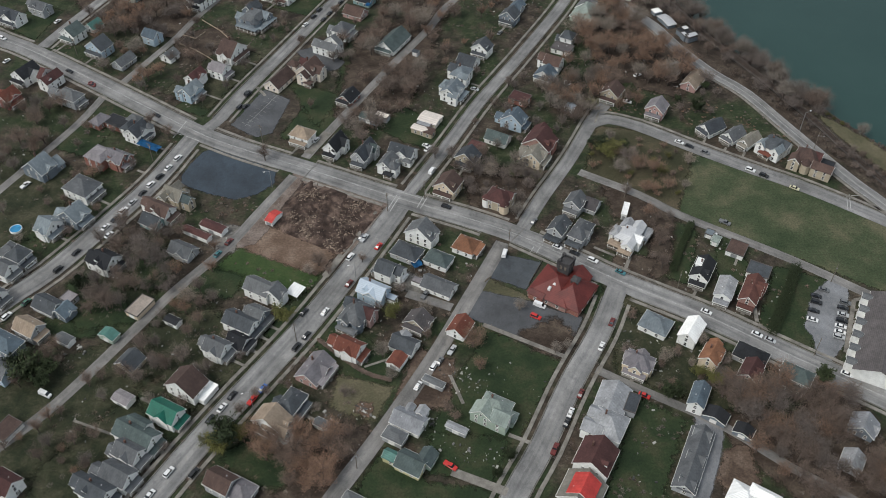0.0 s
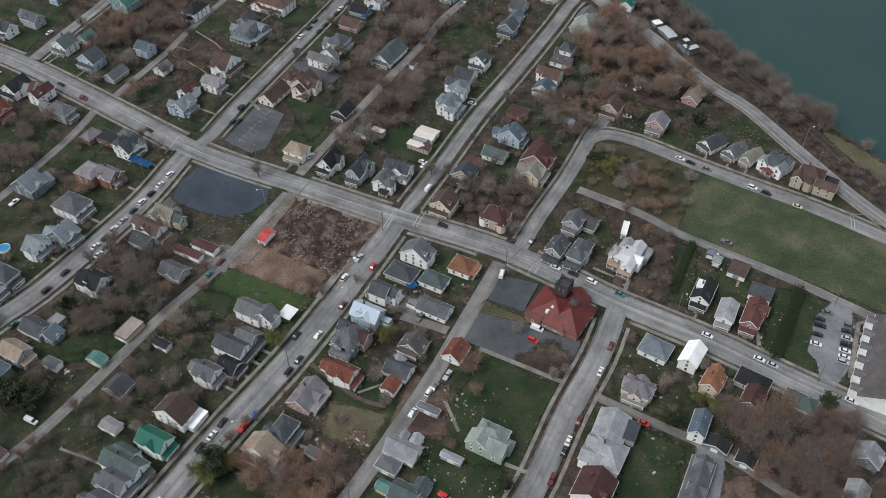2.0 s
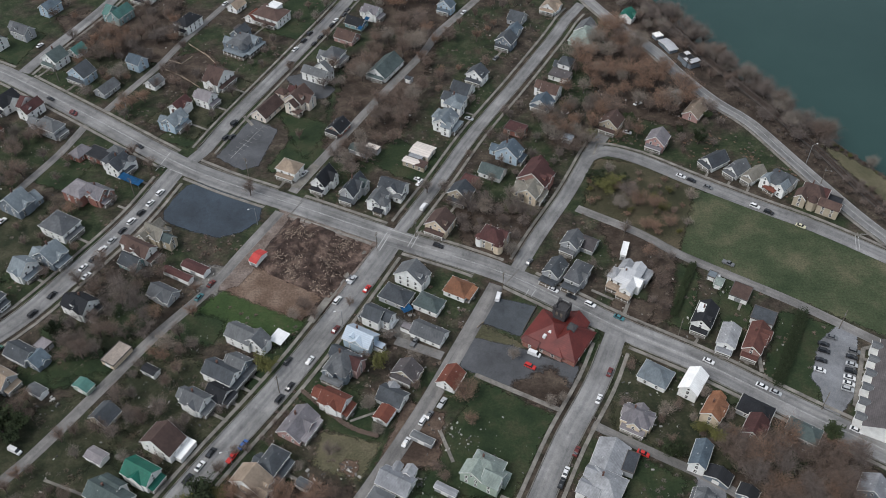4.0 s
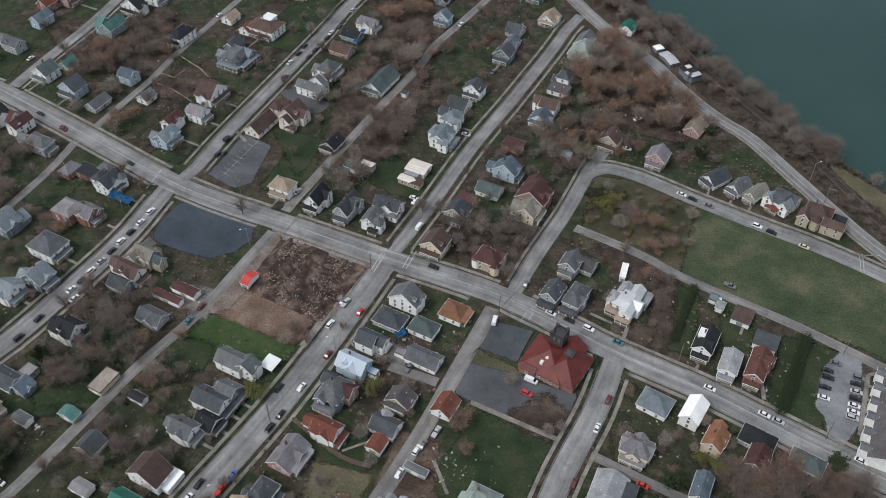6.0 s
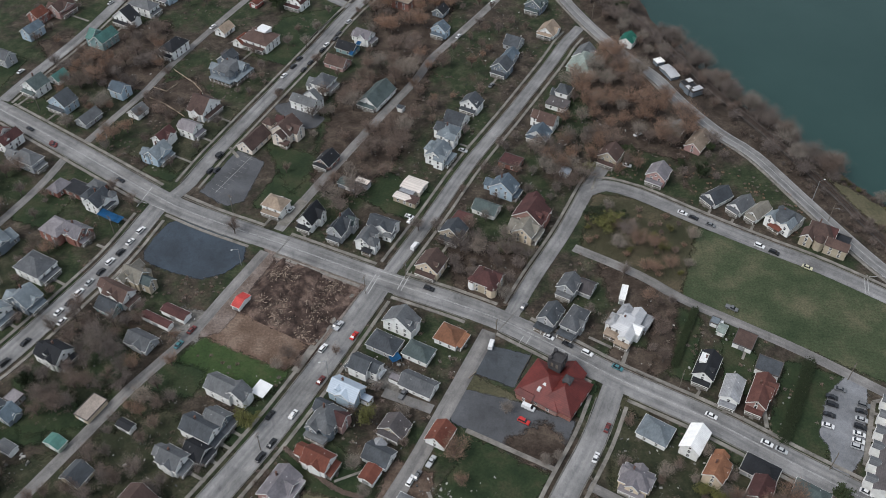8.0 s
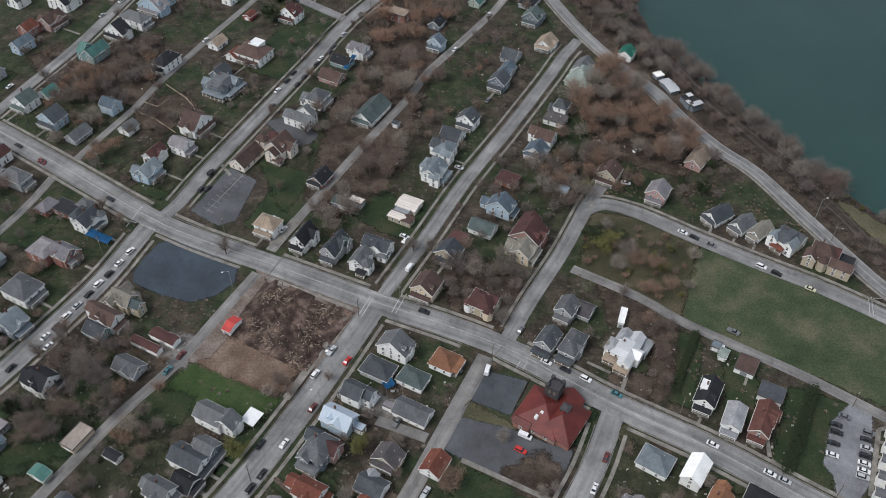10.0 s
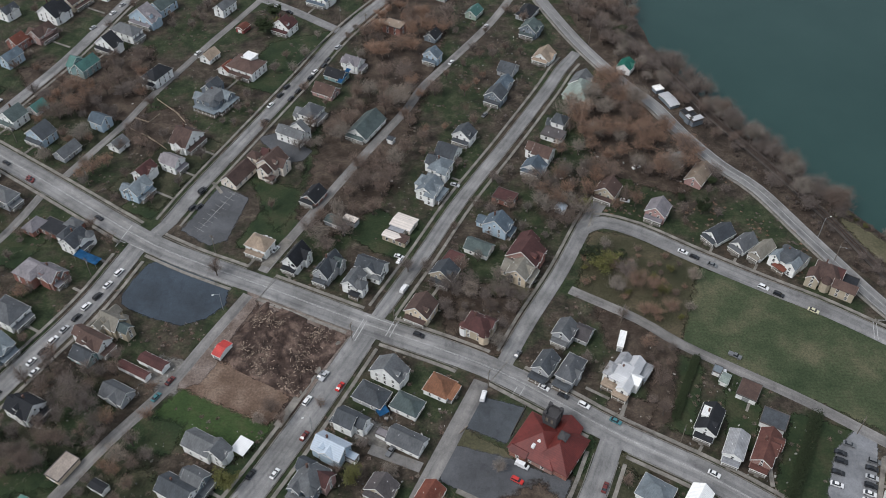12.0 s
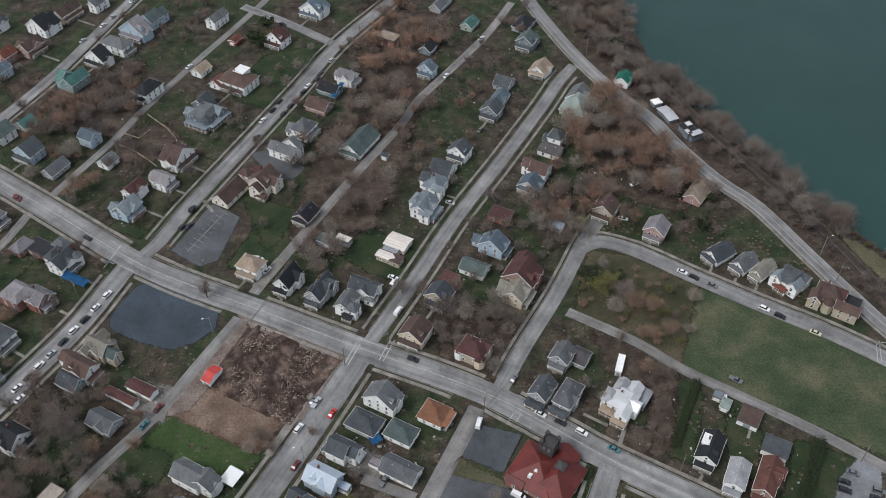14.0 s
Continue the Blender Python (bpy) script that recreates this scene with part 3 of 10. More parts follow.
lot('asphalt_lot', 'dark sealed asphalt lot, wet and empty', [(-118.5, 312.4), (-116.4, 320.9), (-112.2, 330.2), (-107.8, 333.0), (-98.2, 330.2), (-85.4, 322.6), (-76.5, 315.9), (-76.7, 308.5), (-82.7, 301.7), (-91.6, 298.0), (-103.2, 301.6), (-113.8, 306.3), (-117.4, 309.1)], DARK_LOT)
lot('car_park', 'dark asphalt church car park', [(23.8, 264.5), (40.3, 259.4), (33.1, 244.9), (17, 252.6)], CHURCH_LOT)
lot('car_park', 'patched grey asphalt yard behind the church', [(14.5, 243.9), (34.9, 238), (44.6, 233), (54.2, 230.1), (47, 212.6), (42.6, 210.7), (10.2, 230.5)], GREY_LOT)
lot('car_park', 'worn asphalt car park with faded bays', [(-90.5, 380.1), (-76.9, 371.5), (-82.4, 345.1), (-88.7, 342.1), (-102.3, 351.2)], GREY_LOT)
lot('car_park', 'grey asphalt apron behind the clubhouse', [(-78.7, 415.2), (-70.7, 418.7), (-52.0, 405.4), (-55.1, 398.7), (-62.6, 396.2)], GREY_LOT)
lot('car_park', 'pale asphalt car park of the apartments', [(157.2, 250.6), (163.1, 247.5), (152.9, 218.4), (144.7, 208.9), (140.7, 211), (141.9, 221.1), (139.8, 225.3), (148.1, 242.9)], PALE_LOT)
lot('driveway', 'grey asphalt apron behind the long building', [(89.5, 184.9), (98.5, 180.2), (95.3, 169.9), (87.8, 152.3), (82.2, 152.3), (89.9, 172.1)], PALE_LOT)
patch('soil', 'brown leaf litter on the asphalt yard', [(30.6, 221.5), (44.2, 228.4), (49.8, 219.4), (43.8, 211.8), (35.6, 215.2)], LEAFMOULD, 4, 'ground')
road('grey asphalt alley beside the field', [(62.1, 317), (86.9, 301.7), (102.2, 288.9), (123.7, 274.9), (144.1, 261.7), (171.3, 241.4), (190, 228.3)], 4.6, ALLEY)
road('grey asphalt alley', [(-162.8, 158.2), (-152.2, 171.4), (-138.1, 189), (-118.1, 223.6), (-107, 243.5), (-90.8, 267.4), (-79.8, 290), (-67.9, 313.8)], 4.6, ALLEY)
road('grey asphalt alley', [(-205.7, 284.1), (-197.8, 303.6), (-189, 323.2), (-176.4, 352.7), (-170, 374.9)], 4.2, ALLEY)
road('grey asphalt back alley', [(-163.3, 386.6), (-154.7, 406.3), (-145.8, 426.1), (-138.4, 447.7), (-128.6, 470.9), (-117.5, 496.9), (-107.7, 518), (-95.9, 544.1), (-86.1, 568.2)], 4.0, ALLEY)
road('gravelly alley between back yards', [(-64.1, 326.6), (-50.7, 354.5), (-27.9, 400.4), (-7.8, 438.7), (-0.7, 457.1), (13.6, 480.4), (36.5, 519), (52, 553.2)], 4.6, ALLEY)
road('narrow dirt lane through the wood', [(56.7, 204.7), (74.9, 194.1), (93.2, 183.7), (105.2, 174.9), (117.9, 163.8), (133.6, 152.8), (142.4, 145.8)], 3.6, ALLEY)
road('patched grey asphalt street', [(-46.5, 131.7), (-35.9, 152.3), (-20.4, 178.6), (-2.9, 211.1), (10.4, 239.4), (25.2, 271.2)], 6.2, ALLEY)
road('grey asphalt street', [(-214.9, 418.9), (-206.6, 441.8), (-190.8, 482.1), (-175.2, 536.9), (-166, 566.4)], 6.4)
road('grey asphalt street', [(-103.2, 549), (-78.3, 533.1), (-47.6, 510)], 6.0)
road('grey asphalt street', [(-185.2, 217.2), (-174.4, 235.7), (-160, 254.1), (-145.9, 279.1), (-130.8, 308.4), (-118.5, 343.2)], 9.0)
road('grey asphalt street', [(-116.8, 344.1), (-109.7, 354.3), (-101, 377.6), (-85.6, 413.3), (-63.1, 465.4), (-44.5, 510), (-15.5, 559.7), (10.8, 611)], 6.6)
road('wide patched asphalt street', [(-105.1, 132.5), (-95.4, 152.2), (-76.9, 185.5), (-54.9, 221.8), (-37.8, 254.6), (-17.3, 297.6)], 9.6)
road('grey asphalt street', [(-17.3, 297.6), (1.5, 335.2), (18.4, 371), (40.4, 411.2), (63.7, 455.6), (71.2, 471.7), (81.7, 489.2)], 5.8)
road('grey asphalt street', [(13.6, 129.1), (23.7, 152.5), (34.4, 171.9), (46.7, 198.2), (59.9, 222.2), (70.8, 247.2)], 8.2)
road('grey asphalt street', [(31.4, 274.6), (44, 299.7), (59.2, 327.1), (73.1, 356.4), (81.8, 371.2)], 6.2)
road('grey asphalt street beside the field', [(69.8, 351.9), (80, 356.5), (94.3, 350.7), (116, 335.7), (141.4, 319.4), (163.5, 305.8), (191.3, 284.9), (215.7, 265.2)], 7.4)
road('grey asphalt river road', [(207.5, 268.5), (194.7, 294.7), (183.7, 313.6), (167.2, 347.9), (152.6, 378.7), (139.1, 396), (125.8, 419.7), (115.8, 442.3), (104.5, 458.9), (90.2, 485), (79.6, 508.7), (70.4, 533), (63.5, 553.2), (57.5, 576)], 6.8)
road('wide grey asphalt main street with worn markings', [(-290.3, 460), (-244.2, 429), (-218, 414.3), (-167, 379.7), (-119.1, 346.3), (-93.9, 332.7), (-57.9, 316.6), (-21.1, 299.4), (11.2, 285.7), (32.6, 275.3), (52.9, 262), (72.2, 248.7), (102.8, 230.9), (130.7, 211.5), (159.7, 192.4), (180.4, 176.9)], 10.4)


def railway(pts, top):
    """A single track: ballast bed, sleepers and two rails."""
    line = smooth_line(pts)
    ROADS.append(([(q.x, q.y) for q in line], 4.6))
    track = new("railway_track")
    bm = bmesh.new()
    ribbon(bm, line, -2.3, 2.3, -6.0, top)
    part("ballast", bm, BALLAST, track)
    bm = bmesh.new()
    for a, b in zip(line, line[1:]):
        for k in range(int((b - a).length / 0.65)):
            q, turn = a.lerp(b, k * 0.65 / (b - a).length), math.degrees(math.atan2(b.y - a.y, b.x - a.x))
            box(bm, -0.12, 0.12, -1.25, 1.25, top - 0.05, top + 0.1, 0, pose(q.x, q.y, 0, 0, 0, turn))
    part("sleepers", bm, TIMBER_DARK, track)
    for off in (-0.72, 0.72):
        bm = bmesh.new()
        ribbon(bm, line, off - 0.05, off + 0.05, top + 0.08, top + 0.26)
        part("rail", bm, RUST, track)
    return tagged(track, "single railway track on dark ballast along the river bank", "railway", kind="structure")


railway([(108, 512), (119, 488), (133.1, 456.0), (142.7, 432.7), (162.3, 395.3), (176.6, 364.9), (183.5, 349.8), (191.6, 328.2), (207, 297), (232, 262)], 0.12)
kerbed([(-290.3, 460), (-244.2, 429), (-224, 417.7)], -5.4, 1.4, 0.6)
kerbed([(-212.1, 410.3), (-167, 379.7), (-124.2, 349.9)], -5.4, 1.4, 0.6)
kerbed([(-112.3, 342.6), (-93.9, 332.7), (-72.9, 323.3)], -5.4, 1.4, 0.6)
kerbed([(-60.1, 317.6), (-57.9, 316.6), (-23.6, 300.6)], -5.4, 1.4, 0.6)
kerbed([(-10.7, 295), (11.2, 285.7), (25.5, 278.8)], -5.4, 1.4, 0.6)
kerbed([(37.7, 272), (52.9, 262), (72.2, 248.7), (102.8, 230.9), (130.7, 211.5), (159.7, 192.4), (180.4, 176.9)], -5.4, 1.4, 0.6)
kerbed([(-290.3, 460), (-244.2, 429), (-218, 414.3), (-167, 379.7), (-123.3, 349.2)], 5.4, 1.4, 0.6)
kerbed([(-111.3, 342.1), (-93.9, 332.7), (-72.6, 323.2)], 5.4, 1.4, 0.6)
kerbed([(-59.9, 317.5), (-57.9, 316.6), (-23.8, 300.7)], 5.4, 1.4, 0.6)
kerbed([(-11, 295.1), (11.2, 285.7), (18.8, 282)], 5.4, 1.4, 0.6)
kerbed([(31.4, 275.9), (32.6, 275.3), (52.9, 262), (65.9, 253)], 5.4, 1.4, 0.6)
kerbed([(77.7, 245.5), (102.8, 230.9), (130.7, 211.5), (134.3, 209.2)], 5.4, 1.4, 0.6)
kerbed([(145.9, 201.5), (159.7, 192.4), (180.4, 176.9)], 5.4, 1.4, 0.6)
kerbed([(-185.2, 217.2), (-174.4, 235.7), (-160, 254.1), (-145.9, 279.1), (-130.8, 308.4), (-121.5, 334.7)], -4.65, 1.4, 1.4)
kerbed([(-185.2, 217.2), (-174.4, 235.7), (-160, 254.1), (-145.9, 279.1), (-130.8, 308.4), (-121.5, 334.7)], 4.65, 1.4, 1.4)
kerbed([(-105.1, 132.5), (-95.4, 152.2), (-76.9, 185.5), (-54.9, 221.8), (-37.8, 254.6), (-21.2, 289.5)], -4.95, 1.4, 1.4)
kerbed([(-105.1, 132.5), (-95.4, 152.2), (-76.9, 185.5), (-54.9, 221.8), (-37.8, 254.6), (-21.2, 289.5)], 4.95, 1.4, 1.4)
kerbed([(13.6, 129.1), (23.7, 152.5), (34.4, 171.9), (46.7, 198.2), (59.9, 222.2), (67.2, 239)], -4.25, 1.4, 1.4)
kerbed([(13.6, 129.1), (23.7, 152.5), (34.4, 171.9), (46.7, 198.2), (59.9, 222.2), (67.2, 239)], 4.25, 1.4, 1.4)
kerbed([(-109.2, 355.8), (-101, 377.6), (-85.6, 413.3), (-63.1, 465.4), (-44.5, 510), (-15.5, 559.7), (10.8, 611)], -3.5, 1.2, 1.6)
kerbed([(-13.3, 305.6), (1.5, 335.2), (18.4, 371), (40.4, 411.2), (63.7, 455.6), (71.2, 471.7), (77.1, 481.5)], -3.1, 1.2, 1.9)
kerbed([(-109.2, 355.8), (-101, 377.6), (-85.6, 413.3), (-63.1, 465.4), (-44.5, 510), (-15.5, 559.7), (10.8, 611)], 3.5, 1.2, 1.6)
kerbed([(-13.3, 305.6), (1.5, 335.2), (18.4, 371), (40.4, 411.2), (63.7, 455.6), (71.2, 471.7), (77.1, 481.5)], 3.1, 1.2, 1.9)
kerbed([(35.9, 283.5), (44, 299.7), (59.2, 327.1), (73.1, 356.4), (81.8, 371.2)], -3.3, 1.2, 0.6)
kerbed([(78.9, 356), (80, 356.5), (94.3, 350.7), (116, 335.7), (141.4, 319.4), (163.5, 305.8), (191.3, 284.9), (215.7, 265.2)], -3.9, 1.4, 0.8)
kerbed([(207.5, 268.5), (194.7, 294.7), (183.7, 313.6), (167.2, 347.9), (152.6, 378.7), (139.1, 396), (125.8, 419.7), (115.8, 442.3), (104.5, 458.9), (90.2, 485), (79.6, 508.7), (70.4, 533), (63.5, 553.2), (57.5, 576)], -3.6, 1.0, 0.2)
kerbed([(-214.9, 418.9), (-206.6, 441.8), (-190.8, 482.1), (-175.2, 536.9), (-166, 566.4)], 3.4, 1.4, 1.2)
stripe([(-286.2, 457.2), (-244.2, 429), (-218, 414.3), (-167, 379.7), (-119.1, 346.3), (-93.9, 332.7), (-57.9, 316.6), (-21.1, 299.4), (11.2, 285.7), (32.6, 275.3), (52.9, 262), (72.2, 248.7), (102.8, 230.9), (130.7, 211.5), (159.7, 192.4), (176.4, 179.9)], 0.12, 0.16)
stripe([(-286.2, 457.2), (-244.2, 429), (-218, 414.3), (-167, 379.7), (-119.1, 346.3), (-93.9, 332.7), (-57.9, 316.6), (-21.1, 299.4), (11.2, 285.7), (32.6, 275.3), (52.9, 262), (72.2, 248.7), (102.8, 230.9), (130.7, 211.5), (159.7, 192.4), (176.4, 179.9)], -0.25, 0.16)
stripe([(-24.5, 290.9), (-20.4, 301.3)], 0, 0.35)
stripe([(-23.2, 290.2), (-19.1, 300.5)], 0, 0.35)
stripe([(-11.4, 292.8), (-7.4, 303.2)], 0, 0.35)
stripe([(-9.9, 292.1), (-5.9, 302.5)], 0, 0.35)
stripe([(-19.5, 303.2), (-6.8, 297.6)], 0, 0.35)
stripe([(-128.5, 341), (-124.7, 354.2)], 0, 0.35)
stripe([(-132.4, 346.7), (-124.7, 343.2)], 0, 0.35)
stripe([(35.5, 263.9), (38.2, 268.9)], 0, 0.3)
stripe([(38.6, 264.6), (41, 268.9)], 0, 0.3)
stripe([(177, 292.1), (179.6, 302.1)], 0, 0.3)
stripe([(178.2, 291.3), (180.8, 302.1)], 0, 0.3)
stripe([(181.3, 301.3), (187.9, 301.3)], 0, 0.3)
stripe([(-122.4, 342.3), (-115.8, 338.9)], 0, 0.3)
stripe([(205.3, 273), (194.7, 294.7), (183.7, 313.6), (167.2, 347.9), (152.6, 378.7), (139.1, 396), (125.8, 419.7), (115.8, 442.3), (104.5, 458.9), (90.2, 485), (79.6, 508.7), (70.4, 533), (63.5, 553.2), (58.8, 571.2)], 3.0, 0.16)
stripe([(205.3, 273), (194.7, 294.7), (183.7, 313.6), (167.2, 347.9), (152.6, 378.7), (139.1, 396), (125.8, 419.7), (115.8, 442.3), (104.5, 458.9), (90.2, 485), (79.6, 508.7), (70.4, 533), (63.5, 553.2), (58.8, 571.2)], -3.0, 0.16)
stripe([(205.3, 273), (194.7, 294.7), (183.7, 313.6), (167.2, 347.9), (152.6, 378.7), (139.1, 396), (125.8, 419.7), (115.8, 442.3), (104.5, 458.9), (90.2, 485), (79.6, 508.7), (70.4, 533), (63.5, 553.2), (58.8, 571.2)], 0, 0.2)
stripe([(-95.6, 350.3), (-83.1, 376.2)], 0, 0.14)
stripe([(-97.4, 353.2), (-92.6, 350.1)], 0, 0.1)
stripe([(-96.1, 356), (-91.2, 352.9)], 0, 0.1)
stripe([(-94.8, 358.8), (-89.9, 355.7)], 0, 0.1)
stripe([(-93.4, 361.7), (-88.5, 358.5)], 0, 0.1)
stripe([(-92.1, 364.5), (-87.2, 361.3)], 0, 0.1)
stripe([(-90.7, 367.4), (-85.8, 364.2)], 0, 0.1)
stripe([(-89.3, 370.3), (-84.4, 367.1)], 0, 0.1)
stripe([(-87.9, 373.3), (-83, 370)], 0, 0.1)
stripe([(-86.5, 376.3), (-81.5, 372.9)], 0, 0.1)


# ---- houses ----
def window_mesh(w, h, sashes=2):
    """A frame with recessed panes and a sill, in one piece."""
    bm = bmesh.new()
    t, deep = 0.12, 0.07
    xs = [-w / 2 - t, -w / 2, w / 2, w / 2 + t]
    zs = [-t, 0.0] + ([h / 2 - 0.05, h / 2 + 0.05] if sashes == 2 else []) + [h, h + t]
    v = [[bm.verts.new((x, -deep, z)) for x in xs] for z in zs]
    for i in range(len(zs) - 1):
        for j in range(3):
            ring = (v[i][j], v[i][j + 1], v[i + 1][j + 1], v[i + 1][j])
            if j == 1 and i % 2 == 1:
                back = [bm.verts.new((q.co.x, 0.0, q.co.z)) for q in ring]
                bm.faces.new(back).material_index = 1
                for k in range(4):
                    bm.faces.new((ring[k], ring[(k + 1) % 4], back[(k + 1) % 4], back[k]))
            else:
                bm.faces.new(ring)
    rim = v[0] + [r[-1] for r in v[1:]] + v[-1][-2::-1] + [r[0] for r in v[-2:0:-1]]
    back = [bm.verts.new((q.co.x * (1.05 if q.co.z < 0 else 1), 0.03, q.co.z)) for q in rim]
    for k in range(len(rim)):
        j = (k + 1) % len(rim)
        bm.faces.new((rim[j], rim[k], back[k], back[j]))
    me = bpy.data.meshes.new("window")
    bm.to_mesh(me)
    bm.free()
    me.materials.append(TRIM)
    me.materials.append(PANE)
    return me


WINDOW = window_mesh(0.95, 1.55)
SMALL_WINDOW = window_mesh(0.7, 0.95, 1)


def door_mesh():
    bm = bmesh.new()
    box(bm, -0.5, 0.5, -0.03, 0.02, 0, 2.05, 1)
    for x0, x1, z0, z1 in ((-0.62, -0.5, 0, 2.2), (0.5, 0.62, 0, 2.2), (-0.5, 0.5, 2.05, 2.2)):
        box(bm, x0, x1, -0.07, 0.02, z0, z1, 0)
    me = bpy.data.meshes.new("door")
    bm.to_mesh(me)
    bm.free()
    me.materials.append(TRIM)
    me.materials.append(TRIM_DARK)
    return me


DOOR = door_mesh()
TURN = {"D": -90, "R": 0, "U": 90, "L": 180}  # the wall's outward side, as a turn about z from -y


def gable(walls, roof, trim, m, w, d, h, pitch, over):
    """Walls, two roof slabs and boards; the ridge runs along x."""
    s = d / 2
    up = s * math.tan(radians(pitch))
    T = lambda *p: m @ Vector(p)  # noqa: E731
    ends = []
    for x in (-w / 2, w / 2):
        ends.append([walls.verts.new(T(*p)) for p in ((x, -s, -0.1), (x, s, -0.1), (x, s, h), (x, 0, h + up), (x, -s, h))])
    walls.faces.new(ends[0][::-1])
    walls.faces.new(ends[1])
    for k in (0, 1, 2, 3, 4):
        j = (k + 1) % 5
        walls.faces.new((ends[0][k], ends[0][j], ends[1][j], ends[1][k]))
    x0, x1, drop, th = -w / 2 - over, w / 2 + over, over * math.tan(radians(pitch)), 0.17
    e, z = s + over, h - drop
    # the roof's section, an upside-down V, swept along the ridge
    section = [(-e, z + 0.03), (0, h + up + 0.03), (e, z + 0.03), (e, z + th), (0, h + up + th + 0.05), (-e, z + th)]
    ring = [[roof.verts.new(T(x, *p)) for p in section] for x in (x0, x1)]
    for k in range(6):
        j = (k + 1) % 6
        roof.faces.new((ring[0][k], ring[0][j], ring[1][j], ring[1][k]))
    for r in ring:
        roof.faces.new((r[0], r[1], r[4], r[5]))
        roof.faces.new((r[1], r[2], r[3], r[4]))
    for x in (x0, x1):
        bm = bmesh.new()
        b = x + (0.06 if x > 0 else -0.06)
        board = [(-e, z - 0.24), (0, h + up - 0.24), (e, z - 0.24), (e, z + 0.12), (0, h + up + 0.14), (-e, z + 0.12)]
        ring = [[bm.verts.new(T(q, *p)) for p in board] for q in (x - 0.02 * (1 if x > 0 else -1), b)]
        for k in range(6):
            bm.faces.new((ring[0][k], ring[0][(k + 1) % 6], ring[1][(k + 1) % 6], ring[1][k]))
        for r in ring:
            bm.faces.new((r[0], r[1], r[4], r[5]))
            bm.faces.new((r[1], r[2], r[3], r[4]))
        trim.append(("bargeboard", bm))
    for q in (-1, 1):
        bm = bmesh.new()
        y0, y1 = sorted((q * e, q * (e + 0.11)))
        box(bm, x0, x1, y0, y1, z - 0.1, z + 0.07, 0, m)
        trim.append(("gutter", bm))
    return up


def hip(walls, roof, trim, m, w, d, h, pitch, over):
    s = d / 2
    T = lambda *p: m @ Vector(p)  # noqa: E731
    hexa(walls, [T(-w / 2, -s, -0.1), T(w / 2, -s, -0.1), T(w / 2, s, -0.1), T(-w / 2, s, -0.1), T(-w / 2, -s, h), T(w / 2, -s, h), T(w / 2, s, h), T(-w / 2, s, h)])
    x, y = w / 2 + over, s + over
    up = min(x, y) * math.tan(radians(pitch))
    r = max(x - y, 0.35)
    low = [roof.verts.new(T(*p)) for p in ((-x, -y, h), (x, -y, h), (x, y, h), (-x, y, h))]
    eave = [roof.verts.new(T(*p)) for p in ((-x, -y, h + 0.18), (x, -y, h + 0.18), (x, y, h + 0.18), (-x, y, h + 0.18))]
    ridge = [roof.verts.new(T(-r, 0, h + 0.18 + up)), roof.verts.new(T(r, 0, h + 0.18 + up))]
    roof.faces.new(low[::-1])
    for k in range(4):
        roof.faces.new((low[k], low[(k + 1) % 4], eave[(k + 1) % 4], eave[k]))
    roof.faces.new((eave[0], eave[1], ridge[1], ridge[0]))
    roof.faces.new((eave[2], eave[3], ridge[0], ridge[1]))
    roof.faces.new((eave[1], eave[2], ridge[1]))
    roof.faces.new((eave[3], eave[0], ridge[0]))
    bm = bmesh.new()
    rings = [[bm.verts.new(T(sx * (x + o), sy * (y + o), z)) for sx, sy in ((-1, -1), (1, -1), (1, 1), (-1, 1))] for o, z in ((0.01, h - 0.06), (0.1, h - 0.06), (0.1, h + 0.12), (0.01, h + 0.12))]
    for r in range(4):
        for k in range(4):
            bm.faces.new((rings[r][k], rings[r][(k + 1) % 4], rings[(r + 1) % 4][(k + 1) % 4], rings[(r + 1) % 4][k]))
    trim.append(("gutter", bm))
    return up


def flat(walls, roof, trim, m, w, d, h, over):
    s = d / 2
    T = lambda *p: m @ Vector(p)  # noqa: E731
    box(walls, -w / 2, w / 2, -s, s, -0.1, h, 0, m)
    box(roof, -w / 2 - over, w / 2 + over, -s - over, s + over, h, h + 0.15, 0, m)
    x, y = w / 2 + over, s + over
    bm = bmesh.new()
    rings = [[bm.verts.new(T(sx * (x + o), sy * (y + o), z)) for sx, sy in ((-1, -1), (1, -1), (1, 1), (-1, 1))] for o, z in ((-0.12, h + 0.1), (0.1, h - 0.1), (0.1, h + 0.34), (-0.12, h + 0.34))]
    for r in range(4):
        for k in range(4):
            bm.faces.new((rings[r][k], rings[r][(k + 1) % 4], rings[(r + 1) % 4][(k + 1) % 4], rings[(r + 1) % 4][k]))
    trim.append(("parapet", bm))
    return 0.3


def deck(walls, roof, trim, m, w, d, h, pitch, over):
    """A hipped roof cut off by a flat deck."""
    s = d / 2
    T = lambda *p: m @ Vector(p)  # noqa: E731
    box(walls, -w / 2, w / 2, -s, s, -0.1, h, 0, m)
    x, y = w / 2 + over, s + over
    inset = min(x, y) * 0.5
    up = inset * math.tan(radians(pitch))
    rings = [[roof.verts.new(T(sx * a, sy * b, z)) for sx, sy in ((-1, -1), (1, -1), (1, 1), (-1, 1))] for a, b, z in ((x, y, h), (x, y, h + 0.18), (x - inset, y - inset, h + 0.18 + up))]
    for a, b in zip(rings, rings[1:]):
        for k in range(4):
            roof.faces.new((a[k], a[(k + 1) % 4], b[(k + 1) % 4], b[k]))
    roof.faces.new(rings[0][::-1])
    roof.faces.new(rings[2])
    return up


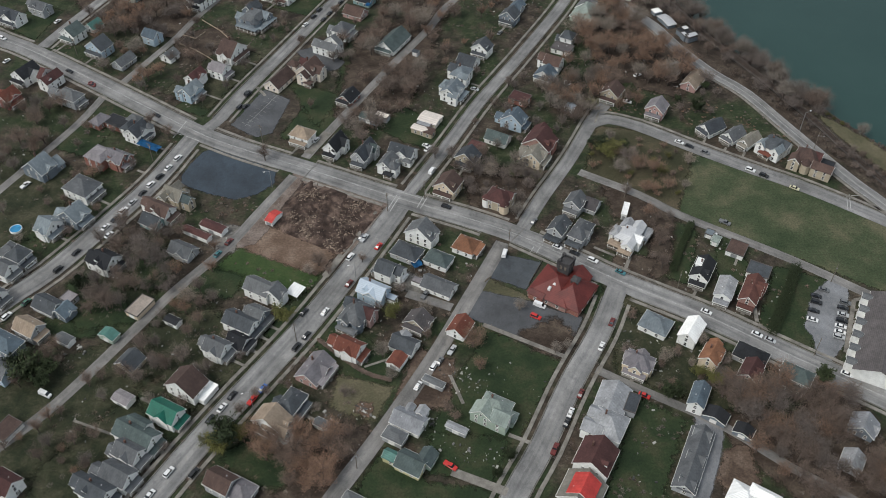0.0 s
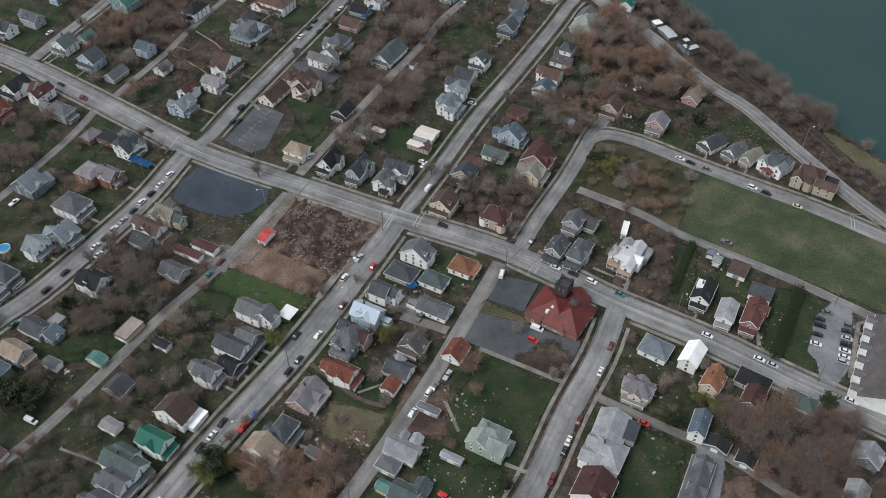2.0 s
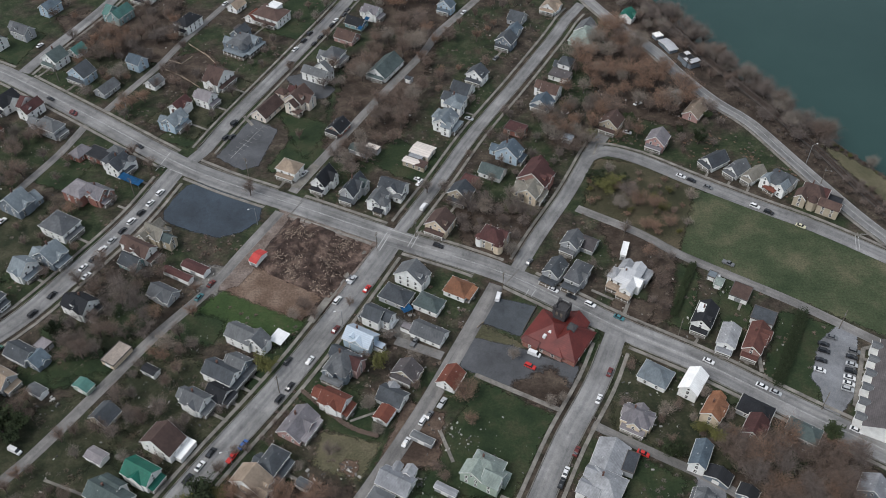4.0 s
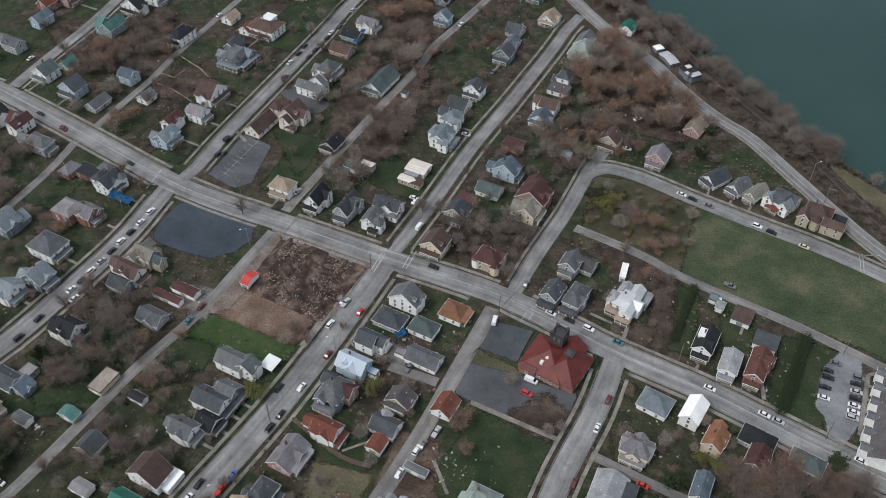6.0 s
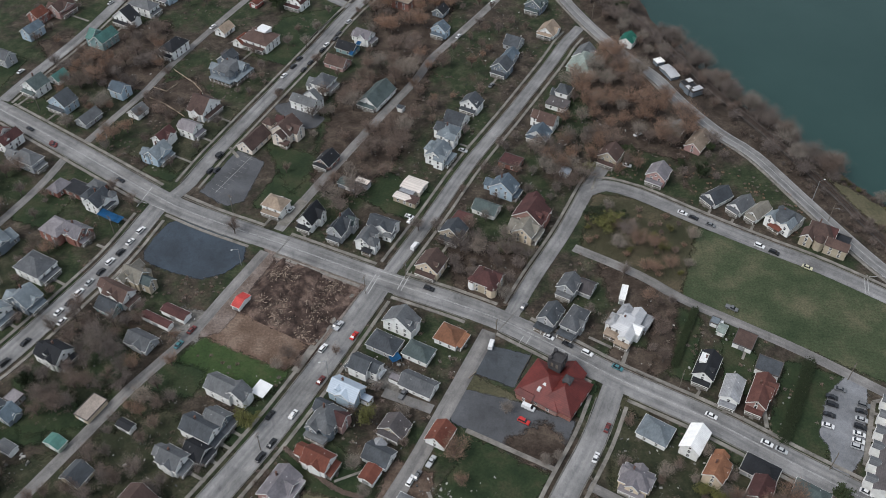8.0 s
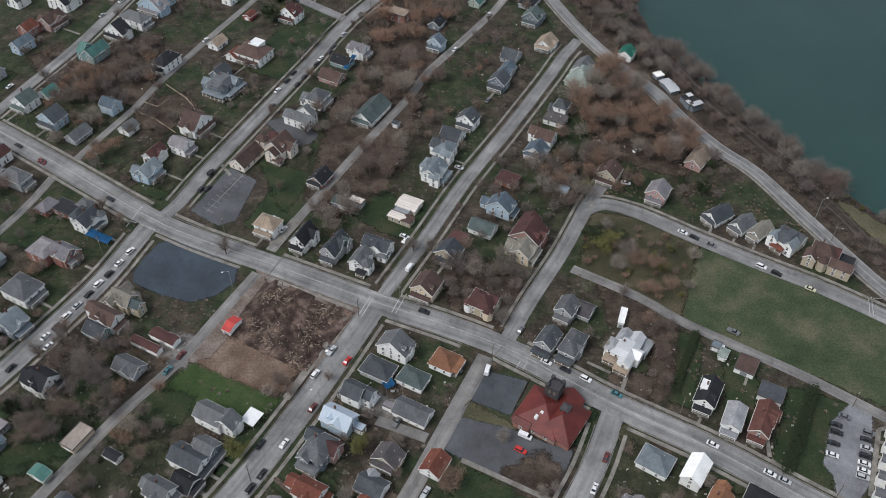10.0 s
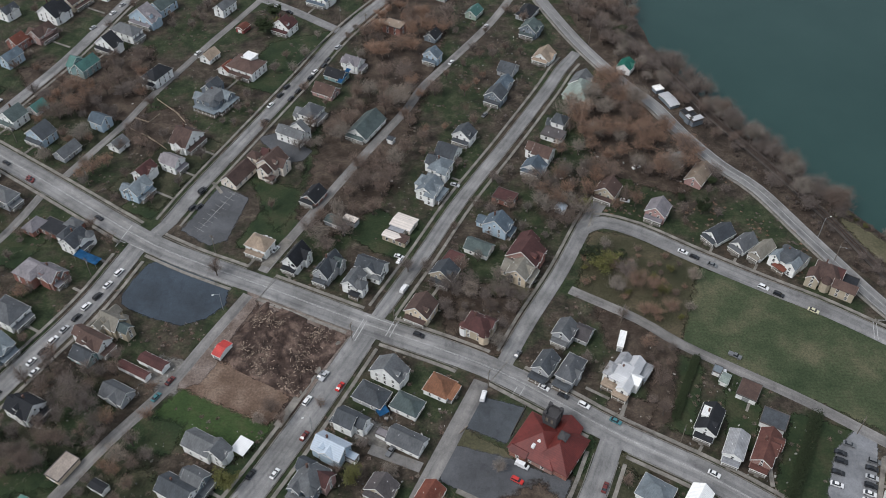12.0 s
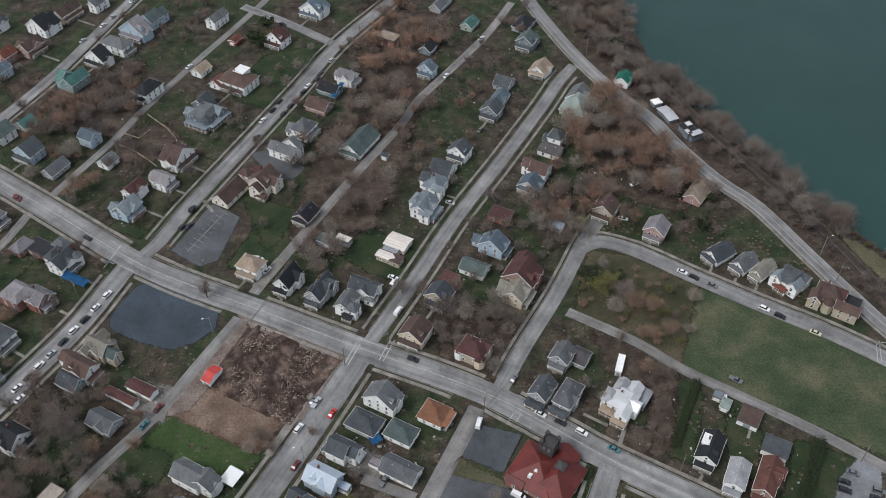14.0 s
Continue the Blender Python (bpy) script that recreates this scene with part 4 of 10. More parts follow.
def turret(walls, roof, trim, m, w, d, h, pitch, over):
    """An eight-sided bay under a pointed cap."""
    ring = lambda bm, r, z: [bm.verts.new(m @ Vector((r * math.cos(0.7854 * k + 0.39), r * math.sin(0.7854 * k + 0.39), z))) for k in range(8)]  # noqa: E731
    low, high = ring(walls, w / 2, -0.1), ring(walls, w / 2, h)
    for k in range(8):
        walls.faces.new((low[k], low[(k + 1) % 8], high[(k + 1) % 8], high[k]))
    walls.faces.new(high)
    under, eave = ring(roof, w / 2 + over, h), ring(roof, w / 2 + over, h + 0.16)
    up = w * 0.5 * math.tan(radians(pitch))
    tip = roof.verts.new(m @ Vector((0, 0, h + 0.16 + up)))
    roof.faces.new(under[::-1])
    for k in range(8):
        roof.faces.new((under[k], under[(k + 1) % 8], eave[(k + 1) % 8], eave[k]))
        roof.faces.new((eave[k], eave[(k + 1) % 8], tip))
    return up


def add_windows(home, m, w, d, floors, gables, h, lit_sides="DRUL", skip=""):
    """Rows of windows on the four walls, storey by storey."""
    for side in lit_sides:
        along, out = (d, w / 2) if side in "DU" else (w, d / 2)
        turn = pose(0, 0, 0, 0, 0, TURN[side])
        near = side in "DR"
        for f in range(floors):
            if f == 0 and side in skip:
                continue
            count = max(1, min(3, int(along / 4.0))) if near else 1
            for k in range(count):
                x = (k + 0.5) / count * along * 0.84 - along * 0.42
                shared("window", WINDOW, home, m @ turn @ pose(x, -out - 0.03, 0.7 + 2.45 * f))
        if side in gables:
            shared("window", SMALL_WINDOW, home, m @ turn @ pose(0, -out - 0.03, h + 0.35))


def add_porch(home, m, w, d, side, roof_mat, depth=2.0, wide=0.86):
    along, out = (d, w / 2) if side in "DU" else (w, d / 2)
    M = m @ pose(0, 0, 0, 0, 0, TURN[side]) @ pose(0, -out, 0)
    x = along * wide / 2
    bm = bmesh.new()
    T = lambda *p: M @ Vector(p)  # noqa: E731
    hexa(bm, [T(-x - 0.2, -depth - 0.3, 2.55), T(x + 0.2, -depth - 0.3, 2.55), T(x + 0.2, -0.05, 3.1), T(-x - 0.2, -0.05, 3.1),
              T(-x - 0.2, -depth - 0.3, 2.72), T(x + 0.2, -depth - 0.3, 2.72), T(x + 0.2, -0.05, 3.27), T(-x - 0.2, -0.05, 3.27)])
    porch = part("porch", bm, roof_mat, home)
    bm = bmesh.new()
    box(bm, -x, x, -depth, -0.04, -0.1, 0.5, 0, M)
    box(bm, -0.8, 0.8, -depth - 0.7, -depth - 0.01, -0.1, 0.26, 0, M)
    part("floor", bm, CONCRETE, porch)
    bm = bmesh.new()
    box(bm, -x - 0.22, x + 0.22, -depth - 0.36, -depth - 0.3, 2.42, 2.74, 0, M)
    box(bm, -x, x, -depth + 0.02, -depth + 0.1, 1.2, 1.3, 0, M)
    part("rail", bm, TRIM, porch)
    count = max(2, min(4, int(along / 2.6)))
    for k in range(count):
        bm = bmesh.new()
        px = -x + 0.12 + (2 * x - 0.24) * k / (count - 1)
        box(bm, px - 0.1, px + 0.1, -depth + 0.02, -depth + 0.2, 0.45, 2.6, 0, M)
        part("post", bm, TRIM, porch)


def open_porch(home, x, y, w, d, roof_mat, h):
    """A veranda: low hipped roof on posts above a floor with a rail."""
    bm = bmesh.new()
    rings = [[bm.verts.new((x + sx * a, y + sy * b, z)) for sx, sy in ((-1, -1), (1, -1), (1, 1), (-1, 1))] for a, b, z in
             ((w / 2 + 0.3, d / 2 + 0.3, h - 0.12), (w / 2 + 0.3, d / 2 + 0.3, h + 0.05), (w / 2 - min(w, d) * 0.42, d / 2 - min(w, d) * 0.42, h + 0.5))]
    for a, b in zip(rings, rings[1:]):
        for k in range(4):
            bm.faces.new((a[k], a[(k + 1) % 4], b[(k + 1) % 4], b[k]))
    bm.faces.new(rings[0][::-1])
    bm.faces.new(rings[2])
    porch = part("porch", bm, roof_mat, home)
    bm = bmesh.new()
    box(bm, x - w / 2, x + w / 2, y - d / 2, y + d / 2, -0.1, 0.5)
    part("floor", bm, TIMBER, porch)
    bm = bmesh.new()
    for x0, x1, y0, y1 in ((-w / 2, w / 2, -d / 2, -d / 2 + 0.08), (-w / 2, w / 2, d / 2 - 0.08, d / 2), (-w / 2, -w / 2 + 0.08, -d / 2, d / 2), (w / 2 - 0.08, w / 2, -d / 2, d / 2)):
        box(bm, x + x0, x + x1, y + y0, y + y1, 1.25, 1.35)
        box(bm, x + x0, x + x1, y + y0, y + y1, h - 0.4, h - 0.1)
    part("rail", bm, TRIM, porch)
    for i in range(max(2, int(w / 2.4) + 1)):
        for j in range(max(2, int(d / 2.4) + 1)):
            u, v = i / max(1, int(w / 2.4)), j / max(1, int(d / 2.4))
            if u in (0, 1) or v in (0, 1):
                bm = bmesh.new()
                px, py = x + (u - 0.5) * (w - 0.2), y + (v - 0.5) * (d - 0.2)
                box(bm, px - 0.09, px + 0.09, py - 0.09, py + 0.09, 0.45, h - 0.1)
                part("post", bm, TRIM, porch)


def add_chimney(home, m, x, y, top, base):
    bm = bmesh.new()
    box(bm, x - 0.32, x + 0.32, y - 0.26, y + 0.26, base, top, 0, m)
    box(bm, x - 0.4, x + 0.4, y - 0.34, y + 0.34, top, top + 0.15, 0, m)
    part("chimney", bm, BRICK, home)


def add_vents(home, m, w, d, h, up):
    """Two small pale pipes on the roof slope."""
    bm = bmesh.new()
    for x, y in ((0.2 * w, -0.18 * d), (-0.15 * w, 0.2 * d)):
        z = h + up * 0.55
        beam(bm, m @ Vector((x, y, z - 0.6)), m @ Vector((x, y, z + 0.65)), 0.13, 0.13, 6)
    part("vent_pipe", bm, CANVAS, home)


STOREY = {1: 2.8, 2: 5.0, 3: 7.6}
WORDS = {1: "single-storey", 2: "two-storey", 3: "three-storey"}
SHAPES = {"x": "gabled", "y": "gabled", "cx": "cross-gabled", "cy": "cross-gabled", "h": "hipped", "m": "flat-topped hipped", "t": "pointed", "f": "flat", "s": "mono-pitch"}


def block(home, x, y, w, d, floors, shape, roof, wall, pitch=34, over=0.4, windows=True, skip="", dark=False, turn=0, h=None, chimney=False, dormer=False, sides="DRUL"):
    """One body of a house: walls, roof and trim, with its windows; x, y and turn are inside the house."""
    h = h or STOREY[floors]
    m = pose(x, y, 0, 0, 0, turn)
    across = m @ pose(0, 0, 0, 0, 0, 90)
    gables, bodies, tr = "", [], []

    def raise_body(kind, *size):
        walls, rf = bmesh.new(), bmesh.new()
        bodies.append((walls, rf))
        return kind(walls, rf, tr, *size)

    if shape in ("x", "cx"):
        up = raise_body(gable, m, w, d, h, pitch, over)
        gables = "DU"
        if shape == "cx":
            gw = min(w * 0.5, d * 0.9)
            raise_body(gable, m @ pose(0.08 * w, -d * 0.27, 0) @ pose(0, 0, 0, 0, 0, 90), d * 0.5 + 0.5, gw, h, pitch, over)
            gables += "R"
    elif shape in ("y", "cy"):
        up = raise_body(gable, across, d, w, h, pitch, over)
        gables = "RL"
        if shape == "cy":
            gw = min(d * 0.5, w * 0.9)
            raise_body(gable, m @ pose(-w * 0.27, -0.06 * d, 0), w * 0.5 + 0.5, gw, h, pitch, over)
            gables += "D"
    if dormer and shape in ("x", "cx", "y", "cy"):
        # a small gable that breaks through the slope
        side, run = (m @ pose(-0.2 * w, -0.26 * d, 0) @ pose(0, 0, 0, 0, 0, 90), d) if "x" in shape else (m @ pose(-0.26 * w, 0.2 * d, 0), w)
        keep = len(tr)
        raise_body(gable, side, 0.3 * run, 1.9, h + up * 0.52, 36, 0.22)
        for _, bm in tr[keep:]:
            bm.free()
        del tr[keep:]
    if shape in ("x", "cx", "y", "cy"):
        pass
    elif shape == "h":
        up = raise_body(hip, m, w, d, h, pitch, over) if w >= d else raise_body(hip, across, d, w, h, pitch, over)
    elif shape == "m":
        up = raise_body(deck, m, w, d, h, pitch, over)
    elif shape == "t":
        up = raise_body(turret, m, w, d, h, pitch + 8, over)
    else:
        up = raise_body(flat, m, w, d, h, over * 0.5)
    for walls, rf in bodies:
        for bm in (walls, rf):
            bmesh.ops.recalc_face_normals(bm, faces=bm.faces)
        part("wall", walls, siding(wall), home)
        part("roof", rf, roofing(roof), home)
    for name, bm in tr:
        if name == "gutter" and over == 0.3:
            bm.free()
            continue
        bmesh.ops.recalc_face_normals(bm, faces=bm.faces)
        part(name, bm, TRIM_DARK if dark or (name == "parapet" and roof not in ("white", "cream")) else TRIM, home)
    if windows:
        add_windows(home, m, w, d, floors, gables if up > 2.0 else "", h, sides, skip)
    if chimney:
        add_chimney(home, m, w * 0.12, d * 0.18, h + up + 0.7, h)
    return m, h, up


FOOTPRINTS, BODIES = [], []


def house(x, y, yaw, w, d, floors, shape, roof, wall, label="", porch="", pitch=38, chimney=False, wings=(), dark=False, name="house", category="house", windows=True, group="", vents=False, over=0.4, dormer=False):
    """A house at x, y; w along its yaw, d across. porch: the sides that have one. wings: more bodies, (x, y, w, d, floors, shape, roof[, wall])."""
    home = new(name)
    home.empty_display_size = 0.1
    home.matrix_basis = pose(x, y, 0, 0, 0, yaw)
    FOOTPRINTS.append((x, y, max(w, d) / 2 + 2))
    BODIES.append((x, y, yaw, w, d))
    for k in wings:
        o = pose(x, y, 0, 0, 0, yaw) @ Vector((k[0], k[1], 0))
        BODIES.append((o.x, o.y, yaw, k[2], k[3]))
    m, h, up = block(home, 0, 0, w, d, floors, shape, roof, wall, pitch, over, windows, porch, dark, chimney=chimney, dormer=dormer)
    if vents:
        add_vents(home, m, w, d, h, up)
    for k in wings:
        wx, wy, ww, wd, wf, ws, wr = k[:7]
        colour, more = k[7] if len(k) > 7 else wall, k[8] if len(k) > 8 else {}
        if more.get("open"):
            open_porch(home, wx, wy, ww, wd, roofing(wr), more.get("h", 2.9))
        elif wf:
            # only the walls that stand clear of the main body have windows
            free = "".join(k for k, dx, dy in (("D", -ww / 2, 0), ("R", 0, -wd / 2), ("U", ww / 2, 0), ("L", 0, wd / 2)) if abs(wx + dx) > w / 2 - 0.3 or abs(wy + dy) > d / 2 - 0.3)
            block(home, wx, wy, ww, wd, wf, ws, wr, colour, more.get("pitch", pitch), 0.3, windows and ws != "t", "", dark, h=more.get("h"), sides=free)
        else:
            block(home, wx, wy, ww, wd, 1, ws, wr, colour, more.get("pitch", 20), 0.25, False, "", dark, h=more.get("h", 2.5))
    for side in porch:
        add_porch(home, m, w, d, side, roofing(roof))
    front = (porch or "R")[0]
    if windows:
        out = w / 2 if front in "DU" else d / 2
        shared("door", DOOR, home, m @ pose(0, 0, 0, 0, 0, TURN[front]) @ pose(0.6, -out - 0.03, 0.48 if porch else 0.1))
    words = f"{WORDS[floors]} {wall if wall not in ('slate',) else 'slate-blue'} house with {ROOF_WORDS.get(roof, roof)} {SHAPES[shape]} roof"
    if porch:
        words += " and porch"
    return tagged(home, label or words, category, group)


def shed(x, y, yaw, w, d, shape, roof, wall, label="", h=2.5, pitch=22, name="garage", category="garage"):
    """A garage or shed: one low body with a wide door."""
    home = new(name)
    home.empty_display_size = 0.1
    home.matrix_basis = pose(x, y, 0, 0, 0, yaw)
    FOOTPRINTS.append((x, y, max(w, d) / 2 + 1))
    BODIES.append((x, y, yaw, w, d))
    m, h, up = block(home, 0, 0, w, d, 1, shape, roof, wall, pitch, 0.25, False, h=h)
    bm = bmesh.new()
    wide = min(2.5, d * 0.7)
    for k in range(4):
        box(bm, -w / 2 - 0.05, -w / 2 + 0.02, -wide / 2, wide / 2, 0.05 + 0.5 * k, 0.5 + 0.5 * k)
    part("door", bm, TRIM if wall != "white" else METAL, home)
    return tagged(home, label or f"small {wall} garage with {ROOF_WORDS.get(roof, roof)} {SHAPES[shape]} roof", category)


shed(-104.0, 274.6, 62, 3.1, 13.4, 'y', 'maroon', 'white', 'long dark red metal garage with white gable')
shed(-97.5, 278.4, 62, 4.3, 11.4, 'y', 'maroon', 'white', 'long dark red metal garage with white gable')
shed(-142.7, 217.0, 62, 3.8, 6.4, 'y', 'grey', 'white')
shed(-118.3, 233.5, 62, 10.0, 6.0, 'f', 'sand', 'cream', 'long sand-coloured flat-roofed garage on the alley')
shed(-126.6, 219.2, 62, 4.1, 6.8, 'x', 'sea', 'green', 'sea-green metal shed on the alley')
shed(-103.9, 226.2, 62, 3.3, 6.0, 'y', 'black', 'white')
def carport(x, y, yaw, w, d, h):
    c = new("carport")
    c.matrix_basis = pose(x, y, 0, 0, 0, yaw)
    bm = bmesh.new()
    hexa(bm, [(-w / 2, -d / 2, h), (w / 2, -d / 2, h), (w / 2, d / 2, h + 0.3), (-w / 2, d / 2, h + 0.3), (-w / 2, -d / 2, h + 0.14), (w / 2, -d / 2, h + 0.14), (w / 2, d / 2, h + 0.44), (-w / 2, d / 2, h + 0.44)])
    part("roof", bm, roofing("white"), c)
    for sx in (-0.45, 0.0, 0.45):
        for sy in (-0.45, 0.45):
            bm = bmesh.new()
            beam(bm, (sx * w, sy * d, -0.1), (sx * w, sy * d, h + 0.15), 0.06, 0.06, 5)
            part("post", bm, METAL, c)
    BODIES.append((x, y, yaw, w, d))
    return tagged(c, "open carport with flat white metal roof", "carport")


carport(-58.4, 241.7, 62, 6.4, 5.6, 2.6)
shed(-113.9, 190.0, 62, 4.5, 6.8, 'y', 'lavender', 'white')
shed(-151.1, 177.0, 62, 8.6, 6.6, 'f', 'brown', 'white')
shed(-16.9, 207.5, 62, 6.3, 5.5, 'x', 'rust', 'white', 'white garage with red roof on the alley')
shed(-42.1, 179.5, 62, 3.0, 5.0, 'y', 'grey', 'grey')
shed(-3.2, 197.5, 62, 2.4, 8.2, 'h', 'grey', 'grey')
shed(-16.4, 174.5, 62, 4.9, 7.6, 'h', 'grey', 'grey', h=2.8)
shed(5.0, 177.8, 62, 2.3, 7.6, 'y', 'light', 'grey')
shed(104.6, 177.2, 57, 4.6, 6.4, 'x', 'black', 'slate', 'low black-roofed garage with white gable boards', h=2.2)
shed(96.2, 183.6, 57, 5.0, 8.4, 'x', 'black', 'slate', 'low black-roofed garage with white gable boards', h=2.2)
shed(122.3, 266.2, 60, 8.0, 7.2, 'f', 'brown', 'white', 'brown flat-roofed garage with white edge')
shed(112.9, 275.6, 60, 3.4, 3.2, 'f', 'mist', 'grey', 'small pale green garden shed', h=2.2, name='shed', category='shed')
shed(114.8, 271.6, 60, 4.6, 3.0, 'y', 'palegreen', 'green', 'small pale green garden shed', h=2.2, name='shed', category='shed')
shed(-35.3, 354.9, 62, 5.0, 10.0, 'y', 'teal', 'slate', 'low dark shed with grey-green roof')
shed(-29.6, 355.9, -28, 6.6, 3.4, 'f', 'ivory', 'grey', 'small flat pale-roofed shed', h=2.8)
shed(-14.6, 412.0, 62, 2.7, 3.2, 'y', 'slate', 'grey', name='shed', category='shed')
shed(62.3, 364.0, 62, 4.1, 4.2, 'x', 'paleblue', 'white')
shed(-101.2, 511.2, 62, 6.3, 5.1, 'x', 'rust', 'red')
shed(105.7, 473.1, 62, 8.2, 7.4, 'cx', 'green', 'white', 'small white boathouse with green roof', h=3.2, pitch=34, name='boathouse', category='boathouse')
shed(123.6, 444.6, -67, 11.0, 5.0, 'y', 'pearl', 'slate', 'white-roofed boathouse by the river', h=2.0, pitch=8, name='boathouse', category='boathouse')
shed(119.6, 454.2, -67, 4.0, 4.4, 'f', 'white', 'slate', 'small flat white boat shed', h=2.0, name='boathouse', category='boathouse')
house(131.8, 430.4, -64, 10.6, 5.6, 1, 'f', 'black', 'slate', wings=[(3.8, 0.6, 3.4, 6.4, 0, 'f', 'pearl', 'slate', {'h': 3.3}), (-3.6, 1.6, 3.0, 3.2, 0, 'f', 'pearl', 'slate', {'h': 3.3}), (1.4, -2.4, 3.6, 2.4, 0, 'f', 'pearl', 'slate', {'h': 3.3})], windows=False, dark=True, name='boathouse', category='boathouse', label='flat boathouse with black roof and white roof sheets')
house(-238.5, 443.8, 62, 7.9, 14.0, 2, 'cy', 'slate', 'white', porch='D', vents=True)
house(-224.9, 452.6, 62, 7.2, 9.9, 2, 'y', 'grey', 'grey', wings=[(0.8, 6.9, 5.6, 4.0, 2, 'y', 'grey')], dormer=True)
house(-199.7, 427.4, 62, 9.3, 9.6, 2, 'x', 'teal', 'white', porch='D', label='white two-storey house with grey-green gabled roof on the corner', chimney=True)
house(-191.4, 436.7, 62, 7.8, 6.6, 1, 'x', 'sea', 'white')
house(-181.9, 413.7, 62, 8.7, 11.1, 2, 'x', 'slate', 'blue', porch='D')
house(-156.2, 423.9, 62, 7.2, 7.9, 2, 'y', 'blue', 'blue', wings=[(1.5, 5.7, 4.2, 3.7, 1, 'y', 'blue')])
house(-166.6, 402.6, 62, 10.9, 6.8, 1, 'x', 'grey', 'grey')
house(-143.8, 407.9, 62, 7.3, 6.6, 1, 'x', 'grey', 'white', vents=True)
house(-125.8, 374.2, 62, 10.0, 7.6, 2, 'cx', 'mist', 'blue', porch='R', wings=[(-3.0, 3.4, 5.0, 4.4, 2, 'y', 'mist', 'blue')], chimney=True, label='pale blue-grey house with cross-gabled roof on the corner')
house(-104.2, 442.6, 62, 12.0, 11.0, 2, 'm', 'grey', 'slate', wings=[(6.6, 6.4, 9.0, 7.0, 2, 'x', 'slate', 'slate'), (3.6, -4.6, 6.0, 6.0, 2, 'y', 'mist', 'slate'), (-3.6, 5.6, 5.4, 5.0, 2, 'y', 'mist', 'slate'), (-5.6, -4.6, 5.0, 5.0, 2, 't', 'slate', 'slate'), (12.0, 10.0, 5.0, 7.0, 1, 'f', 'char', 'slate'), (-8.6, -1.0, 3.2, 13.0, 0, 'f', 'mist', 'slate', {'open': True}), (0.0, -8.2, 14.0, 3.0, 0, 'f', 'mist', 'slate', {'open': True})], pitch=40, chimney=True, label='big slate-blue Victorian house with wrap-round porch', vents=True)
house(-125.7, 386.1, 62, 9.4, 6.6, 2, 'cx', 'maroon', 'white')
house(-114.4, 392.7, 62, 7.3, 8.3, 2, 'y', 'lavender', 'white', porch='R', wings=[(1.3, 5.9, 4.8, 3.7, 1, 'y', 'lavender')])
house(-111.3, 409.6, 62, 13.5, 9.3, 2, 'cy', 'brown', 'white', porch='R', chimney=True)
house(-212.5, 388.9, 62, 11.3, 9.0, 2, 'cx', 'black', 'white', porch='D')
house(-198.4, 383.5, 62, 10.9, 6.6, 2, 'x', 'maroon', 'white', wings=[(1.1, 4.6, 8.7, 2.7, 2, 'y', 'maroon')], dormer=True)
house(-184.5, 368.9, 62, 7.2, 12.4, 2, 'h', 'grey', 'grey', porch='R', wings=[(-1.2, 8.4, 4.8, 4.5, 2, 'y', 'grey')], vents=True)
house(-214.8, 368.4, 62, 8.9, 8.4, 2, 'cx', 'rust', 'red', porch='R', wings=[(1.1, 5.8, 6.6, 3.4, 1, 'y', 'rust')])
house(-144.6, 341.2, 62, 9.2, 8.4, 2, 'cx', 'slate', 'white', porch='R', wings=[(4.6, -3.6, 4.4, 4.4, 2, 't', 'grey', 'white'), (1.0, 5.0, 7.6, 5.0, 2, 'h', 'slate', 'white'), (2.6, 14.0, 7.4, 14.0, 1, 'f', 'black', 'brick'), (8.0, 9.0, 5.0, 7.0, 1, 'h', 'grey', 'brick'), (-0.6, 23.4, 8.4, 6.4, 1, 'h', 'lavender', 'brick')], chimney=True, label='white corner house with dark roof and flat brick rear wing')
house(-148.6, 321.4, 62, 8.0, 9.0, 2, 'cy', 'lavender', 'brick', porch='R', wings=[(-2.6, 8.6, 9.4, 10.4, 2, 'm', 'lavender', 'brick'), (2.2, -3.4, 4.0, 4.2, 2, 'y', 'grey', 'brick')], chimney=True, label='large orange-brick house with grey roof, flat rear and porch', dormer=True)
house(-182.3, 315.0, 62, 9.0, 11.9, 2, 'cx', 'mist', 'slate', wings=[(6.5, -2.2, 4.2, 7.6, 1, 'x', 'mist')], vents=True, chimney=True)
house(-159.1, 301.1, 62, 10.3, 13.2, 2, 'h', 'grey', 'white', porch='R', vents=True)
house(-157.6, 283.7, 62, 8.4, 10.2, 2, 'cx', 'mist', 'slate', porch='R', wings=[(-1.1, 6.8, 6.1, 3.6, 1, 'y', 'mist')], chimney=True)
house(-166.5, 276.1, 62, 9.5, 6.8, 2, 'cy', 'mist', 'white', porch='R', wings=[(1.7, 4.9, 6.1, 3.3, 1, 'y', 'mist')], vents=True)
house(-177.9, 262.5, 62, 7.7, 9.9, 1, 'h', 'grey', 'grey')
house(-173.5, 259.1, 62, 7.2, 7.8, 2, 'h', 'slate', 'grey', porch='R')
house(-176.2, 251.5, 62, 7.2, 6.6, 2, 'y', 'grey', 'white', porch='R')
house(-175.7, 237.2, 62, 7.2, 6.8, 2, 'y', 'grey', 'white', porch='R', chimney=True)
house(-117.1, 296.0, 62, 7.0, 9.0, 2, 'cy', 'olive', 'tan', wings=[(-0.4, -6.0, 4.3, 6.6, 2, 'y', 'teal', 'tan'), (3.4, 2.6, 5.0, 4.6, 2, 'x', 'olive', 'tan'), (-3.4, 3.0, 5.0, 4.4, 2, 'x', 'olive', 'tan'), (3.2, -3.4, 3.4, 3.4, 2, 't', 'olive', 'tan')], pitch=44, label='olive and tan many-gabled old house', dormer=True)
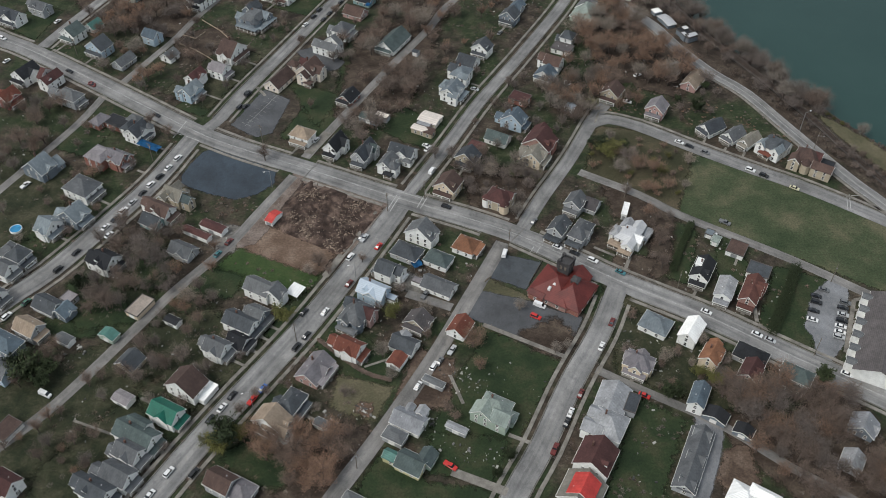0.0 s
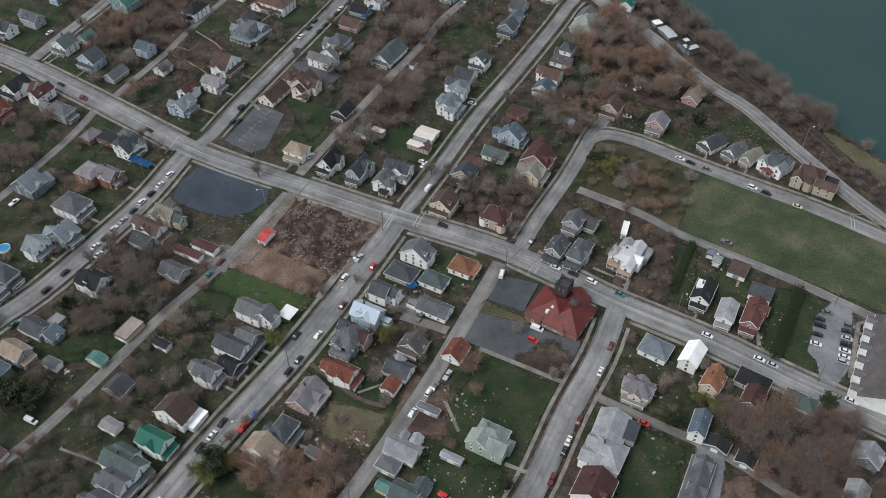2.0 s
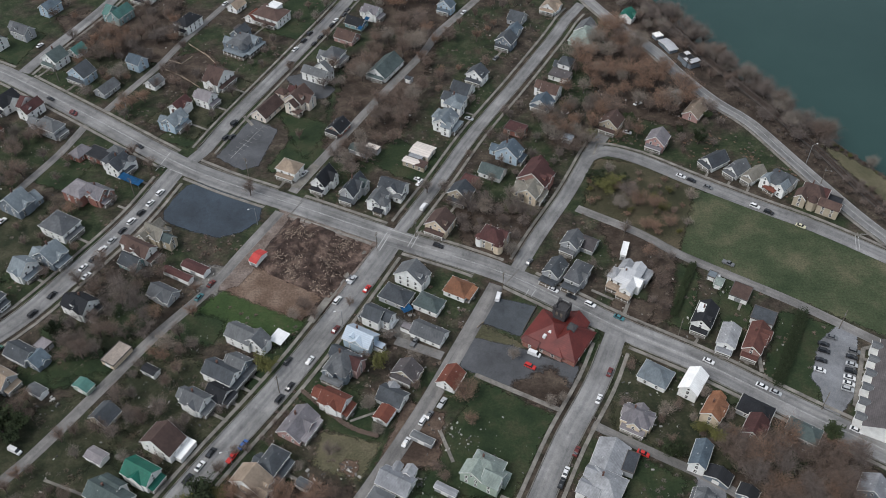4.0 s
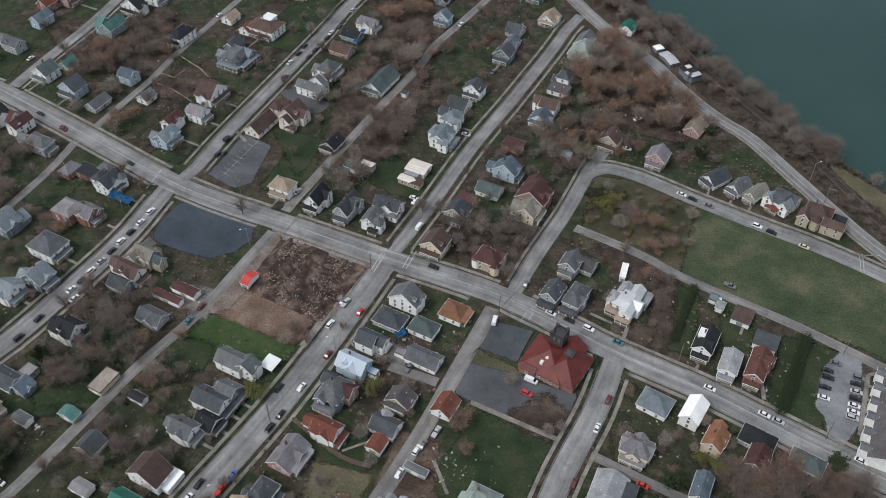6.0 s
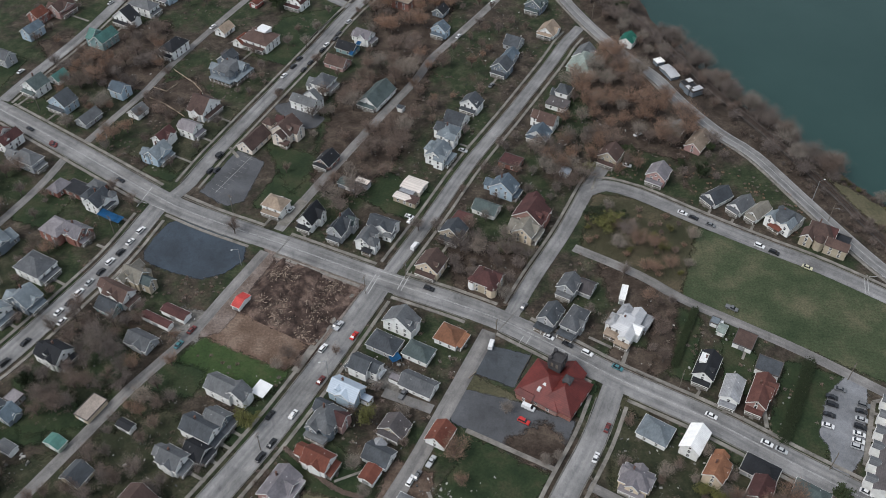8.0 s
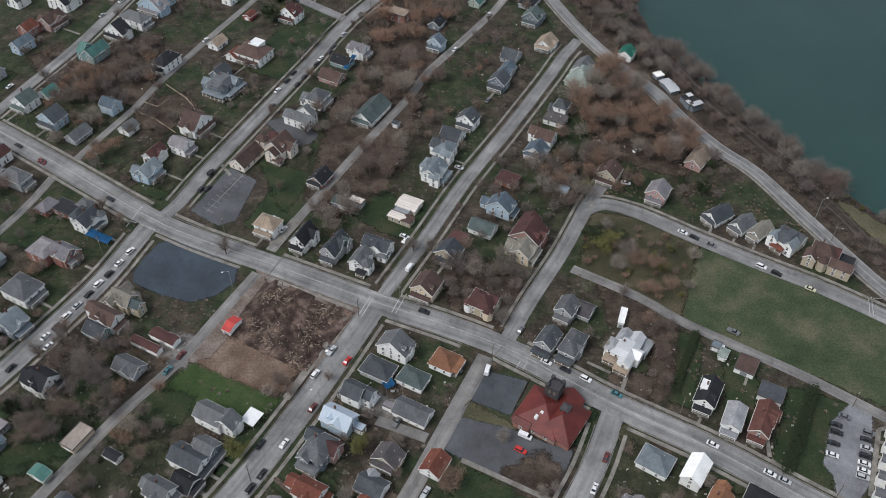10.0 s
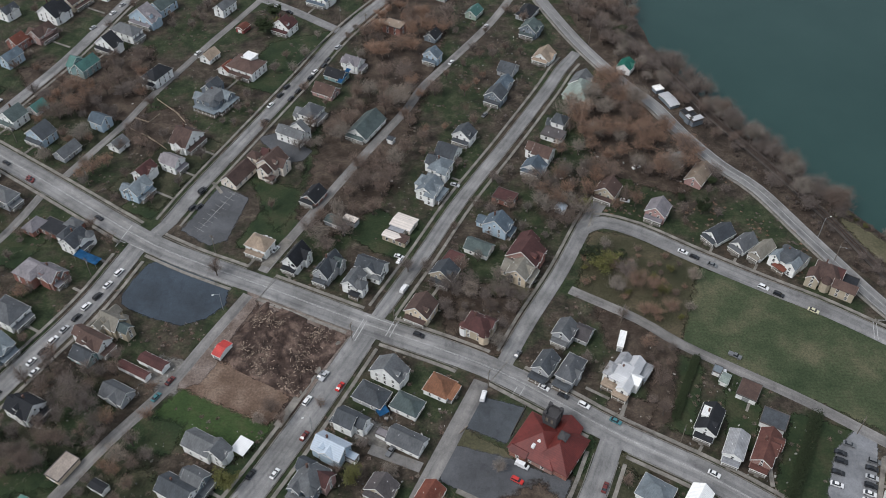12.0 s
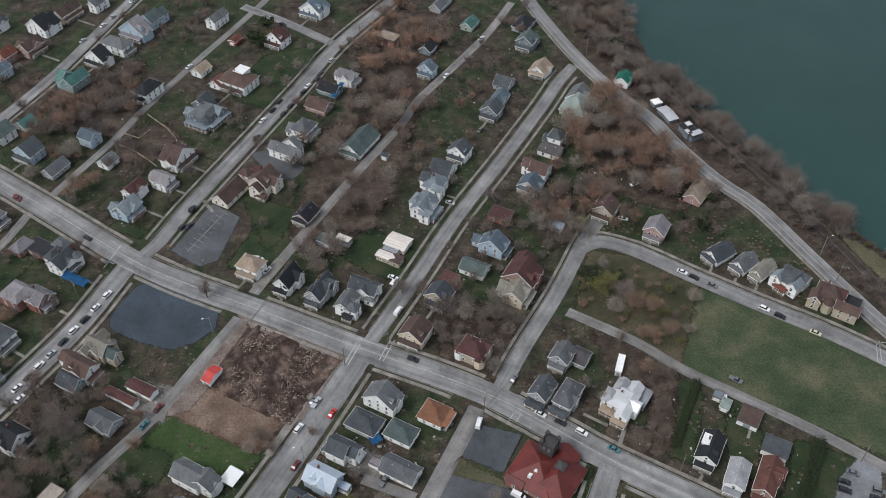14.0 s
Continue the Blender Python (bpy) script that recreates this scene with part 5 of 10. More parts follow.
house(-121.3, 286.5, 62, 7.2, 10.6, 2, 'cy', 'brown', 'white', porch='R', wings=[(1.0, 7.5, 5.1, 4.6, 2, 'y', 'brown')], dormer=True)
house(-124.1, 281.6, 62, 7.2, 8.7, 1, 'y', 'slate', 'teal', vents=True)
house(-107.5, 264.0, 62, 7.2, 10.2, 1, 'cy', 'grey', 'grey')
house(-136.8, 256.2, 62, 8.9, 8.3, 2, 'cy', 'black', 'white', porch='R', wings=[(-0.9, 5.6, 7.0, 3.0, 2, 'y', 'black')], dormer=True, chimney=True)
house(-154.0, 233.8, 62, 7.2, 10.4, 1, 'y', 'slate', 'grey', wings=[(0.6, -7.6, 6.1, 7.1, 1, 'cx', 'blue', 'slate'), (6.7, -4.3, 4.7, 5.1, 1, 'f', 'lavender', 'grey')], vents=True)
house(-156.8, 220.9, 62, 7.2, 9.2, 2, 'y', 'tan', 'grey', porch='R', wings=[(1.4, 6.3, 4.3, 3.6, 1, 'y', 'tan')], vents=True)
house(-163.4, 213.2, 62, 7.2, 12.8, 2, 'h', 'blue', 'slate', vents=True)
house(-160.9, 201.1, 62, 7.2, 8.8, 2, 'y', 'grey', 'blue', dormer=True, chimney=True)
house(-115.4, 206.5, 62, 7.3, 7.9, 1, 'x', 'slate', 'tan')
house(-72.2, 241.6, 62, 7.2, 10.9, 2, 'y', 'grey', 'white', wings=[(0.4, -6.7, 5.7, 8.2, 2, 'cx', 'grey', 'white')], label='white house with grey roofs in an L')
house(-76.8, 223.8, 62, 7.4, 12.4, 2, 'y', 'slate', 'white', porch='R', chimney=True)
house(-71.4, 227.7, 62, 7.2, 6.9, 2, 'y', 'grey', 'slate', porch='R', wings=[(1.2, 4.8, 4.8, 2.9, 1, 'y', 'grey')], vents=True)
house(-76.8, 216.0, 62, 7.2, 7.6, 1, 'cy', 'black', 'grey', porch='R', vents=True)
house(-83.9, 211.6, 62, 7.2, 8.4, 2, 'cy', 'grey', 'white', porch='R', wings=[(1.1, 6.2, 4.9, 4.1, 1, 'y', 'grey')], chimney=True)
house(-91.8, 194.9, 62, 8.5, 12.5, 2, 'x', 'brown', 'white', wings=[(1.5, -6.9, 8.0, 4.6, 0, 'f', 'white', 'white')], label='white house with brown roof and flat white porch roof')
house(-96.5, 182.7, 62, 7.2, 10.6, 2, 'cy', 'green', 'white', porch='R', label='white house with bright green metal roof')
house(-104.6, 173.6, 62, 7.7, 15.0, 2, 'y', 'teal', 'white', porch='R', wings=[(3.4, 2.0, 5.0, 8.0, 2, 'y', 'teal', 'white')], vents=True, chimney=True)
house(-105.5, 166.7, 62, 7.2, 9.1, 2, 'cy', 'grey', 'white', porch='R', wings=[(-1.1, 6.1, 5.0, 3.3, 1, 'y', 'grey')], chimney=True)
house(-107.1, 158.1, 62, 7.2, 10.3, 2, 'y', 'grey', 'white', porch='R', wings=[(-1.3, 7.5, 4.7, 5.0, 1, 'y', 'grey')])
house(-112.8, 152.1, 62, 7.2, 10.7, 2, 'y', 'slate', 'white', porch='R', wings=[(0.8, 7.8, 5.5, 5.1, 1, 'y', 'slate')], dormer=True, vents=True, chimney=True)
house(-143.6, 154.8, 62, 7.2, 9.1, 2, 'cy', 'maroon', 'white', dormer=True, vents=True)
house(-8.8, 273.0, 62, 7.2, 12.4, 2, 'cx', 'grey', 'white', label='white house with grey roof on the corner', dormer=True)
house(9.8, 267.3, 62, 8.4, 9.2, 1, 'h', 'orange', 'white', porch='R', label='white house with orange shingle hipped roof')
house(-14.9, 263.4, 62, 7.9, 11.6, 1, 'h', 'slate', 'grey', label='low grey house with dark slate hipped roof', vents=True)
house(-22.7, 251.9, 62, 7.2, 7.4, 2, 'y', 'slate', 'white', porch='L', wings=[(1.0, -5.4, 5.2, 3.6, 2, 'y', 'slate')])
house(-1.8, 259.2, 62, 7.2, 10.3, 1, 'h', 'teal', 'white')
house(-1.5, 244.5, 62, 7.2, 12.8, 1, 'y', 'grey', 'white', wings=[(-1.5, 7.7, 2.8, 6.9, 0, 'f', 'lavender', 'white')], vents=True)
house(-27.3, 240.4, 62, 7.6, 11.0, 2, 'cy', 'paleblue', 'blue', wings=[(1.2, -5.6, 2.8, 7.7, 1, 'f', 'paleblue', 'white')], label='pale house with white and blue metal roofs', dormer=True, chimney=True)
house(-33.2, 228.2, 62, 10.6, 9.0, 2, 'h', 'grey', 'slate', wings=[(-4.4, 2.2, 5.0, 4.6, 2, 'x', 'grey', 'slate'), (-4.0, -2.8, 4.4, 4.4, 2, 't', 'grey', 'slate'), (2.0, -4.4, 6.0, 4.6, 2, 'y', 'maroon', 'rose'), (3.4, 4.0, 5.0, 5.0, 2, 'y', 'slate', 'slate'), (-7.6, 0.0, 2.6, 8.0, 0, 'f', 'grey', 'slate', {'open': True})], pitch=42, chimney=True, label='big grey Victorian house with slate and maroon roofs', vents=True)
house(-34.5, 211.8, 62, 7.2, 9.4, 2, 'cy', 'rust', 'white', porch='R', wings=[(1.2, 7.0, 4.8, 4.8, 1, 'y', 'rust')], label='white house with rust-red roof', vents=True)
house(-46.8, 202.9, 62, 12.2, 9.2, 1, 'cx', 'lavender', 'rose', porch='R', chimney=True, vents=True)
house(-53.2, 186.7, 62, 9.7, 6.9, 2, 'h', 'slate', 'white', porch='R', wings=[(-1.6, 4.7, 6.4, 2.7, 1, 'y', 'slate')], vents=True)
house(-59.1, 179.5, 62, 7.2, 12.1, 2, 'cx', 'tan', 'white', porch='D', wings=[(-2.1, -3.4, 4.5, 9.4, 2, 'y', 'tan', 'white')], label='white many-gabled house with tan shingle roofs')
house(-9.4, 226.2, 62, 6.6, 9.2, 1, 'cx', 'char', 'tan', porch='D', vents=True)
house(-14.3, 214.8, 62, 7.2, 9.4, 1, 'y', 'slate', 'white', wings=[(2.6, 2.0, 4.2, 4.3, 1, 'x', 'light', 'white')])
house(-72.6, 155.5, 62, 7.2, 9.0, 2, 'y', 'brown', 'grey', vents=True)
house(-66.2, 153.2, 62, 7.2, 8.5, 1, 'h', 'lavender', 'grey', vents=True)
house(-29.2, 148.0, 62, 7.2, 8.0, 1, 'h', 'grey', 'grey', vents=True)
house(6.6, 223.2, 62, 8.5, 7.3, 1, 'x', 'rust', 'white', label='small white house with rust-red gabled roof', vents=True)
house(-11.7, 180.6, 62, 7.2, 11.2, 1, 'y', 'light', 'white', wings=[(3.9, 2.2, 4.6, 2.8, 1, 'x', 'light', 'white'), (5.4, -2.2, 3.6, 3.8, 1, 'x', 'light', 'white')], label='low white house with pale grey metal roofs', vents=True)
house(-10.4, 163.7, 62, 7.2, 9.3, 1, 'y', 'teal', 'yellow', wings=[(-0.8, 6.6, 3.9, 6.4, 1, 'y', 'sea', 'yellow'), (4.4, -3.6, 5.9, 5.5, 1, 'x', 'teal', 'green')], label='low house with sea-green roofs and yellow walls')
house(18.6, 185.0, 62, 8.0, 10.3, 2, 'h', 'palegreen', 'green', wings=[(-3.6, 2.7, 5.5, 8.3, 2, 'x', 'palegreen', 'green'), (-3.0, -3.8, 6.9, 6.1, 2, 'y', 'palegreen', 'green'), (-0.1, -6.4, 4.8, 3.1, 1, 'h', 'palegreen', 'green')], label='large pale green Victorian house with many gables', vents=True, chimney=True)
house(81.7, 224.8, 57, 8.5, 10.7, 1, 'h', 'mist', 'white', vents=True)
house(94.2, 220.2, 57, 10.3, 6.7, 2, 'x', 'white', 'white', dormer=False, label='white house with gleaming white metal roof', vents=True)
house(99.3, 208.4, 57, 8.4, 6.6, 2, 'cx', 'orange', 'cream', wings=[(6.3, 0.9, 4.3, 4.8, 1, 'x', 'orange')], chimney=True, label='cream house with orange shingle gables')
house(71.9, 205.0, 62, 7.2, 9.6, 2, 'h', 'lavender', 'cream', porch='D', wings=[(-2.2, 0.0, 5.0, 4.6, 2, 'x', 'lavender', 'cream'), (0.6, 3.0, 4.4, 5.0, 2, 'y', 'lavender', 'cream'), (0.6, -3.0, 4.4, 5.0, 2, 'y', 'lavender', 'cream'), (2.4, 0.0, 4.6, 4.4, 2, 'x', 'lavender', 'cream')], pitch=40, label='cream house with grey many-hipped roof', vents=True, chimney=True)
house(60.4, 189.6, 66, 13.0, 10.4, 1, 'x', 'light', 'white', wings=[(1.2, -7.0, 8.0, 4.0, 0, 'f', 'slate', 'grey', {'h': 3.2})], pitch=28, vents=True, label='long pale hall with grey metal gabled roof')
house(57.4, 177.6, 62, 10.6, 11.0, 2, 'h', 'light', 'white', wings=[(-3.4, 4.4, 5.6, 7.0, 2, 'y', 'light', 'white'), (2.6, 4.6, 4.6, 6.6, 2, 'y', 'light', 'white'), (-2.6, 6.6, 6.0, 3.0, 0, 'f', 'lavender', 'white')], vents=True, chimney=True, label='white house with pale grey hipped roof and street gables')
house(51.5, 164.9, 62, 11.3, 11.8, 2, 'x', 'maroon', 'white', label='white house with red-brown metal roof', dormer=True, chimney=True)
house(45.8, 153.3, 62, 10.9, 13.1, 1, 'x', 'olive', 'white', wings=[(-0.1, -0.4, 8.1, 8.6, 2, 'x', 'scarlet', 'white')], label='house with dark green roof and bright red metal middle', vents=True)
house(91.0, 190.0, 64, 10.0, 5.4, 2, 'x', 'blue', 'white', label='narrow white house with blue-grey metal roof', vents=True)
house(84.7, 165.3, 64, 25.6, 7.4, 1, 'x', 'grey', 'grey', wings=[(-10.0, -0.5, 5.7, 5.1, 1, 'y', 'grey', 'grey'), (0.5, -0.5, 6.1, 5.6, 1, 'y', 'grey', 'grey'), (10.7, -0.1, 6.3, 5.7, 1, 'y', 'grey', 'grey')], label='long grey building with dormers beside a lane')
house(98.3, 151.8, 57, 7.6, 8.5, 1, 'h', 'white', 'white', wings=[(2.3, -6.0, 4.3, 9.6, 2, 'h', 'white', 'white')], label='white building with white membrane roofs')
house(112.0, 201.0, 57, 8.9, 6.6, 2, 'cx', 'maroon', 'rose', dormer=True)
house(114.7, 209.9, 57, 7.2, 11.4, 1, 'h', 'black', 'grey')
house(128.1, 199.3, 57, 6.7, 10.9, 2, 'h', 'teal', 'grey', porch='D', vents=True)
house(146.4, 178.9, 57, 7.2, 8.5, 1, 'cx', 'light', 'slate', vents=True)
house(138.1, 164.8, 57, 7.2, 6.7, 1, 'x', 'light', 'grey', vents=True)
house(48.9, 276.4, 58, 9.0, 6.8, 2, 'cx', 'slate', 'grey', wings=[(-6.2, 0.0, 3.0, 6.4, 0, 'f', 'slate', 'grey', {'open': True})], pitch=40, vents=True, label='grey house with dark slate cross-gabled roof and porch')
house(58.0, 274.0, 58, 11.6, 6.6, 2, 'h', 'grey', 'grey', wings=[(-7.4, 0.0, 3.0, 6.2, 0, 'f', 'slate', 'grey', {'open': True}), (-1.0, -2.2, 4.0, 4.0, 2, 'y', 'grey', 'grey')], pitch=40, vents=True, label='long grey house with hipped roof and dark front porch')
house(57.5, 292.4, 60, 8.0, 7.2, 2, 'cx', 'grey', 'grey', porch='D', label='drab grey cross-gabled house behind bare trees')
house(64.6, 292.7, 60, 7.2, 6.2, 1, 'y', 'char', 'grey')
house(77.6, 271.6, 57, 9.6, 8.4, 2, 'm', 'pearl', 'white', wings=[(4.8, 3.0, 6.0, 4.6, 2, 'x', 'light'), (6.0, -1.6, 5.4, 4.8, 2, 'x', 'pearl'), (-0.4, -4.0, 4.6, 4.6, 2, 'y', 'white'), (-5.0, -2.4, 5.4, 4.6, 2, 'x', 'pearl', 'white'), (-1.2, 4.8, 6.0, 4.2, 2, 'h', 'light', 'white'), (-5.6, 3.0, 4.0, 5.6, 0, 'f', 'tan', 'white', {'open': True}), (-8.4, -2.2, 2.4, 5.4, 0, 'f', 'tan', 'white', {'open': True}), (6.2, -5.6, 8.0, 3.0, 0, 'f', 'light', 'white', {'open': True})], label='large white mansion with pale metal roofs and many gables', pitch=36, vents=True, chimney=True)
house(104.6, 251.8, 62, 11.6, 7.2, 2, 'x', 'black', 'white', porch='D', chimney=True, dormer=True, wings=[(1.0, 2.0, 4.0, 2.2, 2, 'f', 'white', 'white', {'h': 7.0})], label='white house with black roof, white dormer and front porch', pitch=36)
house(111.6, 241.6, 64, 10.6, 6.4, 2, 'x', 'light', 'white', porch='D', pitch=26, vents=True, label='white house with pale grey metal roof and front porch')
house(121.6, 240.4, 62, 14.0, 6.6, 2, 'cx', 'russet', 'brick', porch='D', wings=[(3.6, -2.2, 5.0, 5.0, 2, 'y', 'russet', 'brick')], label='red-brick house with russet roof', chimney=True)
house(128.2, 253.4, 62, 7.0, 8.6, 1, 'f', 'slate', 'white', label='flat-roofed white annexe with dark membrane roof', windows=False, name='annexe')
house(128.4, 347.6, 34, 10.6, 7.8, 1, 'x', 'slate', 'white', porch='D', pitch=40, label='small white house with dark slate gabled roof')
house(137.6, 341.8, 40, 9.6, 6.8, 1, 'x', 'grey', 'white', porch='D', pitch=42, vents=True, label='small white gabled house with mid-grey roof')
house(144.4, 337.8, 42, 10.6, 5.4, 1, 'x', 'olive', 'white', porch='D', pitch=42, label='small white gabled house with olive-grey roof')
house(153.6, 331.6, 42, 9.6, 9.0, 2, 'm', 'slate', 'white', wings=[(-3.4, 3.6, 5.0, 4.6, 2, 'x', 'mist', 'white'), (-2.6, -3.6, 5.6, 4.4, 2, 'x', 'mist', 'white'), (3.2, -3.4, 5.0, 5.4, 2, 'y', 'slate', 'white'), (-6.0, 0.2, 3.2, 5.2, 0, 'f', 'rust', 'white', {'open': True}), (3.4, 3.8, 3.0, 3.0, 2, 't', 'slate', 'white')], pitch=42, chimney=True, label='white house with dark hipped roof and red porch')
house(166.6, 322.6, 58, 9.0, 10.0, 2, 'h', 'brown', 'tan', wings=[(-4.2, 4.2, 6.0, 5.0, 2, 'x', 'brown', 'tan'), (-5.2, -1.0, 4.4, 4.4, 2, 't', 'brown', 'tan'), (-4.4, -8.0, 5.0, 9.0, 2, 'y', 'brown', 'tan'), (1.0, -9.0, 7.0, 6.0, 0, 'f', 'black', 'tan', {'h': 3.4}), (2.0, -2.8, 6.0, 6.0, 2, 'y', 'maroon', 'tan')], pitch=42, chimney=True, label='large tan stone house with dark brown gables and a turret')
house(104.1, 360.8, 60, 8.4, 8.7, 2, 'x', 'lavender', 'rose', porch='D', label='pink brick house with grey roof')
house(84.0, 373.8, 60, 8.7, 9.0, 2, 'x', 'brown', 'tan', porch='D', vents=True)
house(127.1, 385.9, 55, 13.6, 7.8, 1, 'x', 'tan', 'rose', vents=True)
house(118.8, 396.1, 55, 7.2, 6.6, 1, 'x', 'grey', 'tan')
house(-66.2, 338.9, 65, 7.4, 9.8, 2, 'h', 'tan', 'white', porch='D', label='white house with tan hipped roof')
house(-50.1, 331.4, 65, 10.6, 7.0, 2, 'x', 'black', 'white', porch='D', wings=[(2.0, -3.2, 4.6, 3.6, 2, 'y', 'black', 'white'), (-4.6, -2.2, 2.6, 2.6, 2, 't', 'black', 'white')], label='white house with steep black roof', pitch=50)
house(-36.4, 325.6, 65, 12.4, 6.6, 2, 'cx', 'slate', 'grey', porch='D', wings=[(-3.0, 1.6, 5.0, 4.6, 2, 'x', 'slate', 'grey'), (3.6, -2.6, 4.6, 4.6, 2, 'y', 'teal', 'grey')], pitch=50, vents=True, chimney=True, label='grey steep-gabled house with dark slate roofs and porch')
house(-25.2, 318.6, 65, 8.6, 6.4, 2, 'cx', 'grey', 'white', wings=[(-2.0, -3.6, 4.6, 5.0, 2, 'h', 'grey', 'white'), (-5.6, -3.0, 2.4, 4.0, 0, 'f', 'black', 'white', {'open': True})], pitch=40, label='white house with grey cross-gabled roof and dark porch')
house(-18.6, 326.6, 65, 7.0, 11.6, 2, 'cy', 'slate', 'white', wings=[(-3.0, -4.0, 4.0, 4.0, 1, 'h', 'grey', 'white')], pitch=38, vents=True, label='white house with slate gables behind the corner')
house(-6.3, 354.0, 63, 7.6, 9.4, 1, 'y', 'ivory', 'ivory', wings=[(-5.4, 0.6, 3.4, 7.0, 0, 'f', 'light', 'ivory', {'h': 2.6}), (-9.6, 0.4, 3.6, 8.0, 1, 'y', 'ivory', 'tan'), (-9.4, -4.4, 4.4, 4.4, 1, 'h', 'brown', 'tan')], pitch=10, label='low house with pale roofs on two levels', vents=True)
house(-47.2, 371.6, 62, 9.0, 7.6, 1, 'x', 'black', 'brick', porch='D', vents=True)
house(-68.4, 392.6, 62, 10.6, 10.4, 2, 'cx', 'brown', 'ivory', wings=[(-13.0, 9.8, 15.0, 8.6, 1, 'x', 'brown', 'ivory'), (-6.0, -1.0, 6.0, 6.0, 2, 'x', 'brown', 'ivory'), (0.6, -5.2, 6.0, 5.0, 2, 'y', 'brown', 'ivory'), (-0.9, 9.4, 4.4, 5.4, 2, 'h', 'brown', 'ivory'), (3.4, 5.0, 5.0, 5.0, 2, 'y', 'maroon', 'ivory'), (-8.4, -4.6, 3.0, 4.0, 0, 'f', 'brown', 'ivory', {'open': True})], pitch=40, dormer=True, chimney=True, label='clubhouse with brown gabled roofs and cream walls')
house(-54.4, 430.4, 62, 9.9, 8.5, 2, 'h', 'grey', 'white', porch='R', wings=[(-1.3, 5.9, 7.2, 3.4, 1, 'y', 'grey')], vents=True)
house(-62.0, 413.5, 62, 6.0, 13.6, 2, 'y', 'grey', 'white', wings=[(4.4, -1.7, 3.1, 10.3, 2, 'x', 'grey')], vents=True)
house(-27.1, 421.5, 62, 18.4, 10.9, 1, 'x', 'teal', 'white', porch='D')
house(9.2, 389.4, 62, 9.6, 8.0, 2, 'h', 'mist', 'white', wings=[(1.6, 5.0, 6.6, 4.4, 2, 'y', 'slate', 'white'), (-3.0, -3.0, 4.6, 4.6, 2, 'y', 'mist', 'white'), (-6.2, 0.0, 2.6, 6.6, 0, 'f', 'mist', 'white', {'open': True})], pitch=36, chimney=True, label='white house with pale blue-grey hipped roof and porch')
house(4.4, 374.6, 62, 9.8, 8.6, 2, 'cx', 'mist', 'white', wings=[(2.0, 4.8, 7.0, 4.0, 2, 'h', 'mist', 'white'), (-4.0, -3.0, 4.6, 4.6, 2, 'y', 'mist', 'white'), (0.0, -5.8, 9.0, 2.6, 0, 'f', 'mist', 'white', {'open': True})], pitch=36, vents=True, label='white house with pale blue-grey cross-gabled roof and long porch')
house(20.4, 413.4, 62, 7.2, 9.2, 2, 'x', 'slate', 'white', porch='D', wings=[(5.0, 1.2, 3.1, 6.8, 1, 'x', 'slate')], dormer=True)
house(12.7, 402.3, 62, 9.9, 9.5, 1, 'y', 'slate', 'white')
house(36.6, 445.2, 62, 7.9, 9.0, 2, 'x', 'slate', 'slate', porch='D')
house(66.8, 423.6, 62, 7.2, 6.5, 2, 'h', 'slate', 'white', wings=[(-1.1, 4.4, 5.0, 2.6, 1, 'y', 'slate')])
house(63.2, 415.9, 62, 7.2, 10.4, 1, 'f', 'char', 'white', vents=True)
house(57.0, 399.5, 62, 8.1, 8.3, 2, 'y', 'brown', 'white', wings=[(0.9, 6.1, 6.3, 4.1, 2, 'y', 'brown')], vents=True)
house(52.3, 391.3, 62, 7.5, 9.7, 1, 'cx', 'blue', 'white', porch='D')
house(38.0, 371.2, 62, 7.2, 9.5, 1, 'f', 'maroon', 'brick')
house(34.0, 351.2, 62, 7.2, 10.8, 2, 'cx', 'blue', 'blue', porch='R', wings=[(1.1, 7.4, 4.9, 4.3, 1, 'y', 'blue')], vents=True, chimney=True)
house(25.8, 339.2, 62, 7.2, 10.6, 1, 'y', 'teal', 'white')
house(45.0, 333.4, 62, 10.5, 13.3, 2, 'cx', 'maroon', 'brick', wings=[(7.5, 2.4, 4.8, 8.5, 2, 'x', 'maroon')], dormer=True)
house(42.4, 324.5, 62, 10.2, 8.5, 2, 'cx', 'olive', 'cream', porch='R', wings=[(1.2, 5.9, 7.9, 3.6, 1, 'y', 'olive')], label='cream and tan house with brown gables and deck', vents=True)
house(11.3, 322.8, 62, 7.3, 9.6, 2, 'x', 'slate', 'tan', porch='D', dormer=True)
house(14.9, 332.4, 62, 7.2, 7.1, 1, 'f', 'maroon', 'brick')
house(2.2, 303.8, 63, 9.2, 9.8, 2, 'x', 'brown', 'cream', porch='D', label='cream house with red-brown roof on the corner', dormer=True)
house(24.4, 295.0, 62, 8.6, 10.0, 2, 'h', 'maroon', 'tan', wings=[(-3.0, 4.4, 4.0, 4.0, 1, 't', 'maroon', 'white', {'h': 4.6}), (-3.2, -4.0, 4.4, 4.4, 1, 't', 'maroon', 'cream', {'h': 4.6}), (2.6, -3.4, 5.0, 4.6, 2, 'y', 'maroon', 'tan')], label='tan house with maroon roof and round bays', vents=True, chimney=True)
house(79.7, 451.5, 62, 16.5, 12.7, 1, 'h', 'palegreen', 'green', wings=[(7.7, 2.8, 11.5, 9.3, 1, 'cx', 'grey', 'green')], label='pale green house with hipped roof by the junction', vents=True)
house(-92.6, 470.6, 62, 12.4, 16.4, 2, 'h', 'brown', 'white', porch='D', wings=[(4.0, 0.3, 6.0, 6.0, 3, 'f', 'white', 'white'), (-3.0, 8.8, 5.2, 7.8, 1, 'x', 'brown', 'white')], pitch=20, chimney=True, label='large white house with brown roof and white roof deck')
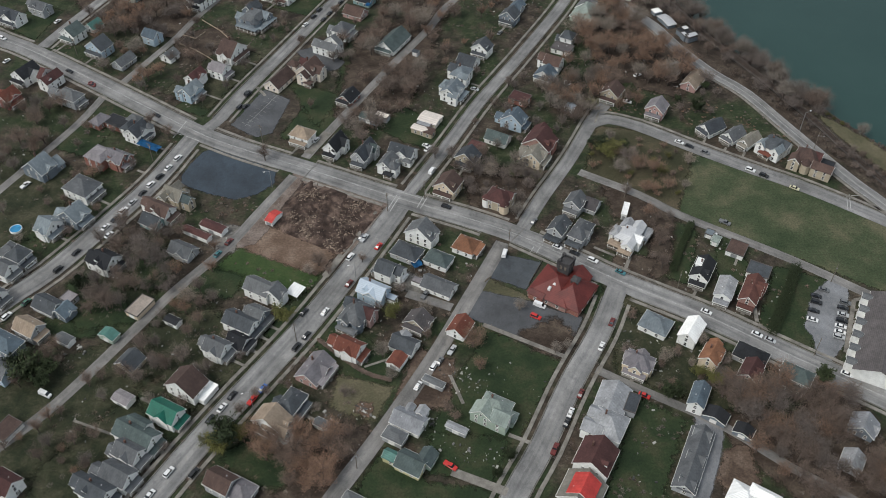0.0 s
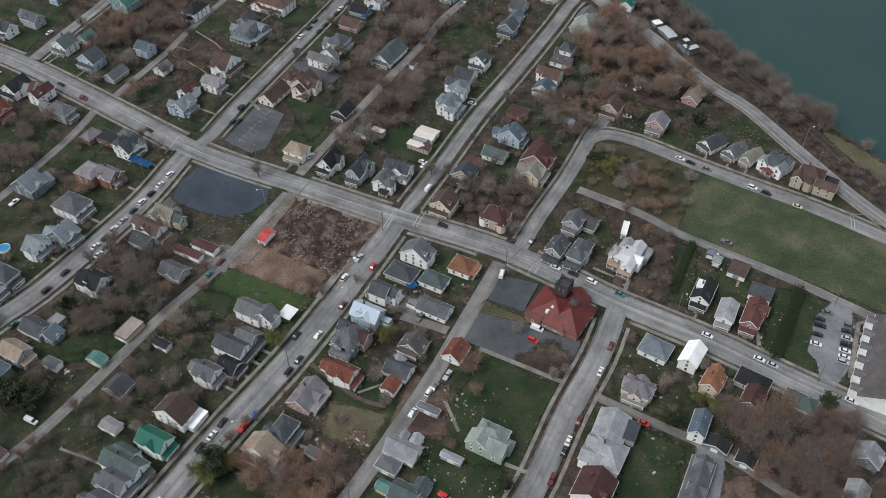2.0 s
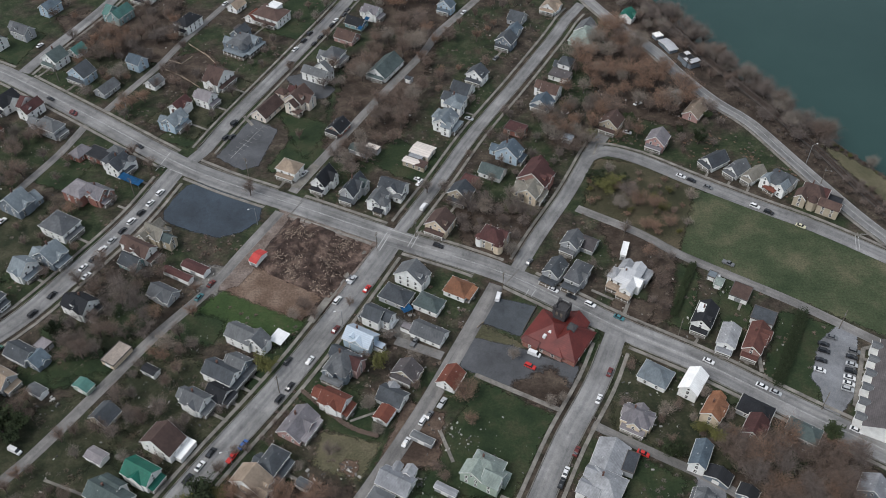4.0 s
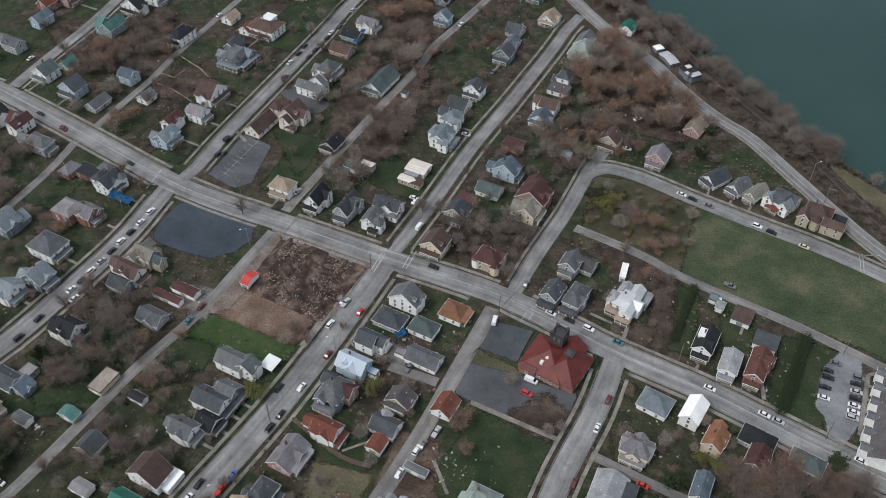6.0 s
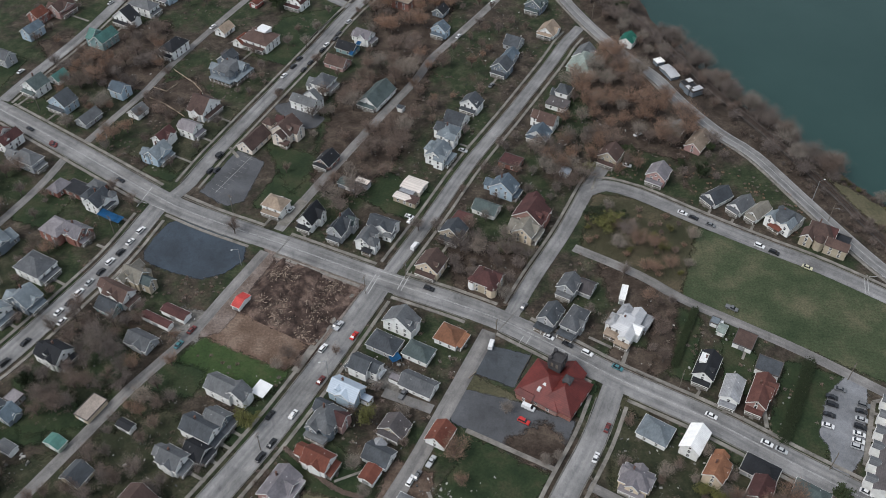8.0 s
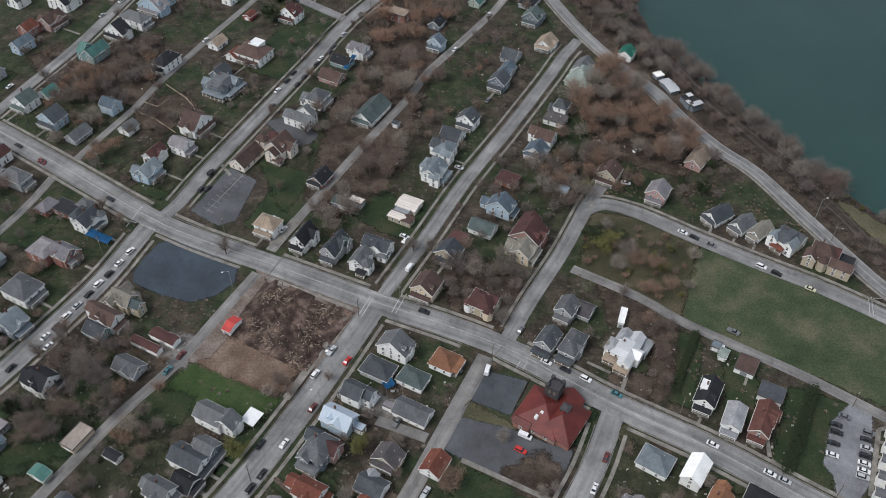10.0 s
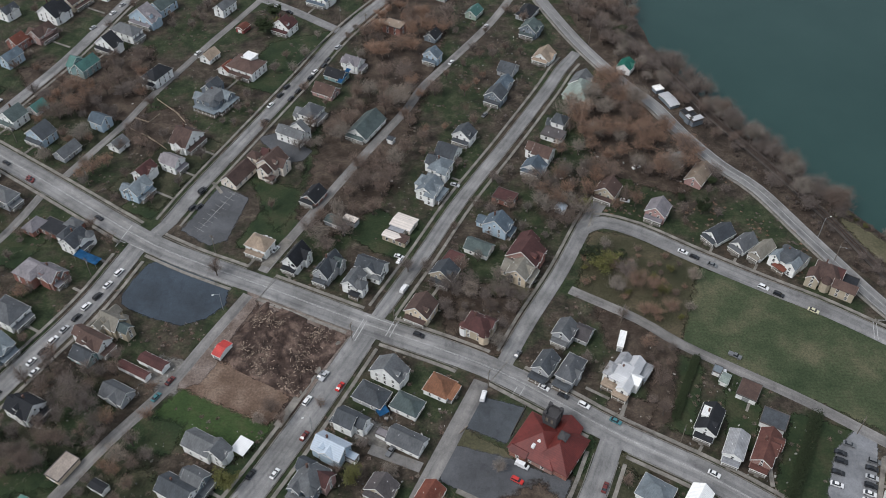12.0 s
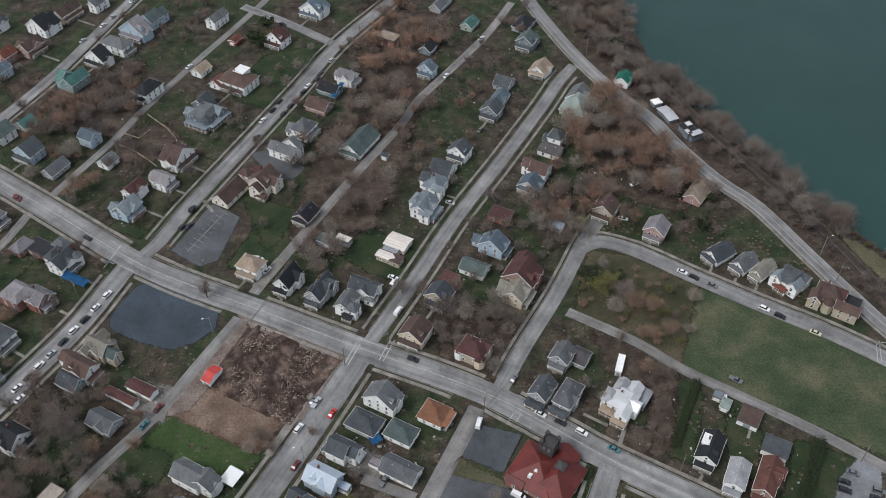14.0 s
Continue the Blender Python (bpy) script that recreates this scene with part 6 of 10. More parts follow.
house(-78.2, 509.4, 62, 6.2, 11.1, 2, 'x', 'maroon', 'white', porch='D', wings=[(4.3, -2.1, 2.6, 6.8, 2, 'x', 'maroon')], dormer=True, chimney=True)
house(-114.3, 482.6, 62, 8.7, 6.6, 1, 'x', 'tan', 'white')
house(-103.0, 471.1, 62, 7.2, 6.6, 1, 'x', 'rust', 'white')
house(-137.2, 462.6, 62, 13.0, 8.6, 2, 'h', 'black', 'white', porch='D', dormer=False, vents=True, label='long white house with black hipped roof on the alley')
house(-169.8, 491.4, 62, 7.2, 13.0, 2, 'cx', 'black', 'white', porch='D')
house(-163.4, 503.6, 62, 8.1, 15.6, 2, 'h', 'grey', 'white', porch='R')
house(-156.6, 517.9, 62, 7.9, 16.8, 2, 'cx', 'lavender', 'blue', porch='D', dormer=True)
house(-150.9, 529.5, 62, 9.2, 9.5, 2, 'x', 'teal', 'blue', wings=[(6.7, -1.2, 4.5, 7.1, 2, 'x', 'teal')])
house(-176.5, 470.8, 62, 12.2, 7.8, 2, 'x', 'sea', 'teal', wings=[(-1.5, 5.7, 9.2, 3.9, 2, 'y', 'sea')])
house(-210.1, 522.2, 62, 8.2, 14.3, 2, 'cx', 'black', 'white', wings=[(5.9, -1.6, 3.8, 11.0, 2, 'x', 'black')], chimney=True)
house(-200.1, 537.5, 62, 14.9, 6.8, 2, 'x', 'brown', 'cream', porch='R', chimney=True)
house(-185.1, 546.8, 62, 10.3, 5.8, 2, 'x', 'grey', 'white', wings=[(1.3, 4.1, 7.7, 2.6, 2, 'y', 'grey')], vents=True)
house(-209.3, 502.3, 62, 12.0, 7.9, 2, 'cx', 'brown', 'rose', porch='R', wings=[(-1.9, 5.6, 8.2, 3.5, 1, 'y', 'brown')])
house(-220.0, 493.7, 62, 8.2, 7.6, 2, 'x', 'rust', 'brick', wings=[(5.8, -1.2, 3.6, 5.1, 1, 'x', 'rust')], vents=True)
house(-17.1, 510.1, 62, 7.2, 10.9, 2, 'f', 'tan', 'brick', wings=[(0.9, 7.2, 5.4, 3.7, 1, 'y', 'tan')], label='brick house with flat tan roof among trees', vents=True)
house(4.4, 480.6, 62, 5.6, 8.4, 2, 'x', 'blue', 'blue', porch='D', wings=[(4.1, 1.6, 2.8, 5.2, 1, 'x', 'blue')], vents=True)
house(4.2, 502.5, 62, 7.3, 6.6, 1, 'x', 'black', 'slate', vents=True)
house(-36.8, 473.7, 62, 7.3, 8.8, 2, 'cy', 'lavender', 'white', porch='R', wings=[(1.2, 5.9, 4.9, 3.2, 1, 'y', 'lavender')], vents=True)
house(-45.2, 465.1, 62, 7.2, 10.7, 1, 'y', 'black', 'teal', vents=True)
house(-49.3, 451.1, 62, 8.3, 11.4, 1, 'y', 'brown', 'rose', vents=True)
house(-60.6, 541.0, 62, 10.4, 13.5, 2, 'cx', 'blue', 'white', porch='D', dormer=True, vents=True)
house(27.2, 526.9, 62, 9.0, 6.7, 1, 'x', 'sea', 'green', vents=True)
house(57.8, 507.1, 62, 8.1, 9.4, 2, 'cx', 'teal', 'slate', porch='D', wings=[(5.8, -1.8, 3.7, 5.7, 1, 'x', 'teal')], dormer=True)
house(57.4, 526.9, 62, 12.7, 8.7, 1, 'h', 'black', 'grey')
house(63.6, 482.7, 62, 9.6, 9.4, 1, 'cx', 'tan', 'white', porch='D')
house(39.8, 454.9, 62, 14.5, 6.8, 1, 'cx', 'blue', 'grey', wings=[(15.7, 3.7, 9.0, 8.4, 1, 'y', 'slate', 'grey')], label='low grey house with dark blue roof among trees')
house(-114.2, 530.2, 62, 12.0, 6.6, 2, 'x', 'grey', 'white')
house(11.1, 548.8, 62, 15.0, 6.7, 1, 'x', 'grey', 'grey', vents=True)
house(-218.2, 478.4, 62, 10.7, 6.6, 2, 'x', 'blue', 'blue', vents=True, chimney=True)
house(-235.1, 524.4, 62, 9.2, 6.5, 2, 'cx', 'slate', 'white', wings=[(-1.4, 4.6, 6.3, 2.8, 1, 'y', 'slate')], vents=True)
church = house(45.3, 244.0, 57, 17.0, 17.0, 1, 'h', 'red', 'brick', wings=[(0.6, -7.0, 17.0, 13.4, 1, 'h', 'red', 'brick', {'pitch': 40}), (7.6, -4.6, 9.6, 9.6, 1, 'x', 'red', 'brick', {'pitch': 38}), (-7.6, 4.5, 3.6, 6.0, 1, 'y', 'red', 'brick', {'h': 3.0})], vents=False, chimney=False, name='church', category='church', dark=True, label='brick church with broad red roofs and dark tower', pitch=32, windows=True)
shed(-72.9, 284.4, 62, 7.4, 3.6, 'y', 'scarlet', 'white', 'small open shed with red curved roof', pitch=18)
shed(79.0, 289.2, 72, 7.9, 2.2, 'f', 'white', 'white', 'long white trailer parked in a yard', h=3.0, name='trailer', category='trailer')



# ---- trees ----
TWIGS = {
    "grey": twig_material("grey_twigs", (0.165, 0.135, 0.120)), "brown": twig_material("brown_twigs", (0.165, 0.122, 0.100)),
    "rust": twig_material("rusty_twigs", (0.225, 0.145, 0.105)), "pale": twig_material("pale_twigs", (0.215, 0.185, 0.158)),
    "green": twig_material("dark_green_leaves", (0.025, 0.036, 0.015)), "bud": twig_material("young_leaves", (0.100, 0.100, 0.032)),
}
BARK = worn("bark", (0.10, 0.082, 0.07), 0.95, 0.6, 4.0)
TREE_WORDS = {
    "grey": "bare grey-brown broadleaf tree in winter", "brown": "bare brown broadleaf tree in winter", "rust": "bare tree with rust-brown twigs",
    "pale": "bare pale-barked tree with fine twigs", "green": "dark evergreen tree with dense foliage", "bud": "tree with sparse young yellow-green leaves",
}
TREES = {}


def tree_meshes(kind, variant):
    """Trunk with forking limbs, and an airy crown of fine twigs or small leaves, about 10 m tall and 9 m wide."""
    key = (kind, variant)
    if key in TREES:
        return TREES[key]
    rng = random.Random(f"{kind}{variant}")
    leafy = kind in ("green", "bud")
    wood = bmesh.new()
    fork = Vector((rng.uniform(-0.2, 0.2), rng.uniform(-0.2, 0.2), rng.uniform(1.9, 2.7)))
    beam(wood, (0, 0, -0.3), fork, 0.30, 0.22, 6)
    boughs = []
    limbs = 8
    for k in range(limbs):
        a = 6.283 * (k + rng.random() * 0.8) / limbs
        lean = rng.uniform(0.4, 1.0) if k > 1 else rng.uniform(0.05, 0.3)
        reach, rise_to = 3.1 * lean * rng.uniform(0.8, 1.15), rng.uniform(3.4, 5.4) * (1.25 - 0.5 * lean)
        out = Vector((math.cos(a), math.sin(a), 0))
        mid = fork + out * reach * 0.42 + Vector((rng.uniform(-0.3, 0.3), rng.uniform(-0.3, 0.3), rise_to * 0.5))
        end = fork + out * reach + Vector((rng.uniform(-0.3, 0.3), rng.uniform(-0.3, 0.3), rise_to))
        beam(wood, fork - Vector((0, 0, 0.4 * rng.random())), mid, 0.14, 0.09, 4)
        beam(wood, mid, end, 0.09, 0.03, 3)
        for j in range(8):
            u = rng.uniform(0.25, 1.0)
            s = fork.lerp(mid, u * 2) if u < 0.5 else mid.lerp(end, u * 2 - 1)
            b = a + rng.uniform(-1.9, 1.9)
            tip = s + Vector((math.cos(b), math.sin(b), rng.uniform(0.1, 1.2))) * rng.uniform(0.9, 2.1)
            beam(wood, s, tip, 0.045, 0.015, 3)
            boughs.append((s, tip))
    if kind == "green" and variant % 2:
        boughs = []
        for k in range(64):
            z = rng.uniform(1.0, 9.5)
            r = (10 - z) * 0.36 * rng.uniform(0.5, 1.0)
            a = rng.random() * 6.283
            boughs.append((Vector((0, 0, z)), Vector((r * math.cos(a), r * math.sin(a), z - 0.3))))
    verts, faces = [], []
    for s, tip in boughs:
        way = (tip - s).normalized()
        for j in range(30):
            u = rng.uniform(0.15, 1.0)
            if leafy:
                p = s.lerp(tip, u * 1.05) + Vector((rng.gauss(0, 0.46), rng.gauss(0, 0.46), rng.gauss(0, 0.4)))
                d = Vector((rng.gauss(0, 1), rng.gauss(0, 1), rng.gauss(0, 0.6))).normalized()
                e = d.orthogonal().normalized()
                size = rng.uniform(0.19, 0.38) * (0.8 if kind == "bud" else 1.2)
                n = len(verts)
                verts += [p - d * size, p + e * size * 0.6, p + d * size, p - e * size * 0.6]
                faces.append((n, n + 1, n + 2, n + 3))
            else:
                p = s.lerp(tip, u) + Vector((rng.gauss(0, 0.55), rng.gauss(0, 0.55), rng.gauss(0, 0.4)))
                d = (way * 0.6 + Vector((rng.gauss(0, 0.75), rng.gauss(0, 0.75), rng.uniform(0.0, 1.0)))).normalized()
                e = d.cross(Vector((rng.gauss(0, 1), rng.gauss(0, 1), rng.gauss(0, 1)))).normalized()
                size, thick = rng.uniform(0.6, 1.45), rng.uniform(0.016, 0.034)
                n = len(verts)
                verts += [p - e * thick, p + e * thick, p + d * size]
                faces.append((n, n + 1, n + 2))
    crown = bpy.data.meshes.new("crown")
    crown.from_pydata([tuple(v) for v in verts], [], faces)
    crown.materials.append(TWIGS[kind])
    trunk = bpy.data.meshes.new("trunk")
    wood.to_mesh(trunk)
    wood.free()
    trunk.materials.append(BARK)
    TREES[key] = trunk, crown
    return TREES[key]


def tree(x, y, tall, wide, kind, variant, turn=0, z=0.0, name="tree", label=""):
    t = new(name)
    t.empty_display_size = 0.1
    t.matrix_basis = pose(x, y, z, 0, 0, turn) @ Matrix.Diagonal((wide / 9, wide / 9, tall / 10, 1))
    trunk, crown = tree_meshes(kind, variant)
    shared("trunk", trunk, t)
    shared("crown", crown, t)
    return tagged(t, label or TREE_WORDS[kind], "shrub" if name == "shrub" else "tree")


ARRAYS = {}


def mesh_arrays(me):
    """A mesh's corners as arrays: places, vertex of each face corner, corners of each face."""
    if me not in ARRAYS:
        co = np.empty(len(me.vertices) * 3, np.float32)
        me.vertices.foreach_get("co", co)
        corners = np.empty(len(me.loops), np.int32)
        me.loops.foreach_get("vertex_index", corners)
        sizes = np.empty(len(me.polygons), np.int32)
        me.polygons.foreach_get("loop_total", sizes)
        ARRAYS[me] = co.reshape(-1, 3), corners, sizes
    return ARRAYS[me]


def near_any(spots, x, y, apart):
    return any(abs(x - a) < apart and abs(y - b) < apart for a, b in spots[-400:])


def blocked(x, y, clear):
    """Whether a house or a road stands here."""
    for a, b, yaw, w, d in BODIES:
        dx, dy = x - a, y - b
        c, s = math.cos(radians(yaw)), math.sin(radians(yaw))
        if abs(dx * c + dy * s) < w / 2 + clear and abs(dy * c - dx * s) < d / 2 + clear:
            return True
    for p in LOTS:
        odd = False
        for (ax, ay), (bx, by) in zip(p, p[1:] + p[:1]):
            if (ay > y) != (by > y) and x < ax + (bx - ax) * (y - ay) / (by - ay):
                odd = not odd
        if odd:
            return True
    return any(abs(x - a) < 9 and abs(y - b) < 9 and math.hypot(x - a, y - b) < w / 2 + 0.6 + clear for line, w in ROADS for a, b in line)


def tuft_mesh(kind, variant):
    """A low clump of stalks, leaves or dead grass, about a metre across."""
    key = ("tuft", kind, variant)
    if key not in TREES:
        rng = random.Random(f"tuft{kind}{variant}")
        verts, faces = [], []
        for _ in range(90):
            a, r = rng.random() * 6.283, rng.random() ** 0.6
            p = Vector((math.cos(a) * r * 0.4, math.sin(a) * r * 0.4, 0))
            d = Vector((math.cos(a) * r, math.sin(a) * r, rng.uniform(0.5, 1.2)))
            e = d.cross(Vector((rng.gauss(0, 1), rng.gauss(0, 1), 0.3))).normalized() * rng.uniform(0.03, 0.08)
            n = len(verts)
            verts += [p - e, p + e, p + d * rng.uniform(0.6, 1.0)]
            faces.append((n, n + 1, n + 2))
        me = bpy.data.meshes.new("tuft")
        me.from_pydata([tuple(v) for v in verts], [], faces)
        TREES[key] = (me,)
    return TREES[key]


def undergrowth(label, pts, count, kinds, seed, small=0.3, large=1.0):
    """Weeds, clumps and small bushes that fill the yards."""
    return wood(label, pts, count, kinds, small, large, seed, 1.2, 0.55, tuft_mesh, "undergrowth", 0.2)


def wood(label, pts, count, kinds, small, large, seed, apart=4.0, tall=1.1, shape=tree_meshes, name="woodland", clear=1.5):
    """A stand of bare trees that nobody could count, in one object, clear of houses and roads."""
    rng = random.Random(seed)
    p = np.array(pts, float)
    q = np.roll(p, -1, axis=0)
    lo, hi = p.min(0), p.max(0)
    spots, mats = [], [BARK] + [TWIGS[k] for k in sorted(set(kinds))]
    verts, faces, counts, slots, total = [], [], [], [], 0
    for _ in range(count * 60):
        x, y = rng.uniform(lo[0], hi[0]), rng.uniform(lo[1], hi[1])
        up = (p[:, 1] > y) != (q[:, 1] > y)
        cut = p[:, 0] + (q[:, 0] - p[:, 0]) * (y - p[:, 1]) / np.where(q[:, 1] == p[:, 1], 1e-9, q[:, 1] - p[:, 1])
        if (up & (x < cut)).sum() % 2 == 0 or near_any(spots, x, y, apart):
            continue
        if blocked(x, y, clear):
            continue
        if shape is tuft_mesh and noise.noise((x * 0.07, y * 0.07, 11)) < rng.uniform(-0.15, 0.5):
            continue
        edge = x - shore_x(y)
        if edge > 0.5:
            continue
        spots.append((x, y))
        z = float(np.interp(edge, (-40, -24, -14, -5, 0), (0, -0.5, -2.1, -5.1, -6.2)))
        kind, wide = rng.choice(kinds), 2 * rng.uniform(small, large) * (5.5 if shape is tuft_mesh else 1)
        m = np.array(pose(x, y, z, 0, 0, rng.uniform(0, 360)) @ Matrix.Diagonal((wide / 9, wide / 9, wide * tall * rng.uniform(0.85, 1.15) / 10, 1)))
        for k, me in enumerate(shape(kind, rng.randrange(4))):
            co, corners, sizes = mesh_arrays(me)
            verts.append(co @ m[:3, :3].T + m[:3, 3])
            faces.append(corners + total)
            counts.append(sizes)
            slots.append(np.full(len(sizes), 0 if k == 0 and shape is tree_meshes else mats.index(TWIGS[kind]), np.int32))
            total += len(co)
        if len(spots) == count:
            break
    me = bpy.data.meshes.new(name)
    corners, sizes = np.concatenate(faces), np.concatenate(counts)
    me.vertices.add(total)
    me.loops.add(len(corners))
    me.polygons.add(len(sizes))
    me.vertices.foreach_set("co", np.concatenate(verts).astype(np.float32).ravel())
    me.loops.foreach_set("vertex_index", corners.astype(np.int32))
    me.polygons.foreach_set("loop_start", (np.cumsum(sizes) - sizes).astype(np.int32))
    for mat in mats:
        me.materials.append(mat)
    me.polygons.foreach_set("material_index", np.concatenate(slots))
    me.update(calc_edges=True)
    return tagged(new(name, me), label, name, kind="stuff")


def hedge(label, pts, wide, tall, kind="green"):
    """A clipped row of dense foliage, one solid mass of leaves round a woody core."""
    line = smooth_line(pts, 1.0)
    rng = random.Random(len(label))
    verts, faces = [], []
    for q in line:
        for j in range(150):
            p = q + Vector((rng.uniform(-wide, wide) / 2, rng.uniform(-wide, wide) / 2, tall * rng.random() ** 0.6))
            d = Vector((rng.gauss(0, 1), rng.gauss(0, 1), rng.gauss(0, 0.6))).normalized()
            e = d.orthogonal().normalized()
            n = len(verts)
            verts += [p - d * 0.25, p + e * 0.16, p + d * 0.25, p - e * 0.16]
            faces.append((n, n + 1, n + 2, n + 3))
    me = bpy.data.meshes.new("hedge")
    me.from_pydata([tuple(v) for v in verts], [], faces)
    me.materials.append(TWIGS[kind])
    bm = bmesh.new()
    for k, q in enumerate(line[::2]):
        beam(bm, q - Vector((0, 0, 0.1)), q + Vector((0, 0, tall * 0.7)), 0.09, 0.05, 4)
    h = new("hedge")
    shared("foliage", me, h)
    part("stems", bm, BARK, h)
    return tagged(h, label, "hedge")


# ---- vehicles ----
PAINTS = {
    "white": (0.72, 0.72, 0.72), "black": (0.015, 0.016, 0.018), "grey": (0.14, 0.145, 0.15), "silver": (0.42, 0.43, 0.44), "red": (0.50, 0.03, 0.025),
    "maroon": (0.13, 0.025, 0.022), "blue": (0.03, 0.10, 0.32), "teal": (0.05, 0.17, 0.19), "green": (0.05, 0.13, 0.09), "cream": (0.55, 0.52, 0.36),
}
SHAPE_OF = {
    # side outline of the lower body, then the glasshouse: back foot, back top, front top, front foot, height
    "car": (4.6, 1.78, [(-2.3, 0.32), (-2.3, 0.72), (-2.15, 0.92), (-0.2, 0.95), (1.15, 0.93), (2.1, 0.78), (2.3, 0.6), (2.3, 0.32)], (-1.75, -1.0, 0.45, 1.2, 1.43)),
    "suv": (4.7, 1.88, [(-2.35, 0.4), (-2.35, 1.0), (-2.2, 1.08), (0.0, 1.1), (1.1, 1.08), (2.2, 0.95), (2.35, 0.7), (2.35, 0.4)], (-2.2, -1.9, 0.5, 1.15, 1.74)),
    "pickup": (5.4, 1.9, [(-2.7, 0.45), (-2.7, 1.05), (-2.65, 1.1), (-0.6, 1.1), (1.2, 1.1), (2.55, 1.0), (2.7, 0.75), (2.7, 0.45)], (-0.65, -0.45, 0.75, 1.35, 1.8)),
    "van": (5.3, 1.95, [(-2.65, 0.4), (-2.65, 1.2), (-2.6, 1.25), (0.5, 1.25), (1.9, 1.2), (2.5, 1.0), (2.65, 0.75), (2.65, 0.4)], (-2.6, -2.5, 1.1, 1.9, 2.1)),
}
CAR_PARTS = {}


def wheel_mesh():
    bm = bmesh.new()
    for r, w, mat in ((0.33, 0.12, 0), (0.2, 0.125, 1)):
        for s in (-1, 1):
            ring = [bm.verts.new((r * math.cos(k * 0.5236), s * w, r * math.sin(k * 0.5236))) for k in range(12)]
            f = bm.faces.new(ring if s < 0 else ring[::-1])
            f.material_index = mat
            if mat == 0 and s > 0:
                for k in range(12):
                    bm.faces.new((last[k], last[(k + 1) % 12], ring[(k + 1) % 12], ring[k]))
            last = ring
    me = bpy.data.meshes.new("wheel")
    bm.to_mesh(me)
    bm.free()
    me.materials.append(RUBBER)
    me.materials.append(METAL)
    return me


WHEEL = wheel_mesh()


def car_paint(colour):
    name = "car_paint_" + colour
    if name not in MADE:
        m, n, l, b = material(name, 0.3)
        c = PAINTS[colour]
        l.new(ramp(n, l, noise_at(n, l, 0.9, 4), [(0.3, scaled(c, 0.82)), (0.7, scaled(c, 1.05))]), b.inputs["Base Color"])
        b.inputs["Coat Weight"].default_value = 0.4
        MADE[name] = m
    return MADE[name]


def car_parts(shape, colour):
    key = (shape, colour)
    if key in CAR_PARTS:
        return CAR_PARTS[key]
    long, wide, outline, (b0, b1, f1, f0, top) = SHAPE_OF[shape]
    w = wide / 2
    bm = bmesh.new()
    rings = []
    for y, k in ((-w, 0.94), (-w * 0.94, 1.0), (w * 0.94, 1.0), (w, 0.94)):
        rings.append([bm.verts.new((x * (0.985 if k < 1 else 1), y, 0.62 + (z - 0.62) * k)) for x, z in outline])
    for a, b in zip(rings, rings[1:]):
        for i in range(len(outline)):
            j = (i + 1) % len(outline)
            bm.faces.new((a[i], b[i], b[j], a[j]))
    bm.faces.new(rings[0])
    bm.faces.new(rings[-1][::-1])
    bmesh.ops.recalc_face_normals(bm, faces=bm.faces)
    body = bpy.data.meshes.new("body")
    bm.to_mesh(body)
    bm.free()
    body.materials.append(car_paint(colour))
    bm = bmesh.new()
    base = outline[3][1] - 0.04
    lo, hi = w * 0.9, w * 0.74 if shape != "van" else w * 0.86
    v = hexa(bm, [(b0, -lo, base), (f0, -lo, base), (f0, lo, base), (b0, lo, base), (b1, -hi, top), (f1, -hi, top), (f1, hi, top), (b1, hi, top)])
    bm.faces.ensure_lookup_table()
    for k, f in enumerate(bm.faces):
        f.material_index = 0 if k == 1 or (shape == "van" and k in (2, 4, 5)) else 1
    cabin = bpy.data.meshes.new("cabin")
    bm.to_mesh(cabin)
    bm.free()
    cabin.materials.append(car_paint(colour))
    cabin.materials.append(PANE)
    CAR_PARTS[key] = body, cabin
    return CAR_PARTS[key]


def car(x, y, yaw, shape, colour, label="", group="cars parked about the streets"):
    c = new({"car": "car", "suv": "car", "pickup": "pickup_truck", "van": "van"}[shape])
    c.empty_display_size = 0.1
    c.matrix_basis = pose(x, y, 0.2, 0, 0, yaw) @ Matrix.Diagonal((0.95, 0.93, 0.97, 1))
    body, cabin = car_parts(shape, colour)
    shared("body", body, c)
    shared("cabin", cabin, c)
    long, wide = SHAPE_OF[shape][:2]
    for sx in (-0.31, 0.31):
        for sy in (-1, 1):
            shared("wheel", WHEEL, c, pose(sx * long, sy * (wide / 2 - 0.1), 0.33))
    words = {"car": "saloon car", "suv": "tall estate car", "pickup": "pickup truck", "van": "delivery van"}[shape]
    return tagged(c, label or f"{colour} {words} parked on the asphalt", {"pickup": "truck", "van": "van"}.get(shape, "car"), group)


